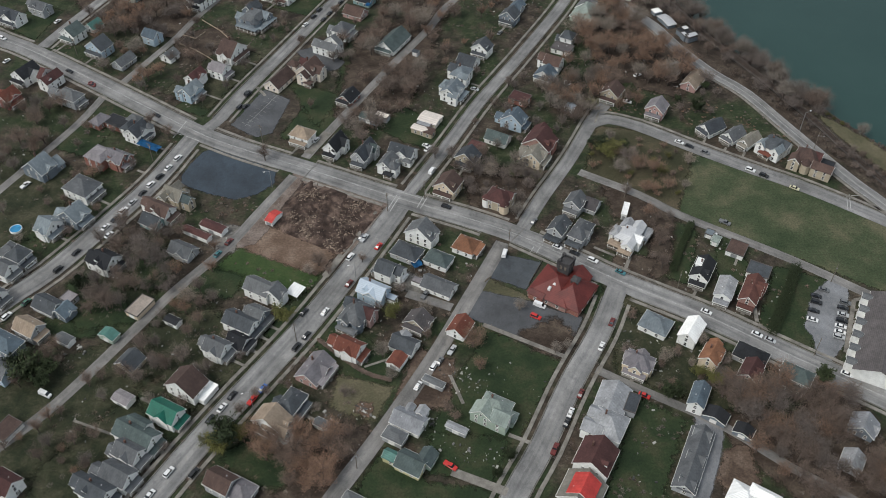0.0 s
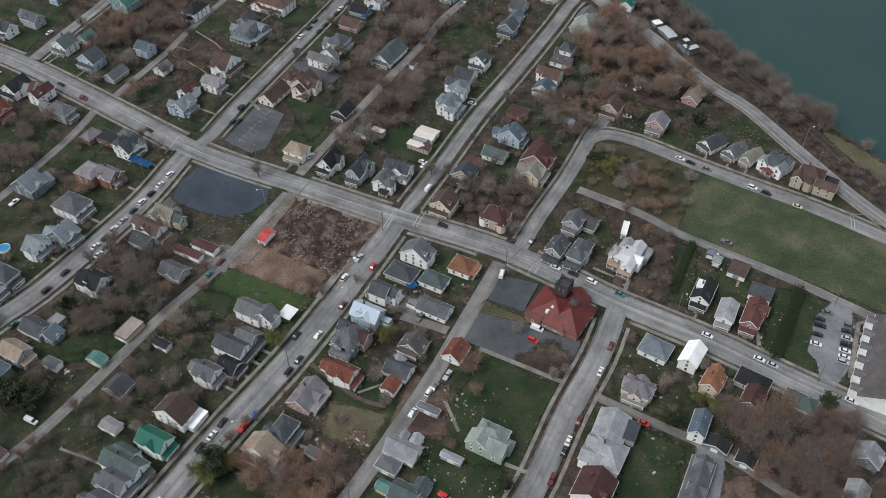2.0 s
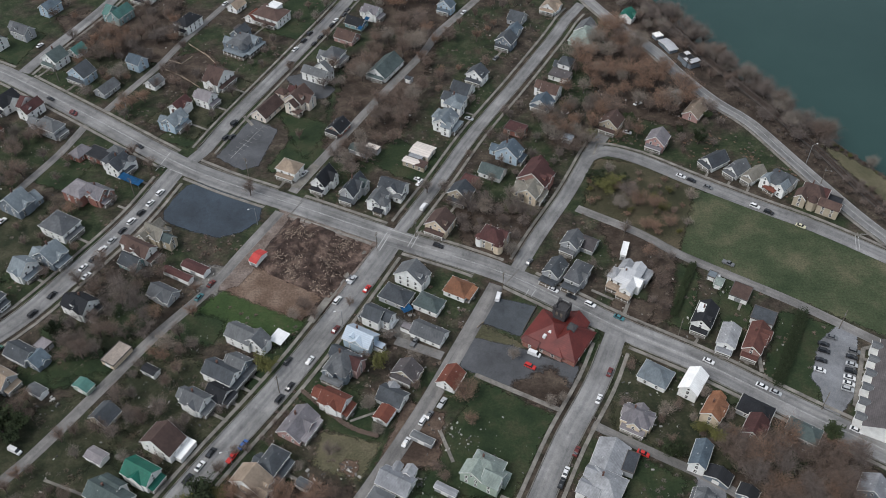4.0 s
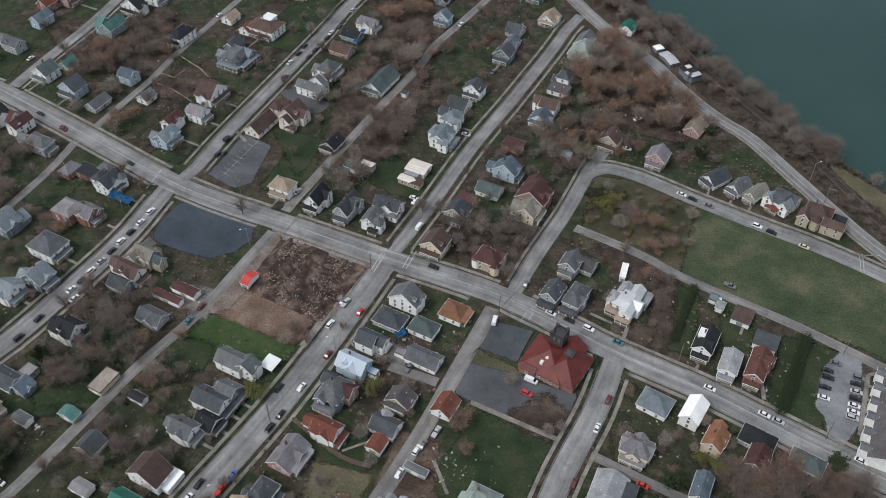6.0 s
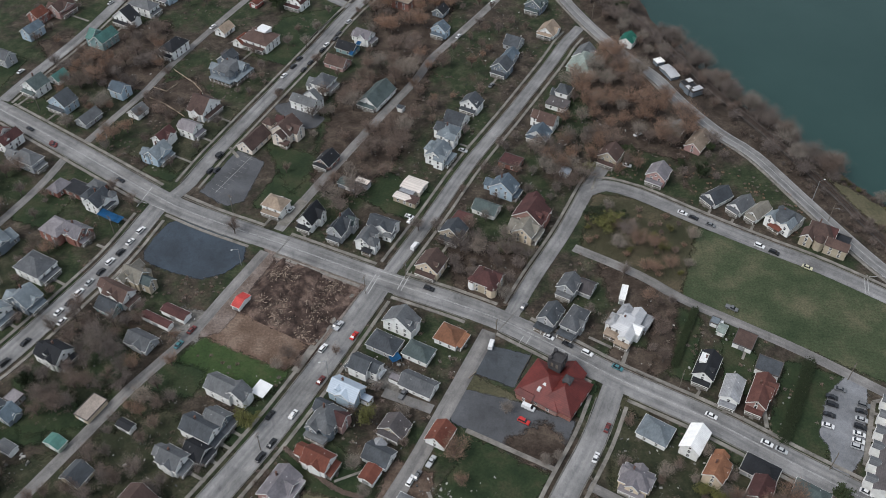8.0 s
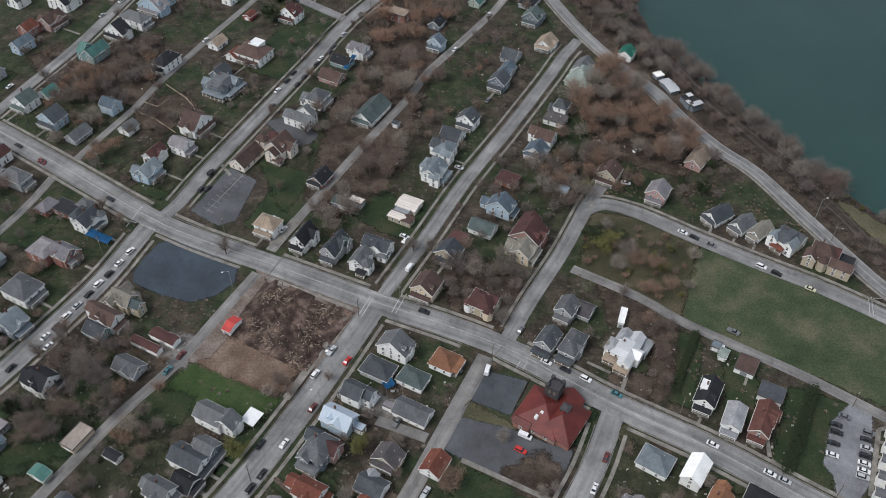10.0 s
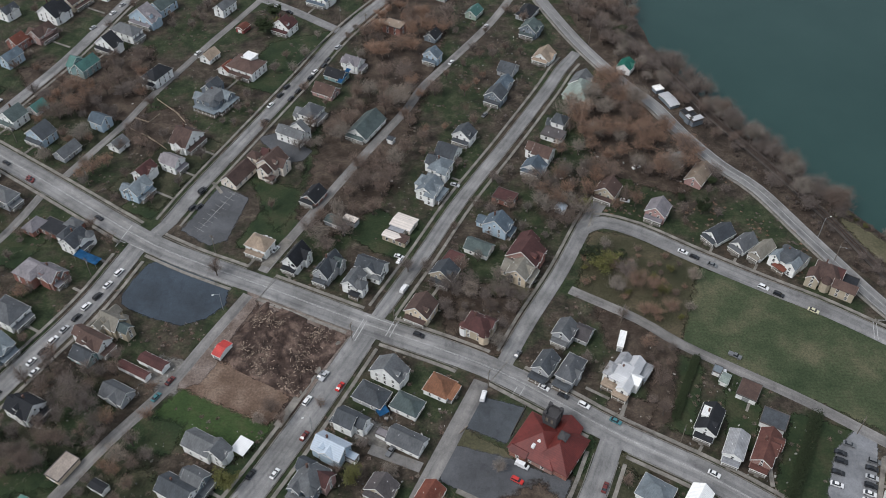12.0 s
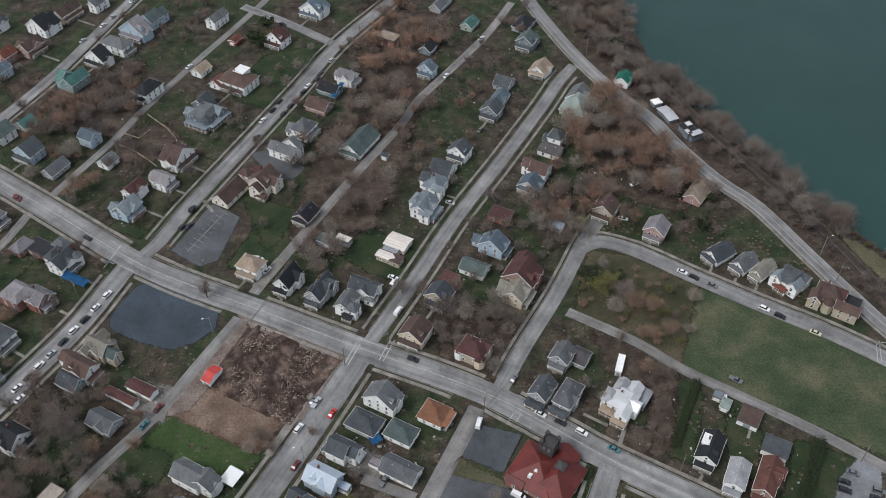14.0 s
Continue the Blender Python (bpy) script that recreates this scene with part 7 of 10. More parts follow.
# ---- street furniture ----
def utility_pole(x, y, tall=10.0, yaw=0, lamp=False):
    p = new("utility_pole")
    p.matrix_basis = pose(x, y, 0, 0, 0, yaw)
    bm = bmesh.new()
    beam(bm, (0, 0, -0.3), (0, 0, tall), 0.17, 0.11, 8)
    part("pole", bm, TIMBER, p)
    for z in (tall - 0.6, tall - 1.6):
        bm = bmesh.new()
        box(bm, -1.2, 1.2, -0.06, 0.06, z - 0.07, z + 0.07)
        part("crossarm", bm, TIMBER, p)
    bm = bmesh.new()
    beam(bm, (0.3, 0, tall - 2.9), (0.3, 0, tall - 2.0), 0.22, 0.22, 8)
    part("transformer", bm, METAL, p)
    if lamp:
        bm = bmesh.new()
        beam(bm, (0, 0, tall - 2.4), (0, -2.0, tall - 1.8), 0.05, 0.04, 5)
        box(bm, -0.15, 0.15, -2.6, -1.9, tall - 1.9, tall - 1.72)
        part("lamp_arm", bm, METAL, p)
    return tagged(p, "weathered timber utility pole with crossarms", "utility pole", "utility poles along the streets")


def street_lamp(x, y, tall=8.5, yaw=0):
    p = new("street_lamp")
    p.matrix_basis = pose(x, y, 0, 0, 0, yaw)
    bm = bmesh.new()
    beam(bm, (0, 0, -0.2), (0, 0, tall), 0.13, 0.09, 8)
    part("pole", bm, METAL, p)
    bm = bmesh.new()
    beam(bm, (0, 0, tall - 0.3), (-2.2, 0, tall + 0.3), 0.07, 0.05, 6)
    part("arm", bm, METAL, p)
    bm = bmesh.new()
    hexa(bm, [(-2.9, -0.2, tall + 0.15), (-2.1, -0.2, tall + 0.15), (-2.1, 0.2, tall + 0.15), (-2.9, 0.2, tall + 0.15), (-2.8, -0.13, tall + 0.36), (-2.1, -0.13, tall + 0.36), (-2.1, 0.13, tall + 0.36), (-2.8, 0.13, tall + 0.36)])
    part("lamp_head", bm, CANVAS, p)
    return tagged(p, "tall pale metal street lamp with one arm", "street lamp", "street lamps")


def path_strip(x0, y0, x1, y1, wide=1.2, mat=None, name="garden_path", label="narrow pale concrete path to a house"):
    bm = bmesh.new()
    ribbon(bm, [Vector((x0, y0, 0)), Vector((x1, y1, 0))], -wide / 2, wide / 2, -0.05, 0.22 + rise() * 0.05)
    return tagged(mesh_ob(name, bm, mat or CONCRETE), label, "path", kind="structure")


def fence(label, pts, tall, mat=None, gap=2.4):
    """Posts with a top rail and boards between them."""
    f = new("fence")
    line = [Vector((*p, 0)) for p in pts]
    for a, b in zip(line, line[1:]):
        count = max(1, int((b - a).length / gap))
        for k in range(count):
            p, q = a.lerp(b, k / count), a.lerp(b, (k + 0.94) / count)
            bm = bmesh.new()
            box(bm, p.x - 0.07, p.x + 0.07, p.y - 0.07, p.y + 0.07, -0.1, tall + 0.1)
            part("post", bm, mat or TRIM, f)
            bm = bmesh.new()
            n = Vector((-(q - p).y, (q - p).x, 0)).normalized() * 0.04
            hexa(bm, [p - n + Vector((0, 0, 0.1)), q - n + Vector((0, 0, 0.1)), q + n + Vector((0, 0, 0.1)), p + n + Vector((0, 0, 0.1)),
                      p - n + Vector((0, 0, tall)), q - n + Vector((0, 0, tall)), q + n + Vector((0, 0, tall)), p + n + Vector((0, 0, tall))])
            part("panel", bm, mat or TRIM, f)
    return tagged(f, label, "fence")


def island_material(name, low, high, rough=0.85):
    m, n, l, b = material(name, rough)
    g = n.new("ShaderNodeNewGeometry")
    k = ramp(n, l, g.outputs["Random Per Island"], [(0.0, low), (0.6, tuple((a + c) / 2 for a, c in zip(low, high))), (1.0, high)])
    k = mixed(n, l, 1.0, k, ramp(n, l, noise_at(n, l, 2.0, 5), [(0.3, (0.7, 0.7, 0.7)), (0.7, (1.15, 1.15, 1.15))]), "MULTIPLY")
    l.new(k, b.inputs["Base Color"])
    return m


SCRAP = island_material("scrap_boards", (0.035, 0.025, 0.020), (0.36, 0.28, 0.22))
JUNK = island_material("yard_junk", (0.04, 0.04, 0.04), (0.50, 0.48, 0.45), 0.7)


def heap_height(x, y, w, d):
    edge = max(0.0, min(1.0, (w / 2 - abs(x)) / 5, (d / 2 - abs(y)) / 5))
    return edge * max(0.0, 0.35 + 1.1 * noise.fractal((x * 0.11, y * 0.11, 2.0), 0.7, 2.1, 5))


# where boards and masonry have been pushed together: place in the lot, spread
DRIFTS = [(11.3, -9.1, 4.0), (-15.0, -12.5, 4.4), (6.6, 17.0, 2.6), (3.0, -7.4, 4.0), (-6.0, 8.0, 4.4), (-4.0, -12.0, 3.4), (9.0, 9.0, 3.0), (-13.0, 1.0, 4.0)]


def demolition(x, y, yaw, w, d, pieces):
    """Heaps of churned soil with splintered boards and masonry."""
    n, k = int(w / 0.8), int(d / 0.8)
    verts = [((i / n - 0.5) * w, (j / k - 0.5) * d, 0.3 + heap_height((i / n - 0.5) * w, (j / k - 0.5) * d, w, d)) for j in range(k + 1) for i in range(n + 1)]
    verts = [(a, b, c if 0.31 < c else -0.05) for a, b, c in verts]
    faces = [(j * (n + 1) + i, j * (n + 1) + i + 1, (j + 1) * (n + 1) + i + 1, (j + 1) * (n + 1) + i) for j in range(k) for i in range(n)]
    me = bpy.data.meshes.new("rubble_heap")
    me.from_pydata(verts, [], faces)
    me.materials.append(RUBBLE_HEAP)
    heap = new("rubble_heap", me)
    heap.matrix_basis = pose(x, y, 0, 0, 0, yaw)
    tagged(heap, "churned dark brown soil heaps of a demolished building", "rubble", kind="structure")
    rng = random.Random(4)
    bm = bmesh.new()
    for _ in range(pieces):
        px, py = rng.uniform(-w / 2 + 1, w / 2 - 1), rng.uniform(-d / 2 + 1, d / 2 - 1)
        drift = max(math.exp(-((px - a) ** 2 + (py - b) ** 2) / (2 * r * r)) for a, b, r in DRIFTS)
        if drift ** 1.5 * (0.55 + 0.9 * noise.noise((px * 0.16, py * 0.16, 7))) < rng.uniform(0.02, 0.9):
            continue
        long, thick = rng.choice((0.3, 0.35, 0.5, 0.7, 1.0, 1.8)) * rng.uniform(0.7, 1.2), rng.uniform(0.05, 0.16)
        m = pose(px, py, 0.34 + heap_height(px, py, w, d), rng.uniform(-18, 18), rng.uniform(-18, 18), rng.uniform(0, 180))
        box(bm, -long / 2, long / 2, -thick, thick, -0.12, 0.1, 0, m)
    ob = mesh_ob("rubble", bm, SCRAP)
    ob.matrix_basis = pose(x, y, 0, 0, 0, yaw)
    tagged(ob, "splintered boards and masonry scattered over the demolition lot", "rubble", kind="stuff")


def clutter(label, pts, count, seed, large=1.0):
    """Yard junk too small to tell apart."""
    rng = random.Random(seed)
    bm = bmesh.new()
    a, b, c, d = (Vector((*p, 0)) for p in pts)
    for _ in range(count):
        u, v = rng.random(), rng.random()
        p = a.lerp(b, u).lerp(d.lerp(c, u), v)
        if any(math.hypot(p.x - fx, p.y - fy) < r - 2.5 for fx, fy, r in FOOTPRINTS) or blocked(p.x, p.y, 0.4):
            continue
        s = rng.choice((0.2, 0.25, 0.35, 0.5, 0.9)) * rng.uniform(0.7, 1.2) * large
        box(bm, -s, s, -s * rng.uniform(0.25, 0.8), s * rng.uniform(0.25, 0.8), 0.0, rng.uniform(0.12, 0.5) * large ** 0.5 + 0.2, 0, pose(p.x, p.y, 0, 0, 0, rng.uniform(0, 180)))
    return tagged(mesh_ob("yard_junk", bm, JUNK), label, "junk", kind="stuff")


def tarpaulin(x, y, yaw, w, d, z0, z1, label, colour="blue_tarpaulin"):
    """A sheet stretched at a slope on four stakes."""
    t = new("tarpaulin")
    t.matrix_basis = pose(x, y, 0, 0, 0, yaw)
    bm = bmesh.new()
    n = 8
    rows = [[bm.verts.new(((i / n - 0.5) * w, (j / 4 - 0.5) * d, z0 + (z1 - z0) * i / n - 0.18 * math.sin(3.14 * i / n) + 0.05 * (j % 2))) for j in range(5)] for i in range(n + 1)]
    for i in range(n):
        for j in range(4):
            bm.faces.new((rows[i][j], rows[i + 1][j], rows[i + 1][j + 1], rows[i][j + 1]))
    bmesh.ops.solidify(bm, geom=bm.faces[:], thickness=0.04)
    part("sheet", bm, worn("blue_tarpaulin", (0.02, 0.13, 0.30), 0.5, 0.4, 2.0), t)
    for sx, z in ((-1, z0), (1, z1)):
        for sy in (-1, 1):
            bm = bmesh.new()
            beam(bm, (sx * w * 0.48, sy * d * 0.47, -0.1), (sx * w * 0.48, sy * d * 0.47, z), 0.05, 0.05, 5)
            part("stake", bm, METAL, t)
    return tagged(t, label, "tarpaulin")


def pool(x, y, r=2.6):
    p = new("swimming_pool")
    p.matrix_basis = pose(x, y, 0)
    bm = bmesh.new()
    rings = [[bm.verts.new((q * math.cos(k * 0.3142), q * math.sin(k * 0.3142), z)) for k in range(20)] for q, z in ((r, -0.05), (r, 1.15), (r - 0.15, 1.15), (r - 0.15, 0.9))]
    for a, b in zip(rings, rings[1:]):
        for k in range(20):
            bm.faces.new((a[k], a[(k + 1) % 20], b[(k + 1) % 20], b[k]))
    part("wall", bm, TRIM, p)
    bm = bmesh.new()
    bm.faces.new([bm.verts.new(((r - 0.16) * math.cos(k * 0.3142), (r - 0.16) * math.sin(k * 0.3142), 1.0)) for k in range(20)])
    part("cover", bm, worn("pool_cover", (0.03, 0.22, 0.42), 0.5, 0.4, 2.0), p)
    return tagged(p, "round above-ground pool under a blue cover", "pool")


def roof_box(home, key, x, y, z):
    """A louvred cupola, or a pale air-handling unit, on a roof."""
    bm = bmesh.new()
    if key == "cupola":
        box(bm, x - 1.5, x + 1.5, y - 1.5, y + 1.5, z - 3.5, z + 0.2)
        cone = [bm.verts.new((x + sx * 1.75, y + sy * 1.75, z + 0.2)) for sx, sy in ((-1, -1), (1, -1), (1, 1), (-1, 1))]
        tip = bm.verts.new((x, y, z + 1.2))
        bm.faces.new(cone[::-1])
        for k in range(4):
            bm.faces.new((cone[k], cone[(k + 1) % 4], tip))
        part("cupola", bm, MADE["dark_stone"], home, "dark square cupola")
        return
    box(bm, x - 0.8, x + 0.8, y - 0.6, y + 0.6, z - 3, z)
    box(bm, x - 0.6, x + 0.6, y - 0.4, y + 0.4, z, z + 0.25)
    part("air_unit", bm, CANVAS, home, "white air-handling unit")


def trampoline(x, y, r=2.0):
    """A padded ring on legs with a dark jumping mat."""
    t = new("trampoline")
    t.matrix_basis = pose(x, y, 0)
    bm = bmesh.new()
    rings = [[bm.verts.new((q * math.cos(k * 0.3142), q * math.sin(k * 0.3142), z)) for k in range(20)] for q, z in ((r, 0.78), (r, 0.9), (r - 0.4, 0.9), (r - 0.4, 0.78))]
    for a in range(4):
        for k in range(20):
            bm.faces.new((rings[a][k], rings[a][(k + 1) % 20], rings[(a + 1) % 4][(k + 1) % 20], rings[(a + 1) % 4][k]))
    part("ring", bm, CANVAS, t)
    bm = bmesh.new()
    bm.faces.new([bm.verts.new(((r - 0.38) * math.cos(k * 0.3142), (r - 0.38) * math.sin(k * 0.3142), 0.84)) for k in range(20)])
    part("mat", bm, TRIM_DARK, t)
    for k in range(4):
        bm = bmesh.new()
        c, s = math.cos(k * 1.571) * (r - 0.15), math.sin(k * 1.571) * (r - 0.15)
        beam(bm, (c, s, -0.05), (c, s, 0.8), 0.05, 0.05, 5)
        part("leg", bm, METAL, t)
    return tagged(t, "round trampoline with a pale padded ring", "trampoline")


def tower(home, x, y, w, tall):
    """The church tower: brick shaft, louvred belfry and battlements."""
    bm = bmesh.new()
    box(bm, x - w / 2, x + w / 2, y - w / 2, y + w / 2, -0.1, tall)
    t = part("tower", bm, worn("dark_stone", (0.06, 0.058, 0.06), 0.9, 0.4, 3.0), home, "dark square church tower")
    for sx in (-1, 1):
        for sy in (-1, 1):
            bm = bmesh.new()
            cx, cy = x + sx * w * 0.44, y + sy * w * 0.44
            box(bm, cx - 0.6, cx + 0.6, cy - 0.6, cy + 0.6, tall - 3, tall + 1.4)
            part("pinnacle", bm, MADE["dark_stone"], t)
    bm = bmesh.new()
    rings = [[bm.verts.new((x + sx * w * k, y + sy * w * k, z)) for sx, sy in ((-1, -1), (1, -1), (1, 1), (-1, 1))] for k, z in ((0.5, tall), (0.53, tall), (0.53, tall + 0.8), (0.45, tall + 0.8), (0.45, tall + 0.05))]
    for a, b in zip(rings, rings[1:]):
        for k in range(4):
            bm.faces.new((a[k], a[(k + 1) % 4], b[(k + 1) % 4], b[k]))
    part("parapet", bm, MADE["dark_stone"], t)
    for side, a in (("D", -90), ("R", 0), ("U", 90), ("L", 180)):
        for k in (-1, 1):
            bm = bmesh.new()
            for j in range(6):
                box(bm, -0.5, 0.5, -0.1, 0.04, tall - 3.0 + 0.36 * j, tall - 2.8 + 0.36 * j, 0, pose(x, y, 0, 0, 0, a) @ pose(k * 1.0, -w / 2, 0))
            part("louvre", bm, TIMBER, t)


# ---- the rest ----

tree(-150.2, 200.2, 12.0, 18.0, 'green', 2, 286)
tree(-156.6, 204.0, 9.0, 10.7, 'green', 2, 231)
tree(77.8, 328.3, 9.0, 15.0, 'bud', 1, 295)
tree(89.0, 319.2, 9.0, 13.0, 'rust', 0, 100)
tree(99.0, 314.1, 7.0, 9.0, 'bud', 3, 195)
tree(96.2, 317.4, 8.0, 10.0, 'rust', 2, 55)
tree(112.8, 322.5, 7.0, 9.0, 'pale', 1, 0)
tree(83.7, 333.4, 6.0, 8.0, 'green', 0, 145)
tree(56.1, 362.7, 10.0, 13.0, 'pale', 1, 0)
tree(64.3, 354.8, 10.0, 14.0, 'brown', 2, 350)
tree(53.4, 373.5, 10.0, 12.0, 'brown', 0, 220)
tree(71.0, 360.1, 10.0, 13.0, 'pale', 3, 235)
tree(86.3, 384.3, 11.0, 14.0, 'brown', 1, 5)
tree(61.9, 367.3, 9.0, 11.0, 'rust', 1, 210)
tree(104.4, 387.0, 9.0, 11.0, 'brown', 3, 310)
tree(93.7, 376.2, 8.0, 9.0, 'green', 2, 320)
tree(123.7, 362.2, 9.0, 10.0, 'green', 0, 140)
tree(133.6, 385.9, 11.0, 13.0, 'grey', 0, 350)
tree(11.7, 316.6, 9.0, 12.0, 'grey', 1, 50)
tree(18.4, 327.4, 8.0, 11.0, 'brown', 3, 330)
tree(32.9, 314.4, 9.0, 11.0, 'grey', 2, 240)
tree(-144.5, 201.5, 9.0, 9.8, 'green', 0, 94)
tree(-113.7, 246.0, 8.0, 11.0, 'green', 2, 40)
tree(-143.8, 243.6, 9.0, 8.0, 'green', 1, 200)
tree(-134.8, 238.0, 9.0, 13.0, 'brown', 2, 70)
tree(-73.5, 172.9, 13.0, 14.6, 'green', 2, 322)
tree(-76.2, 169.5, 10.0, 9.9, 'bud', 1, 48)
tree(-69.2, 174.0, 9.0, 8.5, 'bud', 3, 155)
tree(-61.6, 228.0, 9.0, 10.4, 'bud', 1, 46)
tree(-19.3, 229.6, 9.0, 10.3, 'bud', 0, 304)
tree(82.3, 192.2, 8.0, 10.5, 'green', 2, 231)
tree(138.7, 199.4, 9.0, 9.0, 'green', 0, 319)
tree(73.0, 333.5, 8.0, 12.6, 'green', 0, 270)
tree(90.2, 303.6, 8.0, 10.0, 'rust', 0, 30)
tree(11.5, 215.7, 11.0, 14.4, 'rust', 0, 97)
tree(13.8, 204.6, 7.0, 7.4, 'rust', 1, 307)
tree(23.2, 166.5, 6.0, 6.1, 'green', 0, 237)
tree(18.2, 160.0, 5.0, 5.2, 'green', 2, 225)
tree(-80.4, 171.7, 7.0, 7.7, 'bud', 1, 265)
tree(-82.3, 324.5, 10.0, 9.3, 'brown', 1, 327)
tree(-26.8, 378.1, 11.0, 19.2, 'brown', 2, 255)
tree(-14.2, 383.1, 11.0, 20.5, 'brown', 0, 339)
tree(-12.4, 439.2, 11.0, 21.0, 'pale', 0, 234)
tree(-26.7, 448.0, 10.0, 15.0, 'pale', 2, 208)
tree(-36.4, 424.9, 10.0, 14.5, 'brown', 0, 130)
tree(-35.2, 352.5, 9.0, 10.9, 'pale', 2, 117)
tree(-38.4, 339.3, 8.0, 11.7, 'grey', 2, 15)
tree(-57.5, 405.8, 8.0, 9.4, 'grey', 0, 288)
tree(-144.0, 243.3, 8.0, 8.9, 'green', 0, 205)
tree(-110.5, 243.5, 9.0, 12.5, 'grey', 0, 148)
tree(-100.3, 237.5, 9.0, 11.5, 'pale', 3, 34)
tree(-124.6, 265.6, 11.0, 15.9, 'grey', 0, 350)
tree(-117.0, 257.5, 10.0, 13.8, 'grey', 0, 109)
tree(-127.2, 243.4, 10.0, 11.6, 'brown', 1, 26)
tree(-131.2, 233.0, 10.0, 14.0, 'brown', 3, 192)
tree(-122.8, 243.4, 9.0, 11.6, 'brown', 3, 214)
tree(-137.4, 231.5, 8.0, 8.7, 'brown', 0, 289)
tree(42.3, 212.6, 6.0, 6.7, 'pale', 1, 345)
tree(46.7, 214.0, 6.0, 5.9, 'pale', 2, 172)
tree(29.9, 233.5, 7.0, 7.9, 'pale', 0, 159)
tree(-3.8, 326.9, 9.0, 8.3, 'grey', 2, 7)
tree(4.0, 326.9, 9.0, 8.3, 'grey', 3, 60)
tree(14.2, 316.9, 10.0, 12.3, 'grey', 1, 126)
tree(21.8, 313.0, 9.0, 12.2, 'pale', 0, 5)
tree(31.7, 286.8, 9.0, 10.7, 'pale', 0, 238)
tree(37.8, 305.3, 8.0, 9.0, 'grey', 3, 90)
tree(11.5, 305.2, 9.0, 9.0, 'grey', 1, 229)
tree(71.2, 273.0, 8.0, 7.6, 'pale', 1, 67)
tree(64.9, 279.9, 7.0, 6.7, 'grey', 3, 329)
tree(90.8, 269.7, 9.0, 10.4, 'brown', 3, 59)
tree(89.7, 256.6, 9.0, 9.2, 'brown', 3, 215)
tree(88.8, 287.0, 8.0, 8.7, 'rust', 1, 0)
tree(81.2, 301.7, 7.0, 8.0, 'grey', 2, 303)
tree(147.5, 434.2, 11.0, 14.8, 'pale', 2, 10, z=-4.1)
tree(151.8, 425.8, 10.0, 13.4, 'pale', 1, 95, z=-4.1)
tree(169.6, 388.9, 12.0, 17.3, 'pale', 3, 308, z=-1.9)
tree(170.0, 374.2, 12.0, 15.8, 'pale', 0, 21, z=-0.7)
tree(158.6, 379.0, 10.0, 12.5, 'grey', 1, 109)
tree(170.3, 364.8, 10.0, 12.2, 'grey', 3, 132, z=-0.3)
tree(202.6, 349.1, 9.0, 9.7, 'pale', 0, 312, z=-4.8)
tree(-33.2, 259.4, 6.0, 5.5, 'brown', 2, 151)
tree(-51.0, 257.7, 7.0, 10.1, 'brown', 3, 37)
tree(-54.4, 252.9, 6.0, 8.2, 'pale', 0, 46)
tree(-46.5, 253.0, 6.0, 7.3, 'brown', 1, 298)
tree(2.3, 185.9, 6.0, 5.6, 'brown', 1, 7)
tree(4.3, 182.4, 6.0, 6.3, 'brown', 2, 190)
tree(-67.0, 191.7, 6.0, 5.6, 'brown', 3, 65)
tree(-70.9, 184.5, 7.0, 7.9, 'brown', 3, 294)
tree(-150.9, 388.6, 9.0, 13.2, 'rust', 1, 197)
tree(-145.7, 393.7, 8.0, 10.3, 'rust', 1, 321)
tree(-154.9, 384.8, 7.0, 9.1, 'rust', 1, 159)
tree(-172.4, 435.5, 10.0, 16.0, 'rust', 1, 312)
tree(-178.6, 429.8, 10.0, 17.1, 'brown', 1, 97)
tree(-162.4, 413.3, 10.0, 15.5, 'pale', 1, 322)
tree(-176.1, 397.4, 8.0, 10.5, 'pale', 1, 351)
tree(-151.8, 447.3, 9.0, 12.5, 'grey', 3, 247)
tree(-133.1, 408.1, 7.0, 11.8, 'brown', 0, 215)
tree(-142.9, 405.4, 7.0, 9.4, 'brown', 0, 53)
tree(-188.4, 365.5, 9.0, 15.5, 'brown', 0, 19)
tree(-196.5, 351.8, 9.0, 14.1, 'brown', 2, 122)
tree(-199.5, 336.5, 9.0, 14.8, 'brown', 3, 131)
tree(-187.7, 336.6, 9.0, 13.7, 'brown', 3, 305)
tree(-196.0, 318.0, 8.0, 10.2, 'grey', 3, 150)
tree(-158.5, 312.2, 7.0, 9.1, 'rust', 1, 35)
tree(-145.2, 204.1, 8.0, 7.4, 'brown', 1, 116)
tree(-96.5, 208.2, 9.0, 10.8, 'grey', 3, 286)
tree(-101.9, 204.2, 8.0, 9.1, 'brown', 0, 143)
tree(-106.0, 204.2, 8.0, 7.4, 'grey', 1, 104)
tree(-111.0, 199.1, 8.0, 9.0, 'grey', 0, 35)
tree(-88.8, 200.4, 8.0, 9.0, 'grey', 2, 210)
tree(-86.4, 204.3, 8.0, 6.6, 'grey', 3, 127)
tree(-96.9, 220.3, 8.0, 7.7, 'brown', 0, 23)
tree(-100.2, 231.6, 8.0, 7.9, 'rust', 1, 144)
tree(93.7, 201.0, 8.0, 7.4, 'bud', 2, 271)
tree(98.3, 198.5, 8.0, 8.2, 'bud', 1, 47)
tree(103.6, 199.8, 8.0, 7.4, 'rust', 2, 70)
tree(108.0, 192.3, 10.0, 10.5, 'brown', 3, 169)
tree(87.3, 211.4, 6.0, 5.9, 'brown', 1, 302)
tree(97.9, 442.7, 10.0, 14.9, 'rust', 0, 9)
tree(49.6, 378.5, 9.0, 11.3, 'pale', 3, 183)
tree(52.8, 366.6, 9.0, 12.2, 'pale', 2, 17)
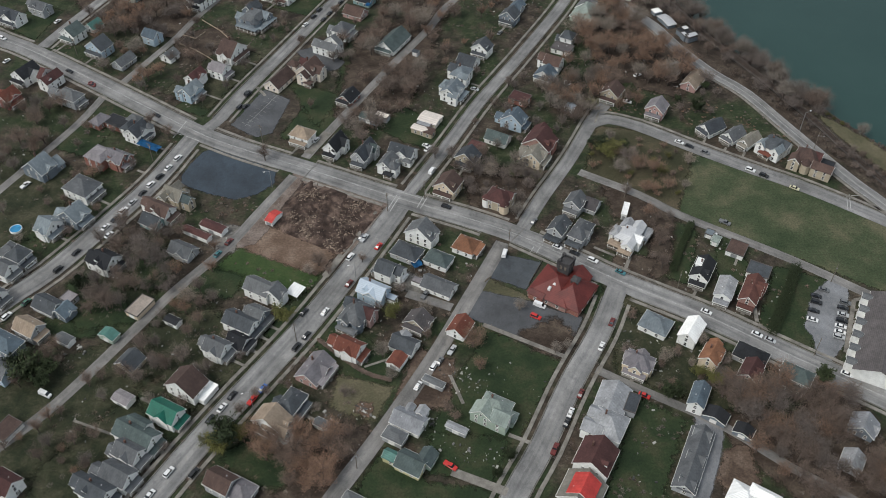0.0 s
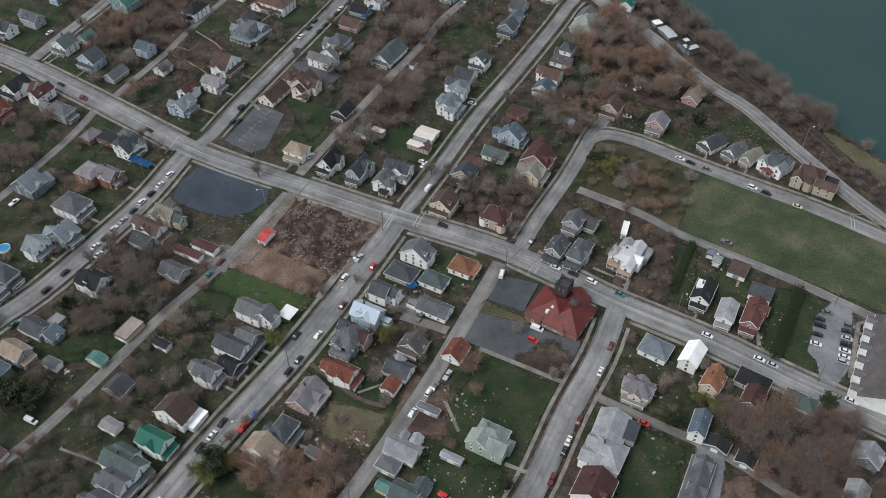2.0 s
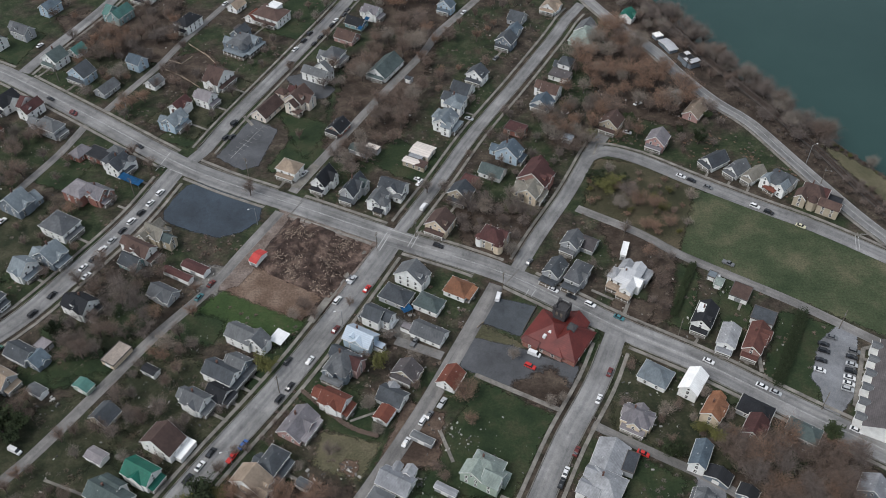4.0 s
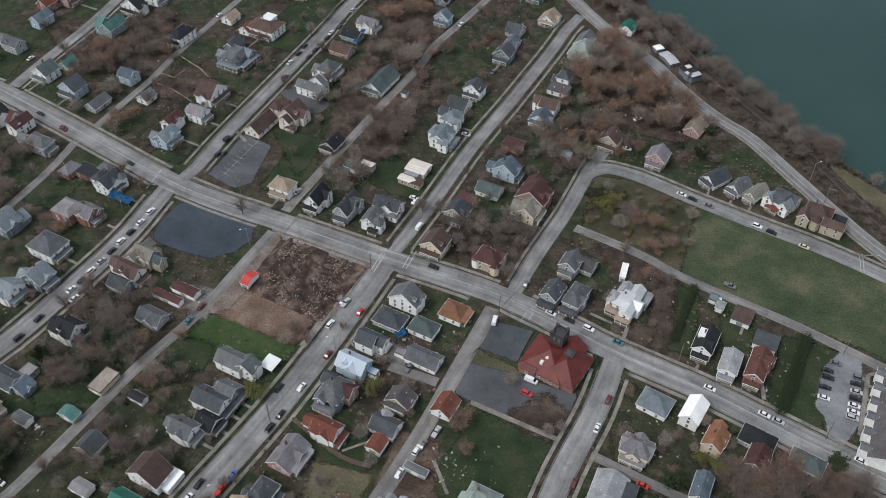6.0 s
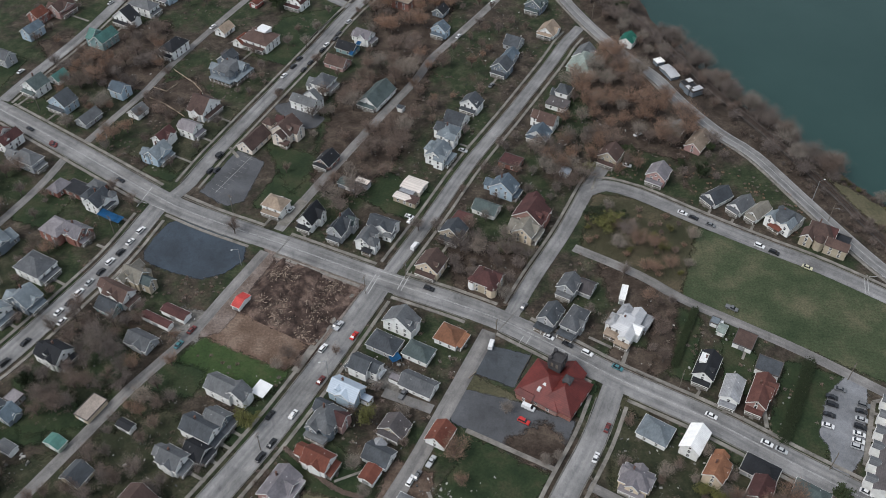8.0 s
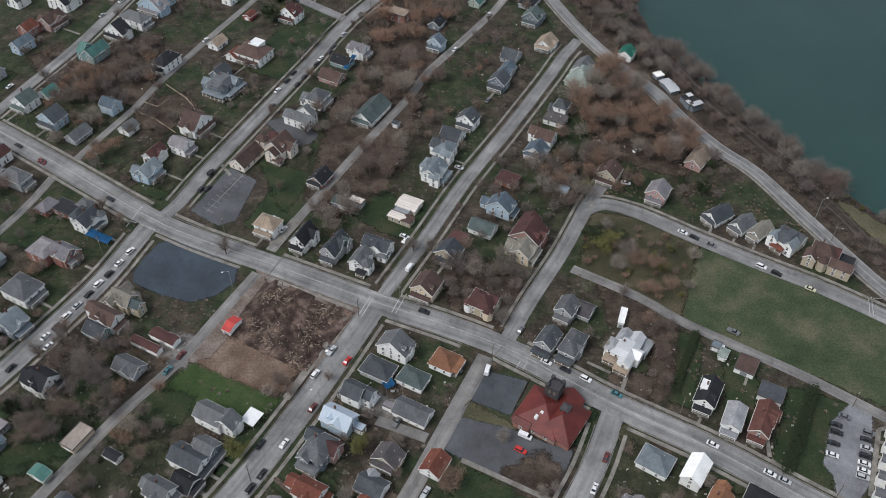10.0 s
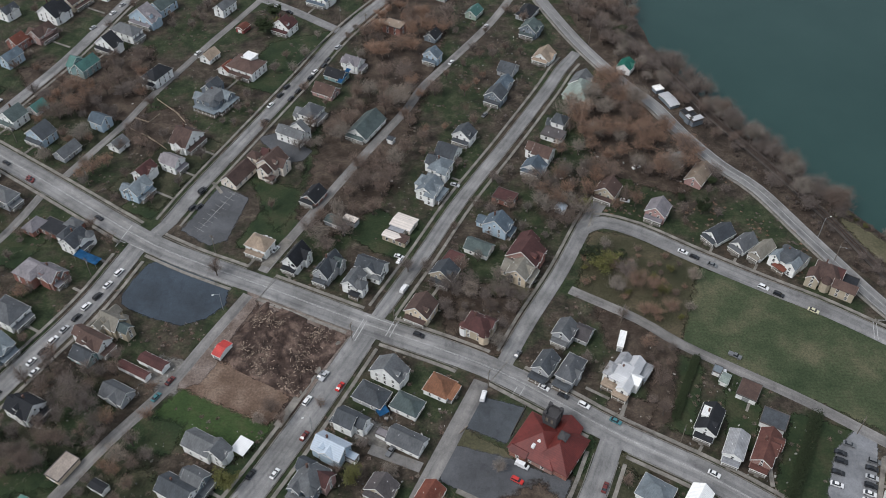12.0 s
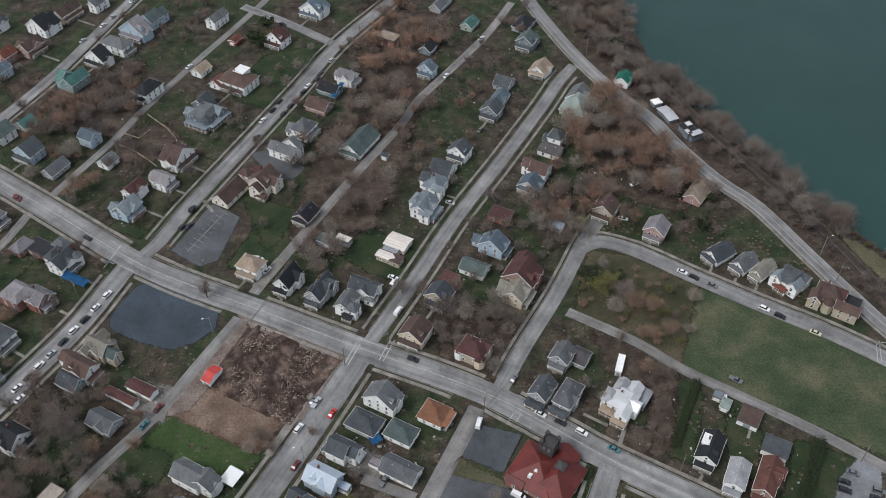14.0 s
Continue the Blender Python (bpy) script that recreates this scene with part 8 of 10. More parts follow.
tree(65.3, 366.6, 9.0, 12.2, 'pale', 0, 306)
tree(72.0, 364.3, 8.0, 11.1, 'bud', 0, 246)
tree(60.4, 373.7, 8.0, 9.0, 'grey', 0, 159)
tree(78.6, 339.8, 7.0, 8.5, 'pale', 2, 69)
tree(80.8, 317.2, 8.0, 12.3, 'pale', 0, 38)
tree(85.8, 325.2, 8.0, 13.5, 'grey', 3, 279)
tree(96.2, 317.2, 8.0, 11.3, 'rust', 2, 22)
tree(100.5, 305.6, 7.0, 10.0, 'rust', 1, 174)
tree(93.9, 303.6, 7.0, 9.0, 'rust', 2, 43)
tree(108.1, 305.6, 6.0, 6.0, 'pale', 3, 39)
tree(79.8, 329.3, 7.0, 10.5, 'rust', 3, 15)
tree(-176.2, 452.7, 10.0, 16.9, 'rust', 3, 293)
tree(-189.5, 445.7, 8.0, 12.3, 'grey', 0, 319)
tree(-164.3, 445.7, 8.0, 11.2, 'brown', 3, 194)
tree(-156.9, 459.9, 9.0, 14.8, 'brown', 0, 311)
tree(-150.4, 479.9, 9.0, 15.3, 'brown', 0, 41)
tree(-147.4, 450.3, 9.0, 14.6, 'grey', 0, 327)
tree(-85.9, 523.7, 9.0, 11.3, 'green', 0, 131)
tree(-90.0, 509.4, 9.0, 16.0, 'green', 2, 169)
tree(-81.2, 512.2, 8.0, 8.6, 'bud', 3, 355)
tree(-25.7, 485.0, 10.0, 15.4, 'rust', 3, 225)
tree(-12.6, 490.2, 11.0, 17.9, 'rust', 3, 277)
tree(-7.3, 512.1, 10.0, 13.5, 'brown', 0, 265)
tree(-20.2, 464.7, 10.0, 13.8, 'brown', 0, 158)
tree(-20.7, 535.5, 10.0, 16.5, 'brown', 0, 246)
tree(-33.4, 447.9, 9.0, 11.2, 'brown', 0, 117)
tree(106.9, 503.6, 10.0, 10.9, 'green', 0, 254, z=-1.0)
tree(-10.8, 443.3, 11.0, 15.5, 'pale', 3, 130)
tree(5.8, 450.2, 10.0, 14.6, 'brown', 0, 188)
tree(12.7, 512.1, 10.0, 16.0, 'brown', 2, 73)
wood('thicket of rusty bare trees in a back lot', [(-67.3, 175.7), (-44.3, 180.4), (-29.8, 177.4), (-23.6, 172.2), (-34.1, 154), (-50.7, 151.9), (-53.2, 164.6), (-66, 166.7)], 20, ['rust', 'brown', 'rust'], 3.6, 7.5, 1, 3.7, 0.92)
wood('brown bare wood behind the houses', [(99.3, 203.5), (122.4, 196), (144.7, 208.9), (148.3, 193.6), (137, 170), (148.3, 163.4), (144.8, 148.8), (121.8, 150.7), (101.7, 176.7)], 51, ['brown', 'brown', 'rust', 'grey'], 3.8, 7.8, 2, 3.9, 0.92)
wood('bare trees crowding the river bank', [(137.8, 495.6), (159.3, 433.8), (181.2, 381), (192, 372), (184, 360), (177, 374), (165, 398), (147, 432), (134, 460), (126, 486)], 56, ['grey', 'grey', 'brown', 'pale'], 3.8, 8.1, 3, 3.9, 0.92)
wood('rusty bare wood above the river road', [(72.5, 447.9), (99, 469.4), (113.7, 439.3), (121.8, 414.3), (132.6, 390), (114.7, 382), (100.1, 389.8), (77, 390.7), (63.4, 400.8)], 51, ['rust', 'rust', 'pale', 'brown'], 4.6, 8.7, 4, 4.1, 0.92)
tree(91.6, 369.8, 9.7, 9.7, 'brown', 1, 109)
tree(68.2, 377.7, 8.1, 8.3, 'brown', 2, 20)
tree(65.0, 385.7, 11.8, 10.9, 'grey', 0, 142)
tree(79.5, 380.0, 12.8, 10.2, 'rust', 1, 102)
tree(83.4, 383.1, 8.7, 9.1, 'grey', 2, 177)
tree(75.4, 389.0, 11.4, 9.0, 'grey', 3, 358)
tree(79.3, 387.9, 9.6, 8.5, 'rust', 2, 237)
tree(68.5, 362.3, 10.4, 8.2, 'brown', 2, 8)
tree(51.8, 384.8, 8.7, 7.3, 'grey', 2, 351)
tree(86.8, 364.0, 8.4, 7.6, 'rust', 3, 252)
tree(62.3, 380.5, 13.2, 10.8, 'rust', 1, 155)
tree(74.7, 377.4, 8.7, 7.8, 'rust', 0, 309)
tree(58.9, 378.4, 10.6, 10.6, 'grey', 0, 68)
tree(54.6, 371.7, 10.9, 8.7, 'rust', 1, 102)
tree(73.8, 383.2, 10.5, 9.0, 'grey', 0, 246)
tree(59.0, 365.9, 13.1, 10.4, 'rust', 0, 296)
tree(65.6, 374.1, 9.8, 9.1, 'rust', 2, 6)
tree(55.9, 382.7, 9.5, 7.6, 'grey', 2, 275)
tree(75.1, 371.7, 12.6, 11.0, 'rust', 0, 202)
tree(95.4, 367.2, 11.3, 9.1, 'rust', 3, 73)
tree(94.7, 300.3, 4.5, 5.1, 'rust', 0, 182, name='shrub', label='bare straggly shrub in rough grass')
tree(87.4, 329.0, 3.8, 4.5, 'bud', 2, 271, name='shrub', label='bare straggly shrub in rough grass')
tree(104.2, 301.4, 3.2, 4.0, 'bud', 0, 257, name='shrub', label='bare straggly shrub in rough grass')
tree(95.6, 312.9, 3.7, 3.9, 'rust', 2, 122, name='shrub', label='bare straggly shrub in rough grass')
tree(72.1, 322.4, 2.6, 3.2, 'rust', 1, 323, name='shrub', label='bare straggly shrub in rough grass')
tree(83.4, 311.9, 3.7, 4.7, 'rust', 0, 229, name='shrub', label='bare straggly shrub in rough grass')
tree(103.9, 326.7, 4.6, 5.6, 'bud', 2, 199, name='shrub', label='bare straggly shrub in rough grass')
tree(103.9, 313.4, 5.4, 5.2, 'brown', 2, 280, name='shrub', label='bare straggly shrub in rough grass')
tree(75.8, 328.2, 4.4, 5.0, 'brown', 0, 278, name='shrub', label='bare straggly shrub in rough grass')
tree(80.9, 334.5, 2.7, 3.3, 'rust', 2, 253, name='shrub', label='bare straggly shrub in rough grass')
tree(100.1, 330.3, 3.2, 4.0, 'brown', 2, 187, name='shrub', label='bare straggly shrub in rough grass')
tree(108.1, 330.0, 3.6, 3.9, 'brown', 3, 162, name='shrub', label='bare straggly shrub in rough grass')
tree(100.3, 321.1, 3.2, 3.3, 'rust', 2, 346, name='shrub', label='bare straggly shrub in rough grass')
tree(85.3, 314.4, 3.4, 3.7, 'bud', 1, 302, name='shrub', label='bare straggly shrub in rough grass')
tree(90.7, 322.5, 5.1, 4.9, 'bud', 0, 297, name='shrub', label='bare straggly shrub in rough grass')
tree(92.1, 335.2, 2.6, 3.3, 'rust', 2, 43, name='shrub', label='bare straggly shrub in rough grass')
tree(68.7, 328.2, 3.3, 3.3, 'bud', 1, 112, name='shrub', label='bare straggly shrub in rough grass')
tree(69.6, 333.6, 5.5, 6.4, 'rust', 3, 45, name='shrub', label='bare straggly shrub in rough grass')
tree(96.3, 321.5, 5.3, 5.4, 'bud', 3, 74, name='shrub', label='bare straggly shrub in rough grass')
tree(96.1, 329.8, 3.6, 4.1, 'brown', 2, 30, name='shrub', label='bare straggly shrub in rough grass')
tree(88.7, 332.2, 3.3, 4.0, 'rust', 0, 234, name='shrub', label='bare straggly shrub in rough grass')
tree(68.3, 319.3, 4.9, 5.7, 'rust', 1, 183, name='shrub', label='bare straggly shrub in rough grass')
tree(99.8, 325.2, 3.1, 3.8, 'brown', 3, 88, name='shrub', label='bare straggly shrub in rough grass')
tree(92.3, 338.6, 4.1, 4.6, 'brown', 0, 247, name='shrub', label='bare straggly shrub in rough grass')
tree(103.3, 334.5, 4.4, 5.7, 'rust', 0, 241, name='shrub', label='bare straggly shrub in rough grass')
tree(108.2, 317.7, 3.4, 3.8, 'rust', 3, 80, name='shrub', label='bare straggly shrub in rough grass')
tree(95.2, 278.6, 4.6, 4.1, 'brown', 0, 104)
tree(90.1, 276.1, 6.0, 5.7, 'brown', 0, 341)
tree(89.0, 281.1, 4.8, 5.1, 'brown', 1, 148)
tree(86.6, 261.7, 4.8, 4.9, 'grey', 2, 288)
tree(92.8, 285.0, 5.4, 5.1, 'brown', 1, 318)
tree(97.9, 286.0, 5.1, 5.5, 'grey', 1, 175)
tree(19.5, 299.8, 7.2, 7.2, 'grey', 2, 52)
tree(36.9, 319.0, 7.6, 7.2, 'pale', 1, 293)
tree(27.4, 311.2, 8.3, 8.3, 'grey', 1, 42)
tree(13.0, 301.3, 7.0, 6.7, 'grey', 2, 136)
tree(29.1, 304.8, 7.5, 6.1, 'grey', 1, 62)
tree(33.8, 296.6, 8.5, 8.0, 'grey', 1, 305)
tree(33.3, 312.1, 7.4, 6.5, 'grey', 1, 102)
tree(37.6, 311.4, 8.7, 8.2, 'grey', 0, 240)
tree(20.9, 318.7, 9.7, 8.7, 'grey', 2, 248)
tree(42.2, 310.1, 8.1, 8.3, 'grey', 2, 268)
tree(27.6, 298.9, 6.3, 5.1, 'grey', 3, 192)
tree(19.4, 306.1, 5.2, 5.3, 'grey', 1, 257)
tree(32.8, 320.5, 10.8, 8.5, 'pale', 2, 279)
tree(16.2, 312.5, 9.0, 7.3, 'grey', 1, 63)
tree(-129.3, 258.9, 8.6, 7.4, 'grey', 0, 156)
tree(-135.6, 280.3, 10.4, 10.4, 'brown', 3, 8)
tree(-143.3, 269.6, 9.9, 8.1, 'brown', 1, 171)
tree(-138.5, 246.7, 9.6, 9.6, 'grey', 1, 256)
tree(-120.6, 273.1, 9.6, 8.3, 'grey', 1, 154)
tree(-138.4, 237.2, 10.3, 9.5, 'grey', 3, 270)
tree(-125.8, 253.1, 9.0, 9.1, 'grey', 1, 91)
tree(-128.9, 270.9, 10.4, 8.3, 'brown', 0, 92)
tree(-135.8, 275.1, 11.8, 9.3, 'grey', 1, 57)
tree(-115.7, 273.1, 8.5, 7.7, 'grey', 3, 133)
tree(-118.6, 261.2, 10.2, 10.3, 'grey', 0, 311)
tree(-134.8, 263.9, 9.1, 8.9, 'brown', 0, 332)
tree(-130.9, 249.9, 9.6, 7.7, 'grey', 1, 250)
tree(-126.3, 235.0, 9.8, 9.0, 'grey', 0, 348)
tree(-117.8, 242.5, 8.7, 7.8, 'grey', 3, 236)
tree(-111.7, 280.4, 9.2, 7.5, 'grey', 3, 193)
tree(-133.5, 240.0, 8.9, 9.0, 'grey', 3, 109)
tree(-122.4, 258.3, 10.8, 9.8, 'grey', 2, 52)
tree(-118.1, 266.3, 7.4, 7.4, 'brown', 3, 207)
tree(-136.0, 268.3, 9.5, 7.7, 'grey', 3, 85)
tree(-110.8, 273.8, 8.9, 8.7, 'brown', 0, 200)
tree(-146.2, 247.6, 8.6, 8.3, 'grey', 3, 196)
tree(-111.9, 250.8, 9.9, 10.4, 'grey', 2, 158)
tree(-114.9, 246.0, 8.9, 8.5, 'brown', 1, 330)
tree(-109.6, 223.9, 6.3, 5.7, 'grey', 0, 35)
tree(-105.0, 234.0, 6.8, 6.4, 'rust', 3, 129)
tree(-107.2, 251.9, 10.1, 8.4, 'rust', 3, 328)
tree(-96.8, 243.1, 10.0, 8.3, 'grey', 1, 192)
tree(-112.6, 213.0, 11.0, 9.0, 'grey', 2, 182)
tree(-95.2, 266.2, 7.6, 6.6, 'rust', 2, 75)
tree(-108.9, 228.7, 6.0, 6.3, 'grey', 2, 282)
tree(-107.9, 208.0, 6.3, 5.7, 'grey', 3, 247)
tree(-90.2, 237.7, 7.9, 7.7, 'grey', 2, 32)
tree(-94.0, 254.0, 8.5, 7.9, 'rust', 0, 246)
tree(-94.0, 226.4, 7.9, 7.6, 'brown', 0, 334)
tree(-107.5, 214.7, 8.1, 6.4, 'grey', 3, 329)
tree(-144.8, 196.1, 8.4, 7.9, 'green', 0, 62)
tree(-140.9, 205.2, 7.1, 6.7, 'brown', 3, 307)
tree(-124.3, 199.6, 7.0, 6.8, 'brown', 0, 166)
tree(-145.9, 208.1, 9.6, 9.0, 'brown', 3, 56)
tree(-128.3, 196.6, 8.7, 7.1, 'brown', 3, 143)
tree(-153.3, 196.1, 9.8, 8.0, 'brown', 3, 28)
tree(-144.8, 213.2, 8.1, 8.3, 'brown', 3, 15)
tree(-120.2, 174.9, 7.3, 7.6, 'brown', 2, 100)
tree(-137.9, 181.6, 8.4, 6.9, 'rust', 1, 355)
tree(-145.7, 173.7, 4.7, 4.5, 'rust', 2, 312)
tree(-128.7, 164.5, 4.2, 4.4, 'brown', 2, 158)
tree(-123.2, 160.8, 4.8, 4.7, 'rust', 3, 142)
tree(-135.0, 171.2, 8.2, 7.8, 'grey', 1, 252)
tree(-119.3, 163.8, 8.7, 7.5, 'grey', 1, 244)
tree(-129.5, 169.2, 5.0, 4.6, 'rust', 3, 337)
tree(-126.0, 176.7, 5.7, 5.3, 'brown', 2, 198)
tree(-136.3, 165.6, 8.9, 7.4, 'brown', 0, 232)
tree(-140.3, 176.7, 8.3, 6.6, 'brown', 3, 221)
tree(-149.7, 169.7, 6.7, 5.8, 'brown', 1, 254)
tree(-171.2, 414.0, 8.9, 7.6, 'brown', 0, 85)
tree(-144.9, 462.3, 10.9, 8.7, 'rust', 0, 221)
tree(-166.0, 440.3, 9.5, 7.8, 'brown', 1, 73)
tree(-168.9, 443.7, 11.8, 9.5, 'rust', 0, 117)
tree(-184.8, 456.7, 10.5, 8.9, 'brown', 2, 271)
tree(-155.5, 430.6, 9.9, 8.0, 'grey', 0, 199)
tree(-168.2, 410.0, 6.8, 7.0, 'rust', 2, 250)
tree(-177.6, 442.9, 6.6, 6.9, 'rust', 3, 183)
tree(-187.1, 424.7, 8.0, 8.1, 'rust', 2, 204)
tree(-142.8, 447.7, 8.4, 8.9, 'rust', 3, 117)
tree(-161.7, 438.3, 9.5, 8.9, 'grey', 0, 3)
tree(-151.1, 427.6, 8.8, 7.0, 'grey', 2, 154)
tree(-181.3, 453.2, 6.2, 6.2, 'brown', 2, 27)
tree(-158.4, 411.1, 7.7, 7.6, 'rust', 2, 16)
tree(-203.7, 358.6, 10.5, 9.2, 'brown', 3, 24)
tree(-200.3, 311.6, 6.9, 6.6, 'grey', 0, 315)
tree(-212.4, 359.5, 9.7, 8.7, 'brown', 0, 203)
tree(-193.1, 365.1, 7.3, 6.8, 'grey', 1, 63)
tree(-199.7, 363.5, 9.7, 9.7, 'grey', 3, 252)
tree(-198.5, 357.3, 8.8, 8.0, 'grey', 1, 299)
tree(-181.6, 347.9, 9.0, 7.5, 'grey', 3, 231)
tree(-192.5, 360.0, 8.4, 7.4, 'brown', 3, 167)
tree(-189.9, 328.7, 7.3, 7.6, 'brown', 2, 193)
tree(-194.3, 331.0, 6.4, 6.5, 'grey', 0, 347)
tree(-192.7, 341.5, 7.2, 7.3, 'brown', 2, 50)
tree(-201.4, 327.0, 7.7, 6.4, 'brown', 2, 56)
wood('bare trees along the back alley', [(-57.1, 432.8), (-14.4, 456.5), (4.6, 433.1), (-23.1, 352.4), (-58.9, 326.6), (-40.7, 370.7)], 25, ['brown', 'brown', 'grey', 'pale'], 3.6, 7.5, 6, 4.3, 0.92)
tree(4.8, 399.3, 6.1, 5.5, 'grey', 0, 145)
tree(30.5, 463.7, 6.0, 5.6, 'rust', 1, 312)
tree(-1.9, 445.7, 8.8, 7.8, 'rust', 2, 156)
tree(1.7, 417.9, 7.6, 6.5, 'rust', 2, 289)
tree(27.0, 458.3, 5.9, 5.3, 'rust', 0, 154)
tree(-8.8, 429.0, 10.4, 8.9, 'rust', 0, 223)
tree(16.8, 392.9, 7.5, 7.1, 'grey', 1, 52)
tree(11.1, 421.0, 5.8, 5.3, 'rust', 0, 69)
tree(1.0, 401.1, 6.2, 5.6, 'brown', 3, 10)
tree(21.0, 449.9, 10.1, 9.0, 'rust', 2, 86)
tree(-5.9, 424.1, 8.4, 8.8, 'brown', 2, 154)
tree(25.1, 424.2, 8.7, 7.3, 'brown', 0, 190)
tree(-6.8, 449.8, 10.8, 8.9, 'grey', 2, 171)
tree(1.0, 412.3, 8.7, 8.6, 'brown', 2, 269)
tree(-88.8, 446.5, 7.3, 6.8, 'grey', 1, 108)
tree(-91.2, 435.6, 6.6, 6.4, 'grey', 2, 304)
tree(-91.7, 424.4, 5.9, 5.0, 'grey', 1, 276)
tree(-85.1, 433.2, 4.6, 4.1, 'grey', 2, 342)
tree(-135.4, 415.2, 6.8, 6.2, 'brown', 0, 255)
tree(-126.8, 399.5, 4.9, 5.0, 'brown', 1, 163)
tree(-141.7, 418.8, 7.8, 6.6, 'grey', 2, 190)
tree(-114.0, 401.1, 4.9, 4.3, 'brown', 0, 158)
tree(-119.1, 408.6, 6.4, 5.8, 'grey', 1, 23)
tree(-138.2, 423.9, 6.3, 5.5, 'grey', 0, 93)
tree(57.1, 350.6, 8.0, 7.0, 'grey', 3, 260)
tree(33.6, 356.2, 7.2, 6.2, 'brown', 2, 327)
tree(40.4, 388.7, 6.9, 6.5, 'grey', 3, 205)
tree(39.8, 363.8, 8.1, 7.9, 'brown', 0, 43)
tree(33.1, 366.2, 5.5, 5.4, 'brown', 2, 90)
tree(31.4, 361.1, 7.5, 7.3, 'grey', 0, 223)
tree(36.2, 338.4, 5.0, 5.1, 'grey', 1, 334)
tree(32.9, 383.1, 8.4, 7.6, 'grey', 3, 120)
tree(116.3, 369.3, 5.8, 5.4, 'green', 2, 300)
tree(130.6, 360.2, 6.0, 6.3, 'grey', 1, 282)
tree(115.1, 355.2, 5.3, 4.2, 'brown', 1, 129)
tree(116.1, 363.2, 6.6, 6.1, 'grey', 3, 255)
tree(132.1, 381.2, 6.0, 5.2, 'green', 2, 23)
tree(116.6, 374.4, 5.3, 4.7, 'brown', 0, 196)
tree(129.3, 375.3, 6.2, 4.9, 'grey', 2, 155)
tree(136.8, 374.9, 7.6, 6.2, 'grey', 2, 17)
tree(187.9, 318.8, 5.3, 4.9, 'grey', 1, 319)
tree(190.3, 330.7, 5.9, 5.4, 'grey', 0, 116)
tree(184.2, 333.3, 6.8, 5.9, 'grey', 3, 108)
tree(192.8, 313.2, 6.2, 5.5, 'grey', 3, 8)
tree(197.3, 318.0, 4.7, 4.9, 'grey', 1, 203)
tree(195.0, 321.6, 4.8, 5.0, 'brown', 3, 34)
tree(194.0, 326.7, 6.4, 5.1, 'brown', 2, 260)
tree(188.1, 325.5, 6.7, 6.0, 'grey', 2, 221)
tree(199.5, 314.1, 4.2, 4.4, 'brown', 0, 97)
tree(184.0, 326.7, 5.0, 4.7, 'brown', 2, 153)
wood('brown bare trees on the hill lots', [(-35.5, 562.9), (17.6, 562.9), (11.2, 497.8), (0.1, 447.7), (-30, 476.9)], 32, ['rust', 'rust', 'brown', 'grey'], 3.6, 7.5, 7, 4.3, 0.92)
wood('bare trees on the upper river bank', [(61.6, 575.9), (122.4, 575.9), (117.6, 520), (125.2, 471.7), (96.2, 497.7), (77.9, 531.8)], 48, ['brown', 'grey', 'grey', 'pale'], 3.8, 7.8, 5, 3.9, 0.92)
wood('scrubby bare trees between the river road and the shore', [(94.1, 505.9), (116.6, 492.3), (134.1, 464.3), (143.8, 431.7), (150.6, 404.2), (142.8, 404.2), (130.9, 431.7), (117, 457), (98.2, 489.7)], 28, ['brown', 'grey', 'pale'], 2.4, 5.4, 8, 3.2, 0.92)
wood('bare garden trees among the houses', [(-205, 330), (-172, 370), (-122, 340), (-150, 285), (-185, 235)], 14, ['brown', 'grey', 'pale', 'brown'], 2.6, 4.4, 60, 9.0, 1.0)
wood('bare garden trees among the houses', [(-200, 430), (-165, 385), (-120, 352), (-100, 400), (-150, 480)], 22, ['brown', 'grey', 'pale', 'brown'], 2.6, 4.4, 61, 9.0, 1.0)
wood('bare garden trees behind the clubhouse', [(-110, 470), (-95, 400), (-70, 350), (-20, 470), (-40, 520)], 20, ['brown', 'grey', 'pale', 'brown'], 2.6, 4.4, 62, 9.0, 1.0)
wood('bare garden trees along the upper street', [(-15, 310), (32, 288), (68, 372), (75, 440)], 22, ['brown', 'grey', 'pale', 'brown'], 2.6, 4.4, 63, 9.0, 1.0)
wood('bare garden trees among the lower houses', [(-145, 170), (-100, 240), (-60, 220), (-105, 150)], 14, ['brown', 'grey', 'pale', 'brown'], 2.6, 4.4, 64, 9.0, 1.0)
wood('bare garden trees among the houses', [(-60, 225), (-10, 260), (0, 215), (-45, 165)], 8, ['brown', 'grey', 'pale', 'brown'], 2.6, 4.4, 65, 9.0, 1.0)
wood('bare garden trees by the main street', [(72, 236), (104, 214), (134, 196), (100, 186), (66, 204)], 9, ['brown', 'grey', 'pale', 'brown'], 2.6, 4.4, 66, 9.0, 1.0)
wood('bare trees in far yards', [(-235, 480), (-180, 440), (-110, 540), (-160, 570)], 16, ['brown', 'grey', 'pale', 'brown'], 2.6, 4.4, 67, 9.0, 1.0)
wood('low olive scrub along the shore', [(190, 376), (203, 354), (218, 334), (232, 312), (226, 300), (213, 323), (201, 343), (187, 362)], 80, ['bud', 'brown', 'grey', 'brown'], 0.9, 1.8, 9, 1.6, 0.9)
wood('brown scrub between the river road and the railway', [(148, 404), (158, 392), (172, 364), (180, 348), (190, 322), (205, 292), (200, 292), (186, 318), (174, 342), (160, 372), (147, 394)], 60, ['brown', 'grey', 'brown'], 0.9, 1.9, 10, 1.8, 0.9)
tree(26.4, 512.0, 5.6, 5.8, 'brown', 3, 346)
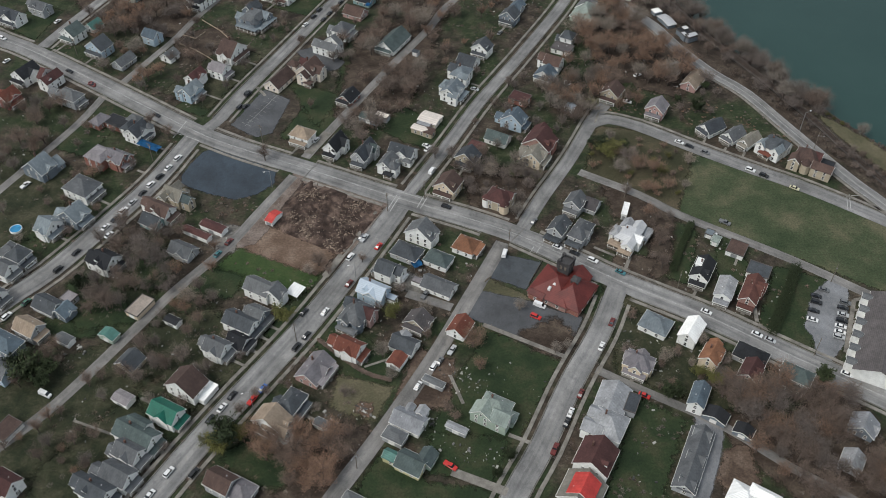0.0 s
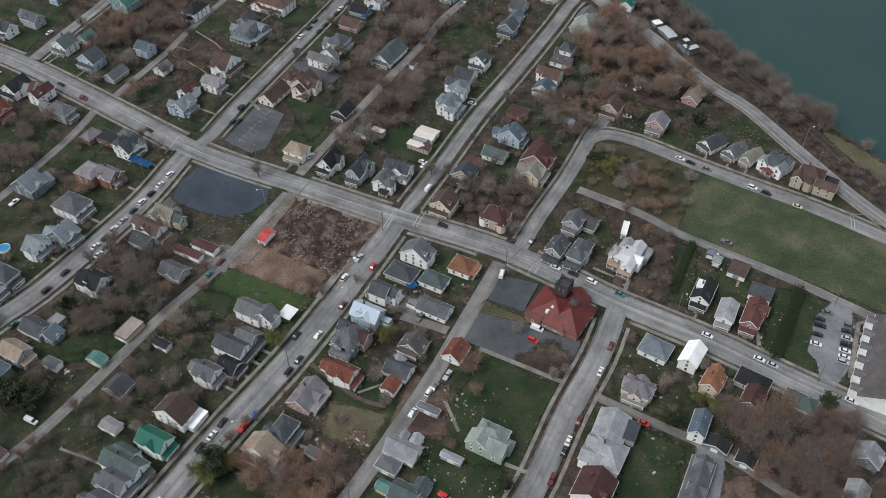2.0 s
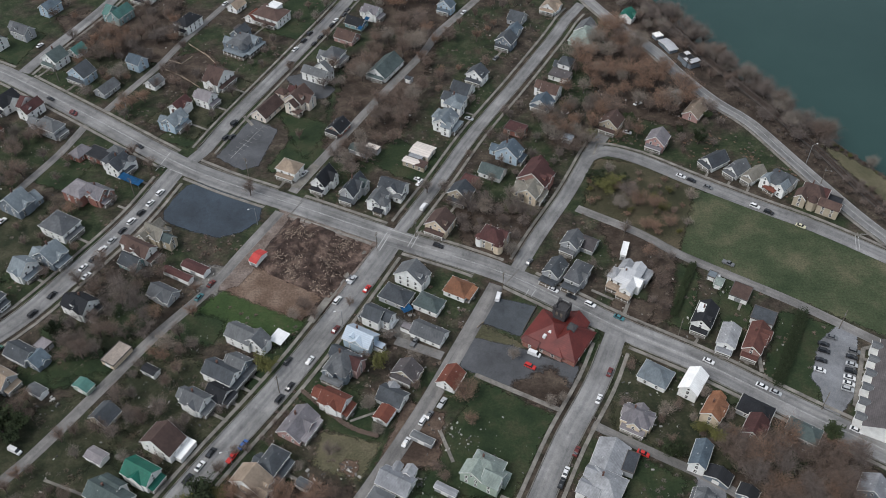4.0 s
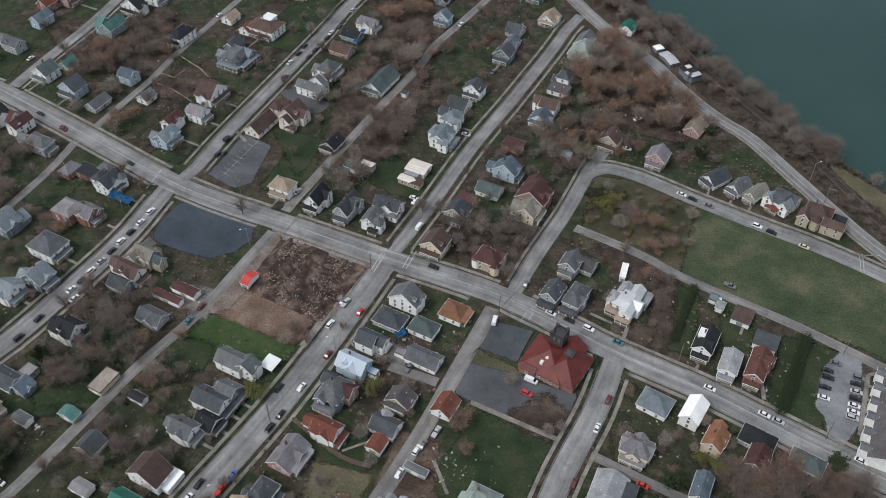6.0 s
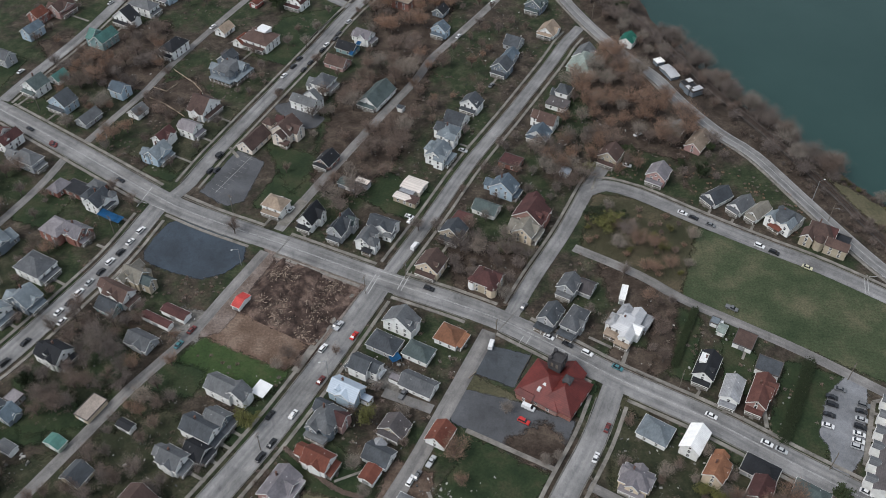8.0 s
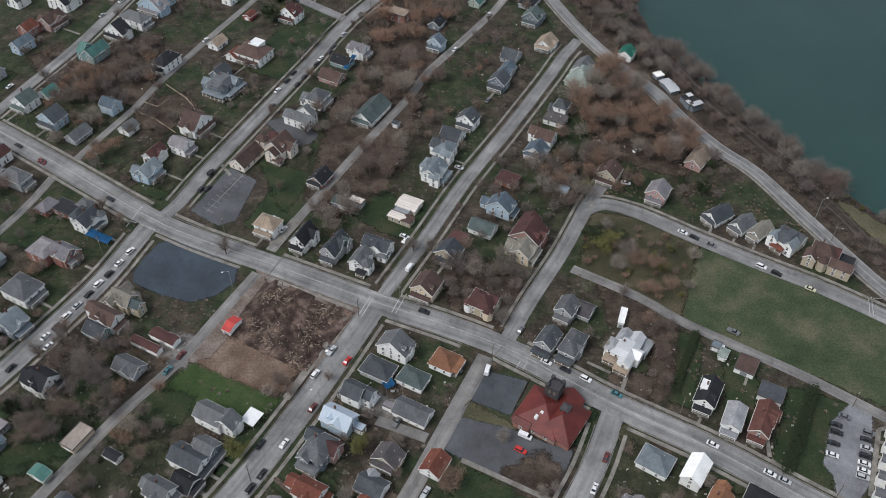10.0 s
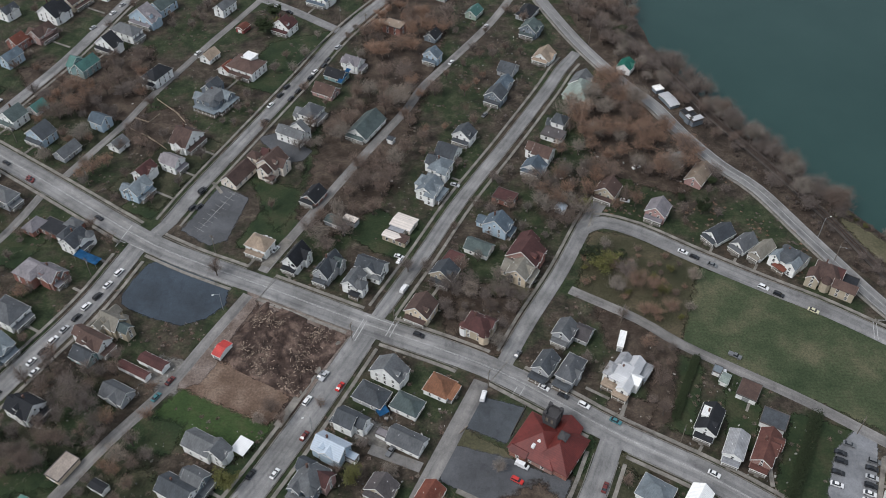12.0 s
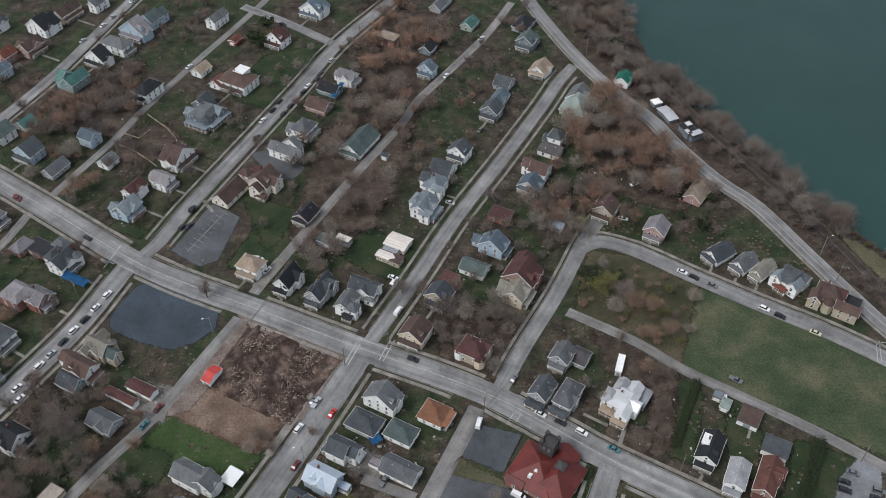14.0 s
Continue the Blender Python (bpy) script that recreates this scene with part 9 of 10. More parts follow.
tree(36.3, 481.5, 9.1, 7.7, 'grey', 1, 211)
tree(51.4, 487.0, 6.3, 5.8, 'brown', 2, 11)
tree(25.7, 490.2, 6.6, 6.9, 'grey', 2, 267)
tree(45.2, 528.6, 6.8, 6.4, 'brown', 1, 38)
tree(16.5, 505.7, 6.5, 6.0, 'grey', 0, 148)
tree(11.8, 463.7, 7.1, 6.2, 'brown', 3, 287)
tree(59.9, 545.1, 7.6, 6.8, 'brown', 1, 35)
tree(33.1, 506.7, 6.8, 6.0, 'brown', 0, 112)
tree(26.4, 466.9, 8.5, 7.7, 'brown', 2, 96)
tree(51.3, 526.4, 6.9, 7.3, 'brown', 1, 103)
tree(54.8, 517.8, 9.5, 8.0, 'brown', 2, 325)
tree(43.5, 489.8, 7.4, 6.9, 'brown', 1, 302)
tree(20.3, 473.4, 7.1, 5.9, 'brown', 3, 163)
tree(35.4, 489.4, 6.3, 6.6, 'brown', 2, 311)
tree(29.4, 483.5, 6.2, 5.4, 'brown', 1, 256)
tree(-165.7, 469.3, 8.5, 7.8, 'brown', 0, 277)
tree(-149.3, 468.7, 10.7, 9.0, 'brown', 2, 34)
tree(-202.3, 470.3, 6.6, 6.7, 'rust', 3, 76)
tree(-141.7, 453.6, 11.1, 9.2, 'grey', 2, 340)
tree(-160.5, 449.7, 10.9, 8.8, 'brown', 2, 145)
tree(-158.4, 470.5, 10.4, 8.5, 'grey', 2, 57)
tree(-172.9, 430.3, 8.9, 7.7, 'grey', 1, 247)
tree(-197.2, 449.2, 8.8, 8.8, 'grey', 1, 194)
tree(-172.9, 447.1, 5.6, 6.0, 'brown', 2, 328)
tree(-184.1, 445.5, 7.9, 7.6, 'rust', 1, 335)
tree(-168.0, 433.5, 6.6, 6.1, 'brown', 1, 293)
tree(-214.1, 470.9, 7.7, 7.9, 'brown', 0, 82)
tree(-163.5, 477.1, 10.7, 9.5, 'brown', 0, 346)
tree(-183.9, 437.3, 9.4, 7.8, 'rust', 1, 261)
tree(-168.7, 453.3, 8.9, 7.1, 'rust', 3, 349)
tree(-179.3, 448.5, 9.5, 10.0, 'rust', 0, 347)
tree(-223.8, 503.8, 5.6, 5.7, 'grey', 2, 188)
tree(-231.1, 551.6, 6.7, 7.2, 'brown', 3, 72)
tree(-211.0, 542.0, 6.0, 5.2, 'brown', 2, 228)
tree(-239.0, 555.7, 5.6, 5.8, 'brown', 3, 38)
tree(-220.5, 525.6, 9.2, 7.7, 'brown', 0, 308)
tree(-215.6, 554.3, 6.2, 6.3, 'grey', 1, 164)
tree(-121.7, 537.5, 6.8, 6.6, 'brown', 2, 86)
tree(-129.9, 520.8, 6.6, 5.7, 'brown', 3, 32)
tree(-133.2, 546.1, 6.4, 6.1, 'brown', 1, 310)
tree(-129.6, 511.9, 8.0, 7.1, 'grey', 3, 121)
tree(-128.2, 528.2, 6.6, 6.2, 'grey', 2, 238)
tree(-123.1, 548.2, 8.0, 7.5, 'brown', 2, 196)
tree(-139.2, 510.1, 9.2, 7.4, 'grey', 3, 325)
tree(-124.5, 518.4, 8.0, 7.6, 'grey', 1, 148)
tree(-58.9, 197.7, 3.9, 3.5, 'grey', 3, 98, name='shrub', label='bare brown garden shrub')
tree(-51.7, 192.9, 4.4, 4.0, 'grey', 0, 264, name='shrub', label='bare brown garden shrub')
tree(-55.6, 195.2, 5.4, 5.1, 'brown', 1, 174, name='shrub', label='bare brown garden shrub')
tree(-63.1, 192.7, 6.2, 5.0, 'grey', 1, 180, name='shrub', label='bare brown garden shrub')
tree(-51.4, 206.9, 5.2, 4.2, 'brown', 2, 15, name='shrub', label='bare brown garden shrub')
tree(-54.9, 203.6, 4.1, 3.4, 'brown', 1, 96, name='shrub', label='bare brown garden shrub')
tree(78.8, 195.5, 4.6, 3.8, 'brown', 3, 250)
tree(94.0, 199.6, 5.0, 4.1, 'brown', 0, 151)
tree(80.1, 204.9, 6.1, 5.0, 'brown', 3, 125)
tree(96.8, 196.8, 4.9, 4.5, 'brown', 2, 297)
tree(82.5, 193.6, 4.0, 4.2, 'green', 2, 80)
tree(-162.9, 314.9, 3.9, 4.1, 'grey', 0, 176)
tree(-165.5, 294.9, 6.5, 5.2, 'brown', 2, 236)
tree(-156.8, 343.9, 5.9, 4.8, 'grey', 0, 324)
tree(-169.0, 342.8, 4.1, 4.0, 'grey', 2, 41)
tree(-164.5, 309.9, 7.7, 6.8, 'brown', 0, 226)
tree(-167.9, 305.8, 5.8, 5.4, 'grey', 0, 271)
tree(-172.6, 292.9, 6.2, 5.4, 'grey', 2, 159)
tree(-141.0, 351.1, 8.5, 6.9, 'brown', 0, 124)
hedge('dark overgrown evergreen hedge along a lot', [(144.4, 255.9), (134.1, 236.8), (126, 222.4)], 4.0, 3.2)
hedge('dark clipped hedge beside a green yard', [(106.3, 281.8), (99.7, 268.1), (93.8, 255.1)], 2.6, 2.4)
hedge('ragged brown garden hedge', [(-47, 218.2), (-29.9, 203.9), (-19.3, 199.5)], 1.4, 0.9, 'brown')
car(-122.8, 325.5, 62, 'suv', 'white')
car(-125.7, 318.6, 62, 'car', 'white')
car(-128.2, 312.3, 62, 'suv', 'black')
car(-131.1, 306.9, 62, 'suv', 'white')
car(-133.5, 301.2, 62, 'car', 'black')
car(-136.4, 295.2, 62, 'car', 'silver')
car(-139.0, 289.7, 62, 'suv', 'white')
car(-141.3, 284.3, 62, 'car', 'black')
car(-144.1, 279.4, 62, 'car', 'white')
car(-141.4, 274.6, 62, 'car', 'white')
car(-160.1, 277.3, 62, 'car', 'black')
car(-152.3, 264.2, 62, 'car', 'black')
car(-156.9, 254.4, 62, 'suv', 'black')
car(-164.2, 236.6, 62, 'car', 'green')
car(-169.3, 229.3, 62, 'suv', 'white')
car(-187.1, 306.3, 62, 'pickup', 'white')
car(-168.8, 257.0, 62, 'car', 'white')
car(-140.0, 358.2, -33, 'car', 'black')
car(-193.4, 395.5, -33, 'car', 'black')
car(-178.7, 384.6, -33, 'car', 'maroon')
car(-238.4, 426.3, -33, 'suv', 'white')
car(-213.9, 443.6, 62, 'car', 'white')
car(-228.9, 404.7, 62, 'car', 'white')
car(-70.2, 456.2, 62, 'suv', 'black')
car(-72.6, 449.0, 62, 'suv', 'black')
car(-77.1, 427.1, 62, 'suv', 'black')
car(-98.4, 376.6, 62, 'suv', 'black')
car(-100.3, 364.8, 62, 'suv', 'black')
car(-64.8, 346.0, -20, 'car', 'white')
car(-60.1, 339.1, 60, 'car', 'white')
car(-7.8, 335.1, -25, 'car', 'white')
car(-5.0, 316.7, 62, 'van', 'white')
car(15.8, 380.5, -25, 'car', 'silver')
car(1.4, 292.8, -25, 'suv', 'black')
car(25.6, 264.2, 75, 'van', 'white')
car(47.8, 268.2, -33, 'car', 'white')
car(54.7, 264.6, -33, 'car', 'black')
car(61.8, 260.4, -33, 'suv', 'white')
car(72.3, 253.7, -33, 'car', 'teal')
car(103.0, 232.6, -33, 'car', 'white')
car(120.1, 221.3, -33, 'car', 'white')
car(124.4, 218.5, -33, 'car', 'silver')
car(148.5, 202.6, -33, 'car', 'white')
car(111.5, 338.2, -33, 'car', 'white')
car(115.8, 335.2, -33, 'car', 'black')
car(122.3, 330.7, -33, 'car', 'grey')
car(140.4, 318.1, -33, 'suv', 'white')
car(145.6, 314.2, -33, 'suv', 'black')
car(157.2, 305.7, -33, 'car', 'cream')
car(121.2, 283.2, -33, 'pickup', 'grey')
car(39.1, 283.6, 58, 'car', 'grey')
car(158.8, 237.5, -22, 'suv', 'grey', 'grey car in a row of the apartment car park', group='cars in the apartment car park')
car(157.1, 234.8, -22, 'car', 'black', 'black car in a row of the apartment car park', group='cars in the apartment car park')
car(156.0, 231.3, -22, 'car', 'silver', 'silver car in a row of the apartment car park', group='cars in the apartment car park')
car(154.6, 228.2, -22, 'suv', 'black', 'black car in a row of the apartment car park', group='cars in the apartment car park')
car(153.3, 225.3, -22, 'car', 'white', 'white car in a row of the apartment car park', group='cars in the apartment car park')
car(152.2, 222.5, -22, 'car', 'white', 'white car in a row of the apartment car park', group='cars in the apartment car park')
car(151.0, 220.0, -22, 'suv', 'silver', 'silver car in a row of the apartment car park', group='cars in the apartment car park')
car(152.4, 244.4, -22, 'car', 'grey', 'grey car in a row of the apartment car park', group='cars in the apartment car park')
car(148.3, 241.0, -22, 'car', 'black', 'black car in a row of the apartment car park', group='cars in the apartment car park')
car(147.5, 237.7, -22, 'suv', 'black', 'black car in a row of the apartment car park', group='cars in the apartment car park')
car(145.2, 233.3, -22, 'car', 'black', 'black car in a row of the apartment car park', group='cars in the apartment car park')
car(143.4, 228.7, -22, 'car', 'white', 'white car in a row of the apartment car park', group='cars in the apartment car park')
car(-38.3, 262.0, 62, 'suv', 'white')
car(-33.2, 273.0, 62, 'pickup', 'silver')
car(-27.0, 268.3, 62, 'car', 'red')
car(-37.7, 247.1, 62, 'car', 'maroon')
car(-46.0, 232.1, 62, 'car', 'white')
car(-54.2, 231.8, 62, 'car', 'black')
car(-52.0, 220.1, 62, 'car', 'black')
car(-55.1, 214.6, 62, 'suv', 'black')
car(-65.1, 195.4, 62, 'car', 'blue')
car(-68.1, 190.4, 62, 'pickup', 'red')
car(-78.4, 187.0, 62, 'car', 'white')
car(-75.7, 192.3, 62, 'car', 'black')
car(-81.7, 182.2, 62, 'car', 'black')
car(-91.7, 161.0, 62, 'suv', 'white')
car(-96.2, 152.6, 62, 'car', 'white')
car(-83.3, 160.6, 62, 'suv', 'black')
car(-3.2, 205.8, 62, 'suv', 'white')
car(-8.9, 196.8, 62, 'car', 'white')
car(-15.5, 250.2, 62, 'van', 'white')
car(-7.1, 241.1, 62, 'pickup', 'grey')
car(3.5, 213.2, 62, 'pickup', 'silver')
car(-1.1, 207.9, 62, 'car', 'grey')
car(65.4, 227.3, 65, 'car', 'maroon')
car(60.0, 215.3, 65, 'car', 'white')
car(49.8, 193.5, 65, 'car', 'maroon')
car(45.4, 185.4, 65, 'car', 'white')
car(43.6, 181.2, 65, 'car', 'black')
car(38.5, 170.4, 65, 'pickup', 'maroon')
car(-34.4, 273.6, 62, 'car', 'grey')
car(36.1, 229.8, -30, 'suv', 'red')
# this van is put in place of a small grey-white shed by the church
car(38.0, 235.6, -28, 'van', 'white')
car(-143.0, 192.6, -25, 'van', 'white')
car(72.6, 192.8, -30, 'car', 'red')
car(2.7, 163.7, -35, 'pickup', 'red')
car(-90.0, 270.7, 62, 'car', 'maroon')
car(-93.5, 263.4, 62, 'car', 'teal')
car(115.0, 274.2, 75, 'pickup', 'white')
car(99.9, 393.3, 30, 'car', 'white')
car(91.5, 370.3, -20, 'car', 'white')
car(-178.1, 528.0, 62, 'car', 'white')
car(-185.1, 512.4, 62, 'car', 'silver')
car(-175.0, 536.9, 62, 'car', 'silver')
car(-167.9, 554.2, 62, 'car', 'white')
car(-84.9, 535.0, -33, 'car', 'silver')
car(-77.7, 529.0, -33, 'car', 'black')
car(-46.9, 493.0, 62, 'suv', 'silver')
car(-51.5, 481.0, 62, 'car', 'black')
car(-52.8, 475.9, 62, 'car', 'black')
car(-57.1, 469.8, 62, 'car', 'white')
car(-58.6, 464.4, 62, 'suv', 'black')
car(-63.9, 452.9, 62, 'car', 'black')
car(-66.7, 446.3, 62, 'car', 'black')
car(-76.3, 440.8, 62, 'car', 'white')
car(-121.8, 487.3, 62, 'car', 'white')
car(33.5, 514.4, 62, 'car', 'white')
car(14.2, 478.9, 62, 'car', 'white')
car(-97.9, 375.7, 62, 'suv', 'black')
car(-97.7, 365.6, 62, 'car', 'black')
car(-7.4, 332.9, 62, 'car', 'white')
car(30.7, 433.1, 62, 'car', 'grey')
car(-178.5, 383.2, -33, 'car', 'maroon')
utility_pole(-24.2, 290.6, 10.5, 62)
utility_pole(-8.3, 298.7, 10.5, 62)
utility_pole(-85.4, 337.8, 10.5, -28)
utility_pole(27.5, 268.6, 10.5, 60)
utility_pole(-150.4, 379.8, 10.5, 62)
utility_pole(-134.2, 324.3, 10.5, -28)
utility_pole(-194.0, 411.2, 10.5, -28)
utility_pole(-55.5, 217.7, 10.5, 60)
utility_pole(93.9, 245.1, 10.5, 60)
utility_pole(-28.8, 162.9, 10.5, -28, lamp=True)
utility_pole(139.1, 211.5, 10.5, 62)
utility_pole(156.7, 249.0, 10.5, 60)
utility_pole(-47.7, 519.0, 10.5, -28)
utility_pole(-37.6, 500.6, 10.5, 60)
utility_pole(-32.8, 511.6, 10.5, -28)
utility_pole(89.2, 497.7, 10.5, 60)
utility_pole(80.4, 299.8, 10.5, 60)
utility_pole(174.0, 333.8, 10.5, 60, lamp=True)
street_lamp(-76.6, 306.0, 9.5, 20)
street_lamp(-67.5, 187.5, 9.5, 20)
street_lamp(-35.1, 249.3, 9.5, 20)
street_lamp(171.3, 348.0, 11, 200)
path_strip(-203.2, 420.8, -206.2, 415.1, 1.1)
path_strip(-185.3, 407.4, -187.8, 402.5, 1.1)
path_strip(-119.9, 376.5, -109.8, 371.1, 1.1)
path_strip(-108.3, 389.4, -103.4, 386.9, 1.1)
path_strip(-104.7, 406.1, -96.8, 401.9, 1.1)
path_strip(-216.5, 381.4, -219.3, 376.1, 1.1)
path_strip(-138.0, 336.2, -129.6, 331.7, 1.1)
path_strip(-139.7, 317.4, -135.3, 315.1, 1.1)
path_strip(-150.8, 296.7, -145.5, 293.9, 1.1)
path_strip(-161.0, 273.2, -157.5, 271.3, 1.1)
path_strip(-68.9, 219.6, -65.3, 217.7, 1.1)
path_strip(-65.9, 224.8, -62.3, 222.9, 1.1)
path_strip(-71.0, 212.9, -68.8, 211.7, 1.1)
path_strip(-77.7, 208.3, -72.4, 205.5, 1.1)
path_strip(-99.0, 163.2, -97.2, 162.3, 1.1)
path_strip(-37.8, 220.5, -38.7, 218.7, 1.1)
path_strip(-47.7, 183.8, -44.1, 181.9, 1.1)
path_strip(63.3, 268.6, 71.4, 263.6, 1.1)
path_strip(101.3, 244.0, 99.4, 241.1, 1.1)
path_strip(124.7, 341.5, 122.7, 338.0, 1.1)
path_strip(133.1, 335.0, 131.6, 332.4, 1.1)
path_strip(141.2, 331.6, 138.9, 327.7, 1.1)
path_strip(-68.9, 333.0, -70.4, 329.8, 1.1)
path_strip(-52.1, 323.8, -53.0, 322.0, 1.1)
path_strip(14.3, 386.1, 19.1, 383.5, 1.1)
path_strip(9.3, 371.1, 11.5, 369.9, 1.1)
path_strip(33.4, 439.2, 31.6, 435.7, 1.1)
path_strip(8.3, 317.1, 3.8, 308.7, 1.1)
path_strip(-96.8, 462.7, -101.5, 453.8, 1.1)
path_strip(-172.8, 485.7, -176.8, 478.2, 1.1)
path_strip(-159.8, 511.9, -161.9, 508.0, 1.1)
path_strip(-194.6, 534.6, -183.1, 528.5, 1.1)
path_strip(-203.3, 499.1, -192.7, 493.5, 1.1)
path_strip(-64.4, 533.9, -67.2, 528.6, 1.1)
path_strip(-63.2, 329.9, -55.4, 345.7, 4.5)
path_strip(3.2, 161.9, 21.5, 154.2, 3.2)
path_strip(7.4, 189.4, 2.8, 201.9, 1.2)
path_strip(-29.0, 205.7, -17.7, 210.5, 0.9)
path_strip(23.0, 176.5, 30.6, 173.1, 1.4)
path_strip(-108.4, 191.5, -104.9, 189.8, 1)
path_strip(-129.9, 181.8, -114.5, 176.0, 1)
path_strip(120.0, 258.4, 124.2, 266.5, 1)
path_strip(151.7, 213.2, 163.0, 239.3, 1.7)
path_strip(163.0, 239.3, 166.6, 240.2, 1.4)
path_strip(160.4, 234.6, 163.6, 233.7, 1.2)
path_strip(158.1, 228.8, 161.3, 227.6, 1.2)
path_strip(156.1, 223.6, 159.2, 222.5, 1.2)
path_strip(153.8, 218.4, 156.7, 217.3, 1.2)
path_strip(151.8, 213.5, 154.6, 212.1, 1.4)
path_strip(15.6, 226.3, 45.8, 210.7, 1.8)
path_strip(121.9, 228.1, 122.6, 235.3, 1.5)
path_strip(74.2, 255.0, 77.6, 263.1, 1.5)
path_strip(-94.6, 382.5, -89.3, 375.2, 1.5)
path_strip(-47.9, 251.4, -40.0, 267.6, 3)
path_strip(-14.4, 242.3, 3.6, 234.9, 4.0, ALLEY, 'driveway', 'broad concrete drive between houses')
demolition(-50.7, 286.9, 62, 34.1, 39.4, 5200)
clutter('scattered white and grey yard junk', [(1.4, 208.4), (11.8, 205.8), (9.5, 193.1), (-7.9, 195.5)], 60, 1, 0.42)
clutter('scattered junk on the lawn', [(-0.6, 174.1), (20.8, 171.9), (18.5, 163.1), (-2.5, 165.2)], 36, 2, 0.55)
clutter('scattered junk on the lawn', [(9.7, 203.2), (24.3, 203.3), (21.6, 190.7), (11.6, 193.1)], 20, 3, 0.5)
clutter('junk beside the yellow house', [(-7.6, 183.4), (-1.6, 183.4), (-2.6, 174.1), (-6.5, 174.1)], 18, 4, 0.8)
clutter('clutter in a back yard', [(-19.6, 261.1), (-5.6, 257.9), (-7.7, 248.4), (-21.4, 248.4)], 24, 5, 0.7)
clutter('clutter behind the alley garages', [(-144.1, 216), (-133.4, 216), (-133.3, 208), (-143.8, 207.9)], 14, 6, 0.8)
clutter('broken masonry in a back lot', [(-100.4, 281), (-84.7, 274.2), (-88.1, 265.7), (-103.2, 270.7)], 36, 7, 0.5)
clutter('clutter among the trees', [(63.4, 400.8), (109.3, 411.6), (105.8, 371.4), (64.9, 385.7)], 36, 8, 0.7)
clutter('clutter among the trees', [(119.3, 417), (131.2, 386), (119.9, 371.4), (111.9, 390.9)], 18, 9, 0.7)
clutter('garden clutter', [(-47, 188), (-28.6, 183.3), (-31.7, 171.7), (-48, 178.5)], 21, 10, 0.6)
clutter('garden clutter', [(68.9, 225), (87.1, 216.8), (80.6, 203.5), (64.6, 208.6)], 15, 11, 0.6)
clutter('garden clutter', [(-204.5, 338.6), (-178.7, 360.8), (-176, 306.3), (-193.6, 298.7)], 18, 12, 0.6)
clutter('garden clutter', [(-104, 218.9), (-80.7, 208.2), (-93.4, 197.8), (-110.2, 208.1)], 18, 13, 0.6)
clutter('garden clutter', [(117.9, 281.8), (130.9, 275), (123, 261.6), (111, 271.5)], 15, 14, 0.8)
clutter('garden clutter', [(-186.2, 467), (-154.3, 503.4), (-137.5, 457.2), (-169.3, 438.6)], 18, 15, 0.6)
clutter('garden clutter', [(-33.9, 537.9), (11.1, 537.8), (5.4, 471.8), (-30.3, 482)], 24, 16, 0.6)
clutter('garden clutter', [(17.4, 520.1), (58.1, 520.1), (45.2, 447.6), (17, 452.3)], 21, 17, 0.6)
clutter('garden clutter', [(-42.3, 395.2), (-7.5, 411), (-12.6, 370.8), (-36.3, 343.6)], 18, 18, 0.6)
clutter('garden clutter', [(28, 400.7), (62.5, 390.6), (47.7, 348.3), (23.2, 348.2)], 18, 19, 0.6)
clutter('garden clutter', [(-139.7, 274), (-110.1, 281), (-110.3, 248.1), (-137.6, 248)], 18, 20, 0.6)
clutter('garden clutter', [(72.8, 193.3), (84.1, 188.5), (70.9, 156.8), (61.8, 158.9)], 14, 21, 0.7)
clutter('small pale litter and garden things in the yards', [(-133.7, 299), (-118.2, 334.7), (-154, 257.4), (-167.7, 235.8)], 40, 70, 0.42)
clutter('small pale litter and garden things in the yards', [(-76.6, 284.6), (-67, 306.8), (-117.5, 230.1), (-137.6, 248)], 50, 71, 0.42)
clutter('small pale litter and garden things in the yards', [(-51, 248.3), (-79.8, 257.6), (-107.8, 197.7), (-91.4, 187.9)], 50, 72, 0.42)
clutter('small pale litter and garden things in the yards', [(-79.8, 257.6), (-106.5, 230.1), (-138.8, 178.3), (-116.6, 169.2)], 50, 73, 0.42)
clutter('small pale litter and garden things in the yards', [(-15.7, 284.9), (20.3, 267.8), (-5, 213.7), (-40.4, 230.4)], 90, 74, 0.42)
clutter('small pale litter and garden things in the yards', [(-40.4, 230.4), (-5, 213.7), (-30.9, 160.7), (-63.8, 192.9)], 60, 75, 0.42)
clutter('small pale litter and garden things in the yards', [(3.5, 208.4), (41.4, 208.6), (22.1, 158.8), (-12.5, 178.7)], 50, 76, 0.42)
clutter('small pale litter and garden things in the yards', [(70.5, 236.6), (114.3, 214.1), (90.3, 179), (61.8, 203.4)], 60, 77, 0.42)
clutter('small pale litter and garden things in the yards', [(49.7, 307.2), (96.7, 285.3), (101.7, 236.7), (41.9, 271.2)], 60, 78, 0.42)
clutter('small pale litter and garden things in the yards', [(98.5, 281.8), (142.4, 255.2), (125.6, 225.2), (94.4, 245.7)], 50, 79, 0.42)
clutter('small pale litter and garden things in the yards', [(-65, 334.9), (-25.2, 405.6), (1.5, 380.5), (-37.6, 322.6)], 50, 80, 0.42)
clutter('small pale litter and garden things in the yards', [(-16.5, 314.7), (12.9, 375.7), (55.4, 375.9), (28.3, 285)], 80, 81, 0.42)
clutter('small pale litter and garden things in the yards', [(-180.5, 432.2), (-133.7, 480.9), (-105.8, 389.9), (-125.2, 356.5)], 50, 82, 0.42)
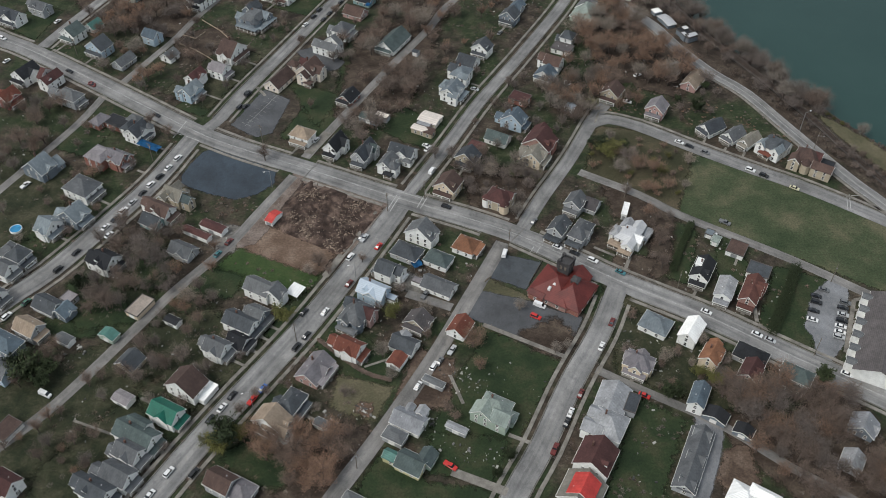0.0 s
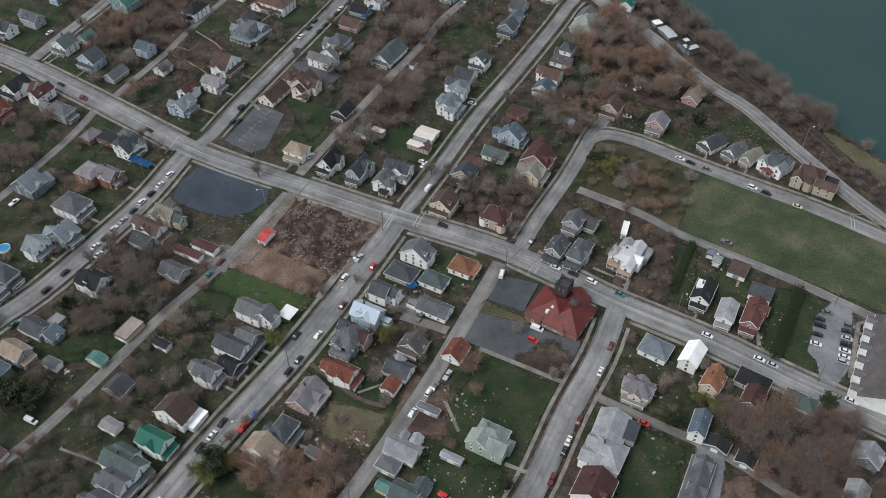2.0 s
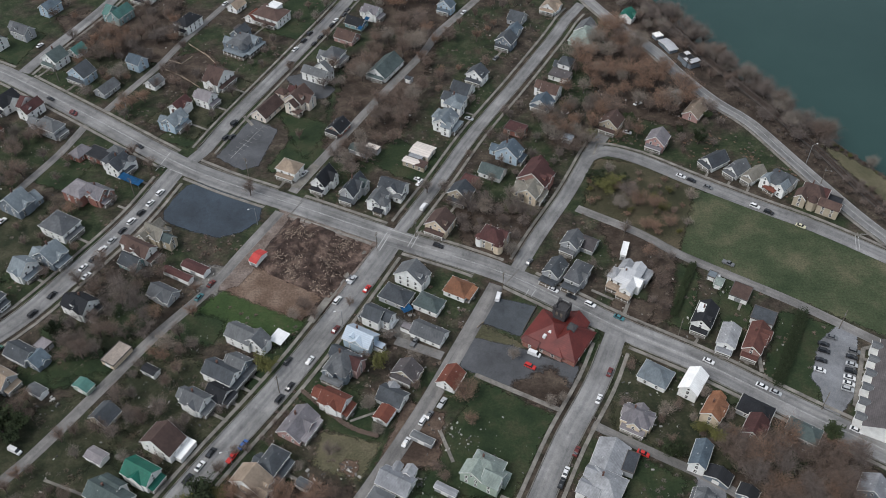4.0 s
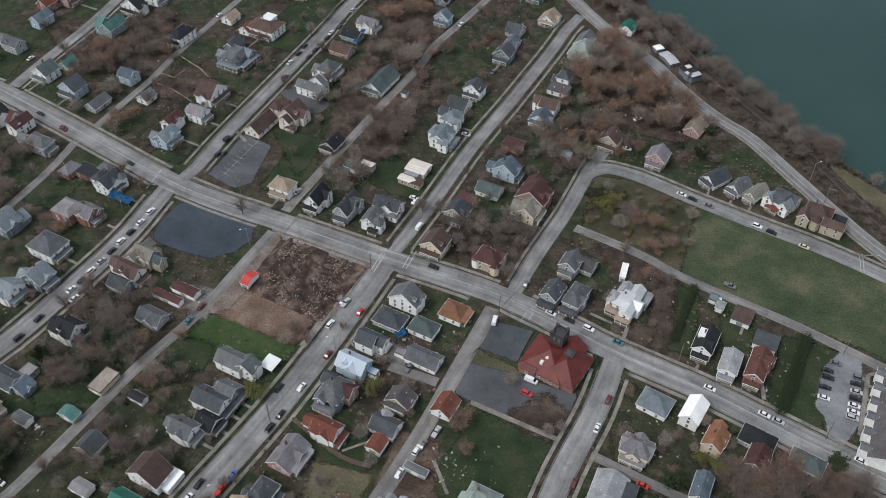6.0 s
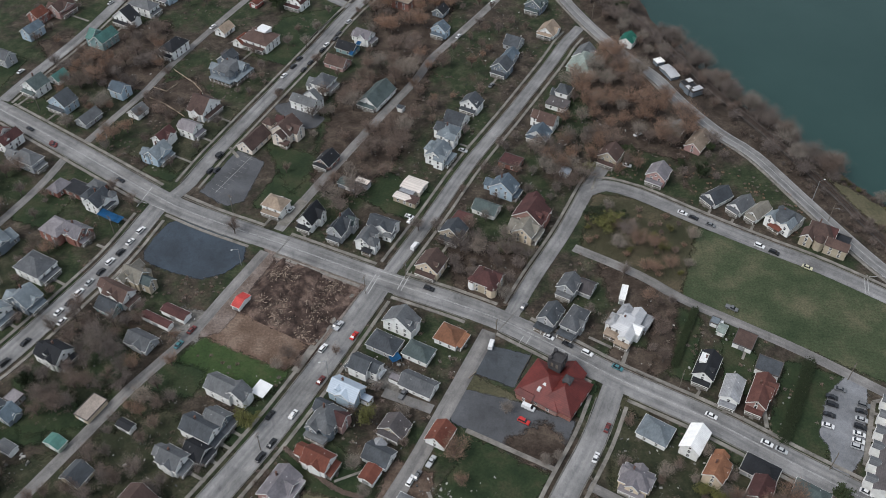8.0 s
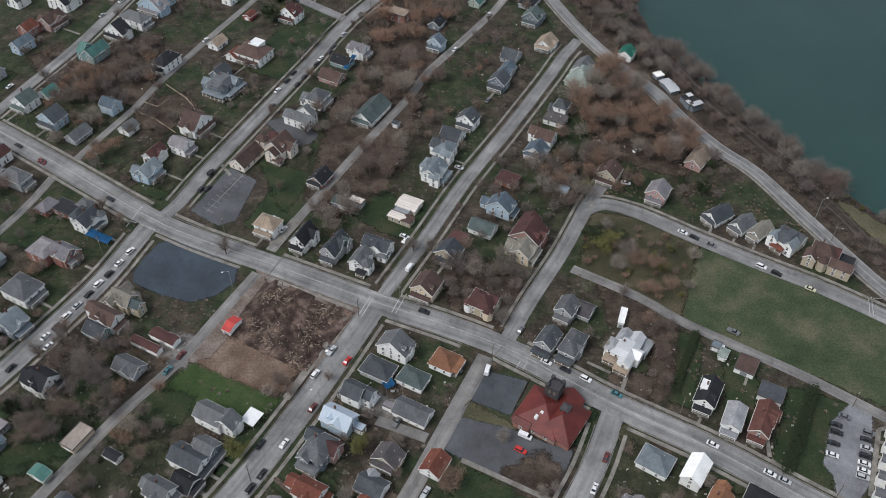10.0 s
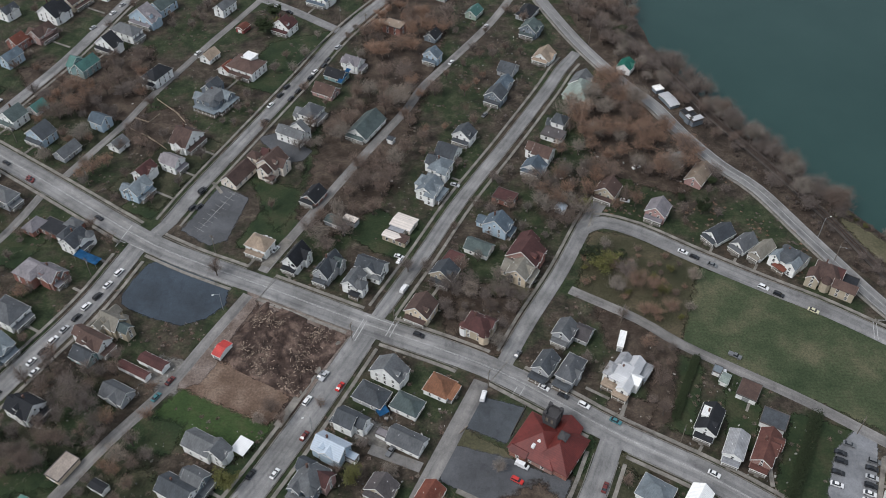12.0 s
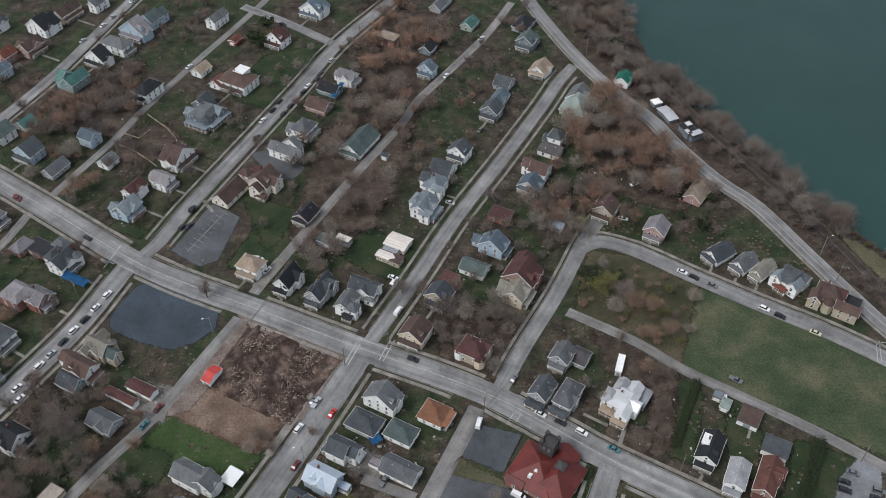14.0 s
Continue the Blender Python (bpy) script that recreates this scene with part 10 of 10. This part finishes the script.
clutter('small pale litter and garden things in the yards', [(-220.7, 369.9), (-165.7, 374.9), (-168.4, 306.4), (-189.9, 280.7)], 50, 83, 0.42)
clutter('small pale litter and garden things in the yards', [(-187.7, 471.9), (-135.9, 503.4), (-96.6, 420.9), (-148.3, 392.4)], 60, 84, 0.42)
clutter('small pale litter and garden things in the yards', [(-42.6, 487.2), (24.2, 556.4), (42, 508.8), (-26.3, 420.9)], 60, 85, 0.42)
clutter('small pale litter and garden things in the yards', [(11.2, 497.8), (58.1, 520.1), (62.8, 457.1), (16.8, 412.4)], 60, 86, 0.42)
tarpaulin(-137.3, 332.5, -24, 11.3, 4.2, 3.2, 2.2, 'bright blue tarpaulin stretched beside a corner house')
tarpaulin(-41.1, 462.3, 68, 11.8, 2.5, 3.0, 4.2, 'bright blue tarpaulin over a back porch')
tarpaulin(-10.7, 256.6, 31, 4.0, 3.5, 2.4, 2.6, 'blue tarpaulin over yard clutter')
pool(-181.9, 277.9)
fence('broken white board fence round a bare yard', [(-142, 421.8), (-131.9, 415.9), (-120.8, 405.9)], 0.8, PLANKS)
fence('broken white board fence round a bare yard', [(-141.7, 430.5), (-134.3, 427), (-129.9, 434.1)], 0.8, PLANKS)
fence('broken white board fence round a bare yard', [(-134.3, 445.9), (-124.4, 436.7), (-120.3, 433.2)], 0.8, PLANKS)
fence('broken white board fence round a bare yard', [(-133.5, 416.7), (-127.5, 411.7)], 0.8, PLANKS)
clutter('rubble of a razed shed', [(-31.9, 190), (-25, 190.1), (-23.8, 183.3), (-30.6, 183.8)], 26, 61, 0.7)
trampoline(63.3, 386.4)
fence('white board fence behind a house', [(-124.6, 437.6), (-116.3, 427)], 0.9, PLANKS)
fence('low pale retaining wall by the pavement', [(79.1, 252.2), (86.1, 247.5)], 0.9, CONCRETE)
fence('low pale wall along the street corner', [(-53.5, 502.9), (-60.2, 489.9), (-67.6, 474.7)], 1.0, CONCRETE)
fence('low pale wall at the corner', [(-41.9, 524.8), (-47.9, 513.4)], 1.0, CONCRETE)
fence('long weathered wall by the church car park', [(41.1, 260.7), (34.4, 247)], 0.8, TIMBER)
fence('stacked timber by the car park', [(16.9, 248.5), (19.8, 251.6)], 1.0, PLANKS)
fence('rusty guard rail along the river road', [(124.8, 422.5), (135.3, 406.4)], 0.8, METAL)
house(166.5, 216.8, 63, 42.4, 17.0, 2, 'x', 'char', 'white', 'long white apartment building with grey roof and gabled stair porches', pitch=22, name='apartment_building', category='apartments', windows=False, wings=[(-17.7, 9.7, 3.0, 3.2, 2, 'y', 'grey'), (-10.6, 9.7, 3.0, 3.2, 2, 'y', 'grey'), (-3.5, 9.7, 3.0, 3.2, 2, 'y', 'grey'), (3.5, 9.7, 3.0, 3.2, 2, 'y', 'grey'), (10.6, 9.7, 3.0, 3.2, 2, 'y', 'grey'), (17.7, 9.7, 3.0, 3.2, 2, 'y', 'grey')])
tower(church, 7.4, 0.4, 4.8, 10.6)
roof_box(church, 'cupola', 2.0, -6.8, 8.9)
roof_box(church, 'unit', -2.6, -0.2, 6.9)
roof_box(church, 'unit', -5.0, 0.8, 6.1)
undergrowth('weeds and brown bushes in the back yards', [(-113.7, 338.9), (-169.7, 241.7), (-194.6, 254), (-165.7, 374.9)], 110, ['brown', 'grey', 'brown', 'pale'], 31)
undergrowth('weeds and brown bushes in the back yards', [(-72.1, 306.8), (-109.6, 245), (-149.1, 173.6), (-179.1, 224.2), (-120, 330.5)], 200, ['brown', 'grey', 'brown', 'pale'], 32)
undergrowth('weeds and brown bushes in the back yards', [(-51, 248.3), (-85, 260.8), (-103.3, 236), (-143.7, 169.2), (-125.7, 148), (-96.3, 156.3)], 170, ['brown', 'grey', 'brown', 'pale'], 33)
undergrowth('weeds and brown bushes in the back yards', [(-15.8, 288.4), (22.8, 271.2), (-36.1, 154.4), (-93.5, 152.2)], 170, ['brown', 'grey', 'brown', 'pale'], 34)
undergrowth('weeds and brown bushes in the yards', [(71.3, 242.6), (157.7, 191.1), (144.8, 152.9), (27.4, 152.5)], 200, ['brown', 'grey', 'brown', 'pale'], 36)
undergrowth('weeds and brown bushes in the yards', [(35, 274.6), (65.8, 315.1), (169.7, 239.9), (140.5, 208.9)], 110, ['brown', 'grey', 'brown', 'pale'], 37)
undergrowth('weeds and brown bushes in the yards', [(-11.2, 307), (71.8, 456.9), (75.4, 352.9), (33, 281.5)], 220, ['brown', 'grey', 'brown', 'pale'], 38)
undergrowth('weeds and brown bushes in the yards', [(-67, 328.6), (-1.6, 450.5), (56.3, 462.9), (-16.3, 307)], 170, ['brown', 'grey', 'brown', 'pale'], 39)
undergrowth('weeds and brown bushes in the yards', [(-220.1, 420.8), (-189.7, 467.9), (-63.3, 468.6), (-118.8, 352)], 170, ['brown', 'grey', 'brown', 'pale'], 41)
undergrowth('scrub on the slope by the river road', [(76.5, 361.9), (71.8, 456.9), (114.7, 445.2), (183, 311.6), (94.6, 352.9)], 300, ['brown', 'grey', 'rust'], 42)
undergrowth('scrub on the river bank', [(129.4, 457.2), (205.9, 304.1), (217.3, 336.1), (153.6, 482.4)], 300, ['brown', 'grey', 'pale'], 43)
undergrowth('weeds and brown bushes in the far yards', [(-170.9, 520.3), (-117.6, 576.2), (-45.3, 520.2), (-129.4, 359.3), (-185.6, 380.9), (-205.5, 438.6)], 220, ['brown', 'grey', 'brown', 'pale'], 44)
undergrowth('weeds and brown bushes in the far yards', [(-38.6, 514.5), (51.1, 569.3), (83.5, 492.4), (11.6, 373.5), (-61.9, 447.7)], 220, ['brown', 'grey', 'brown', 'pale'], 45)
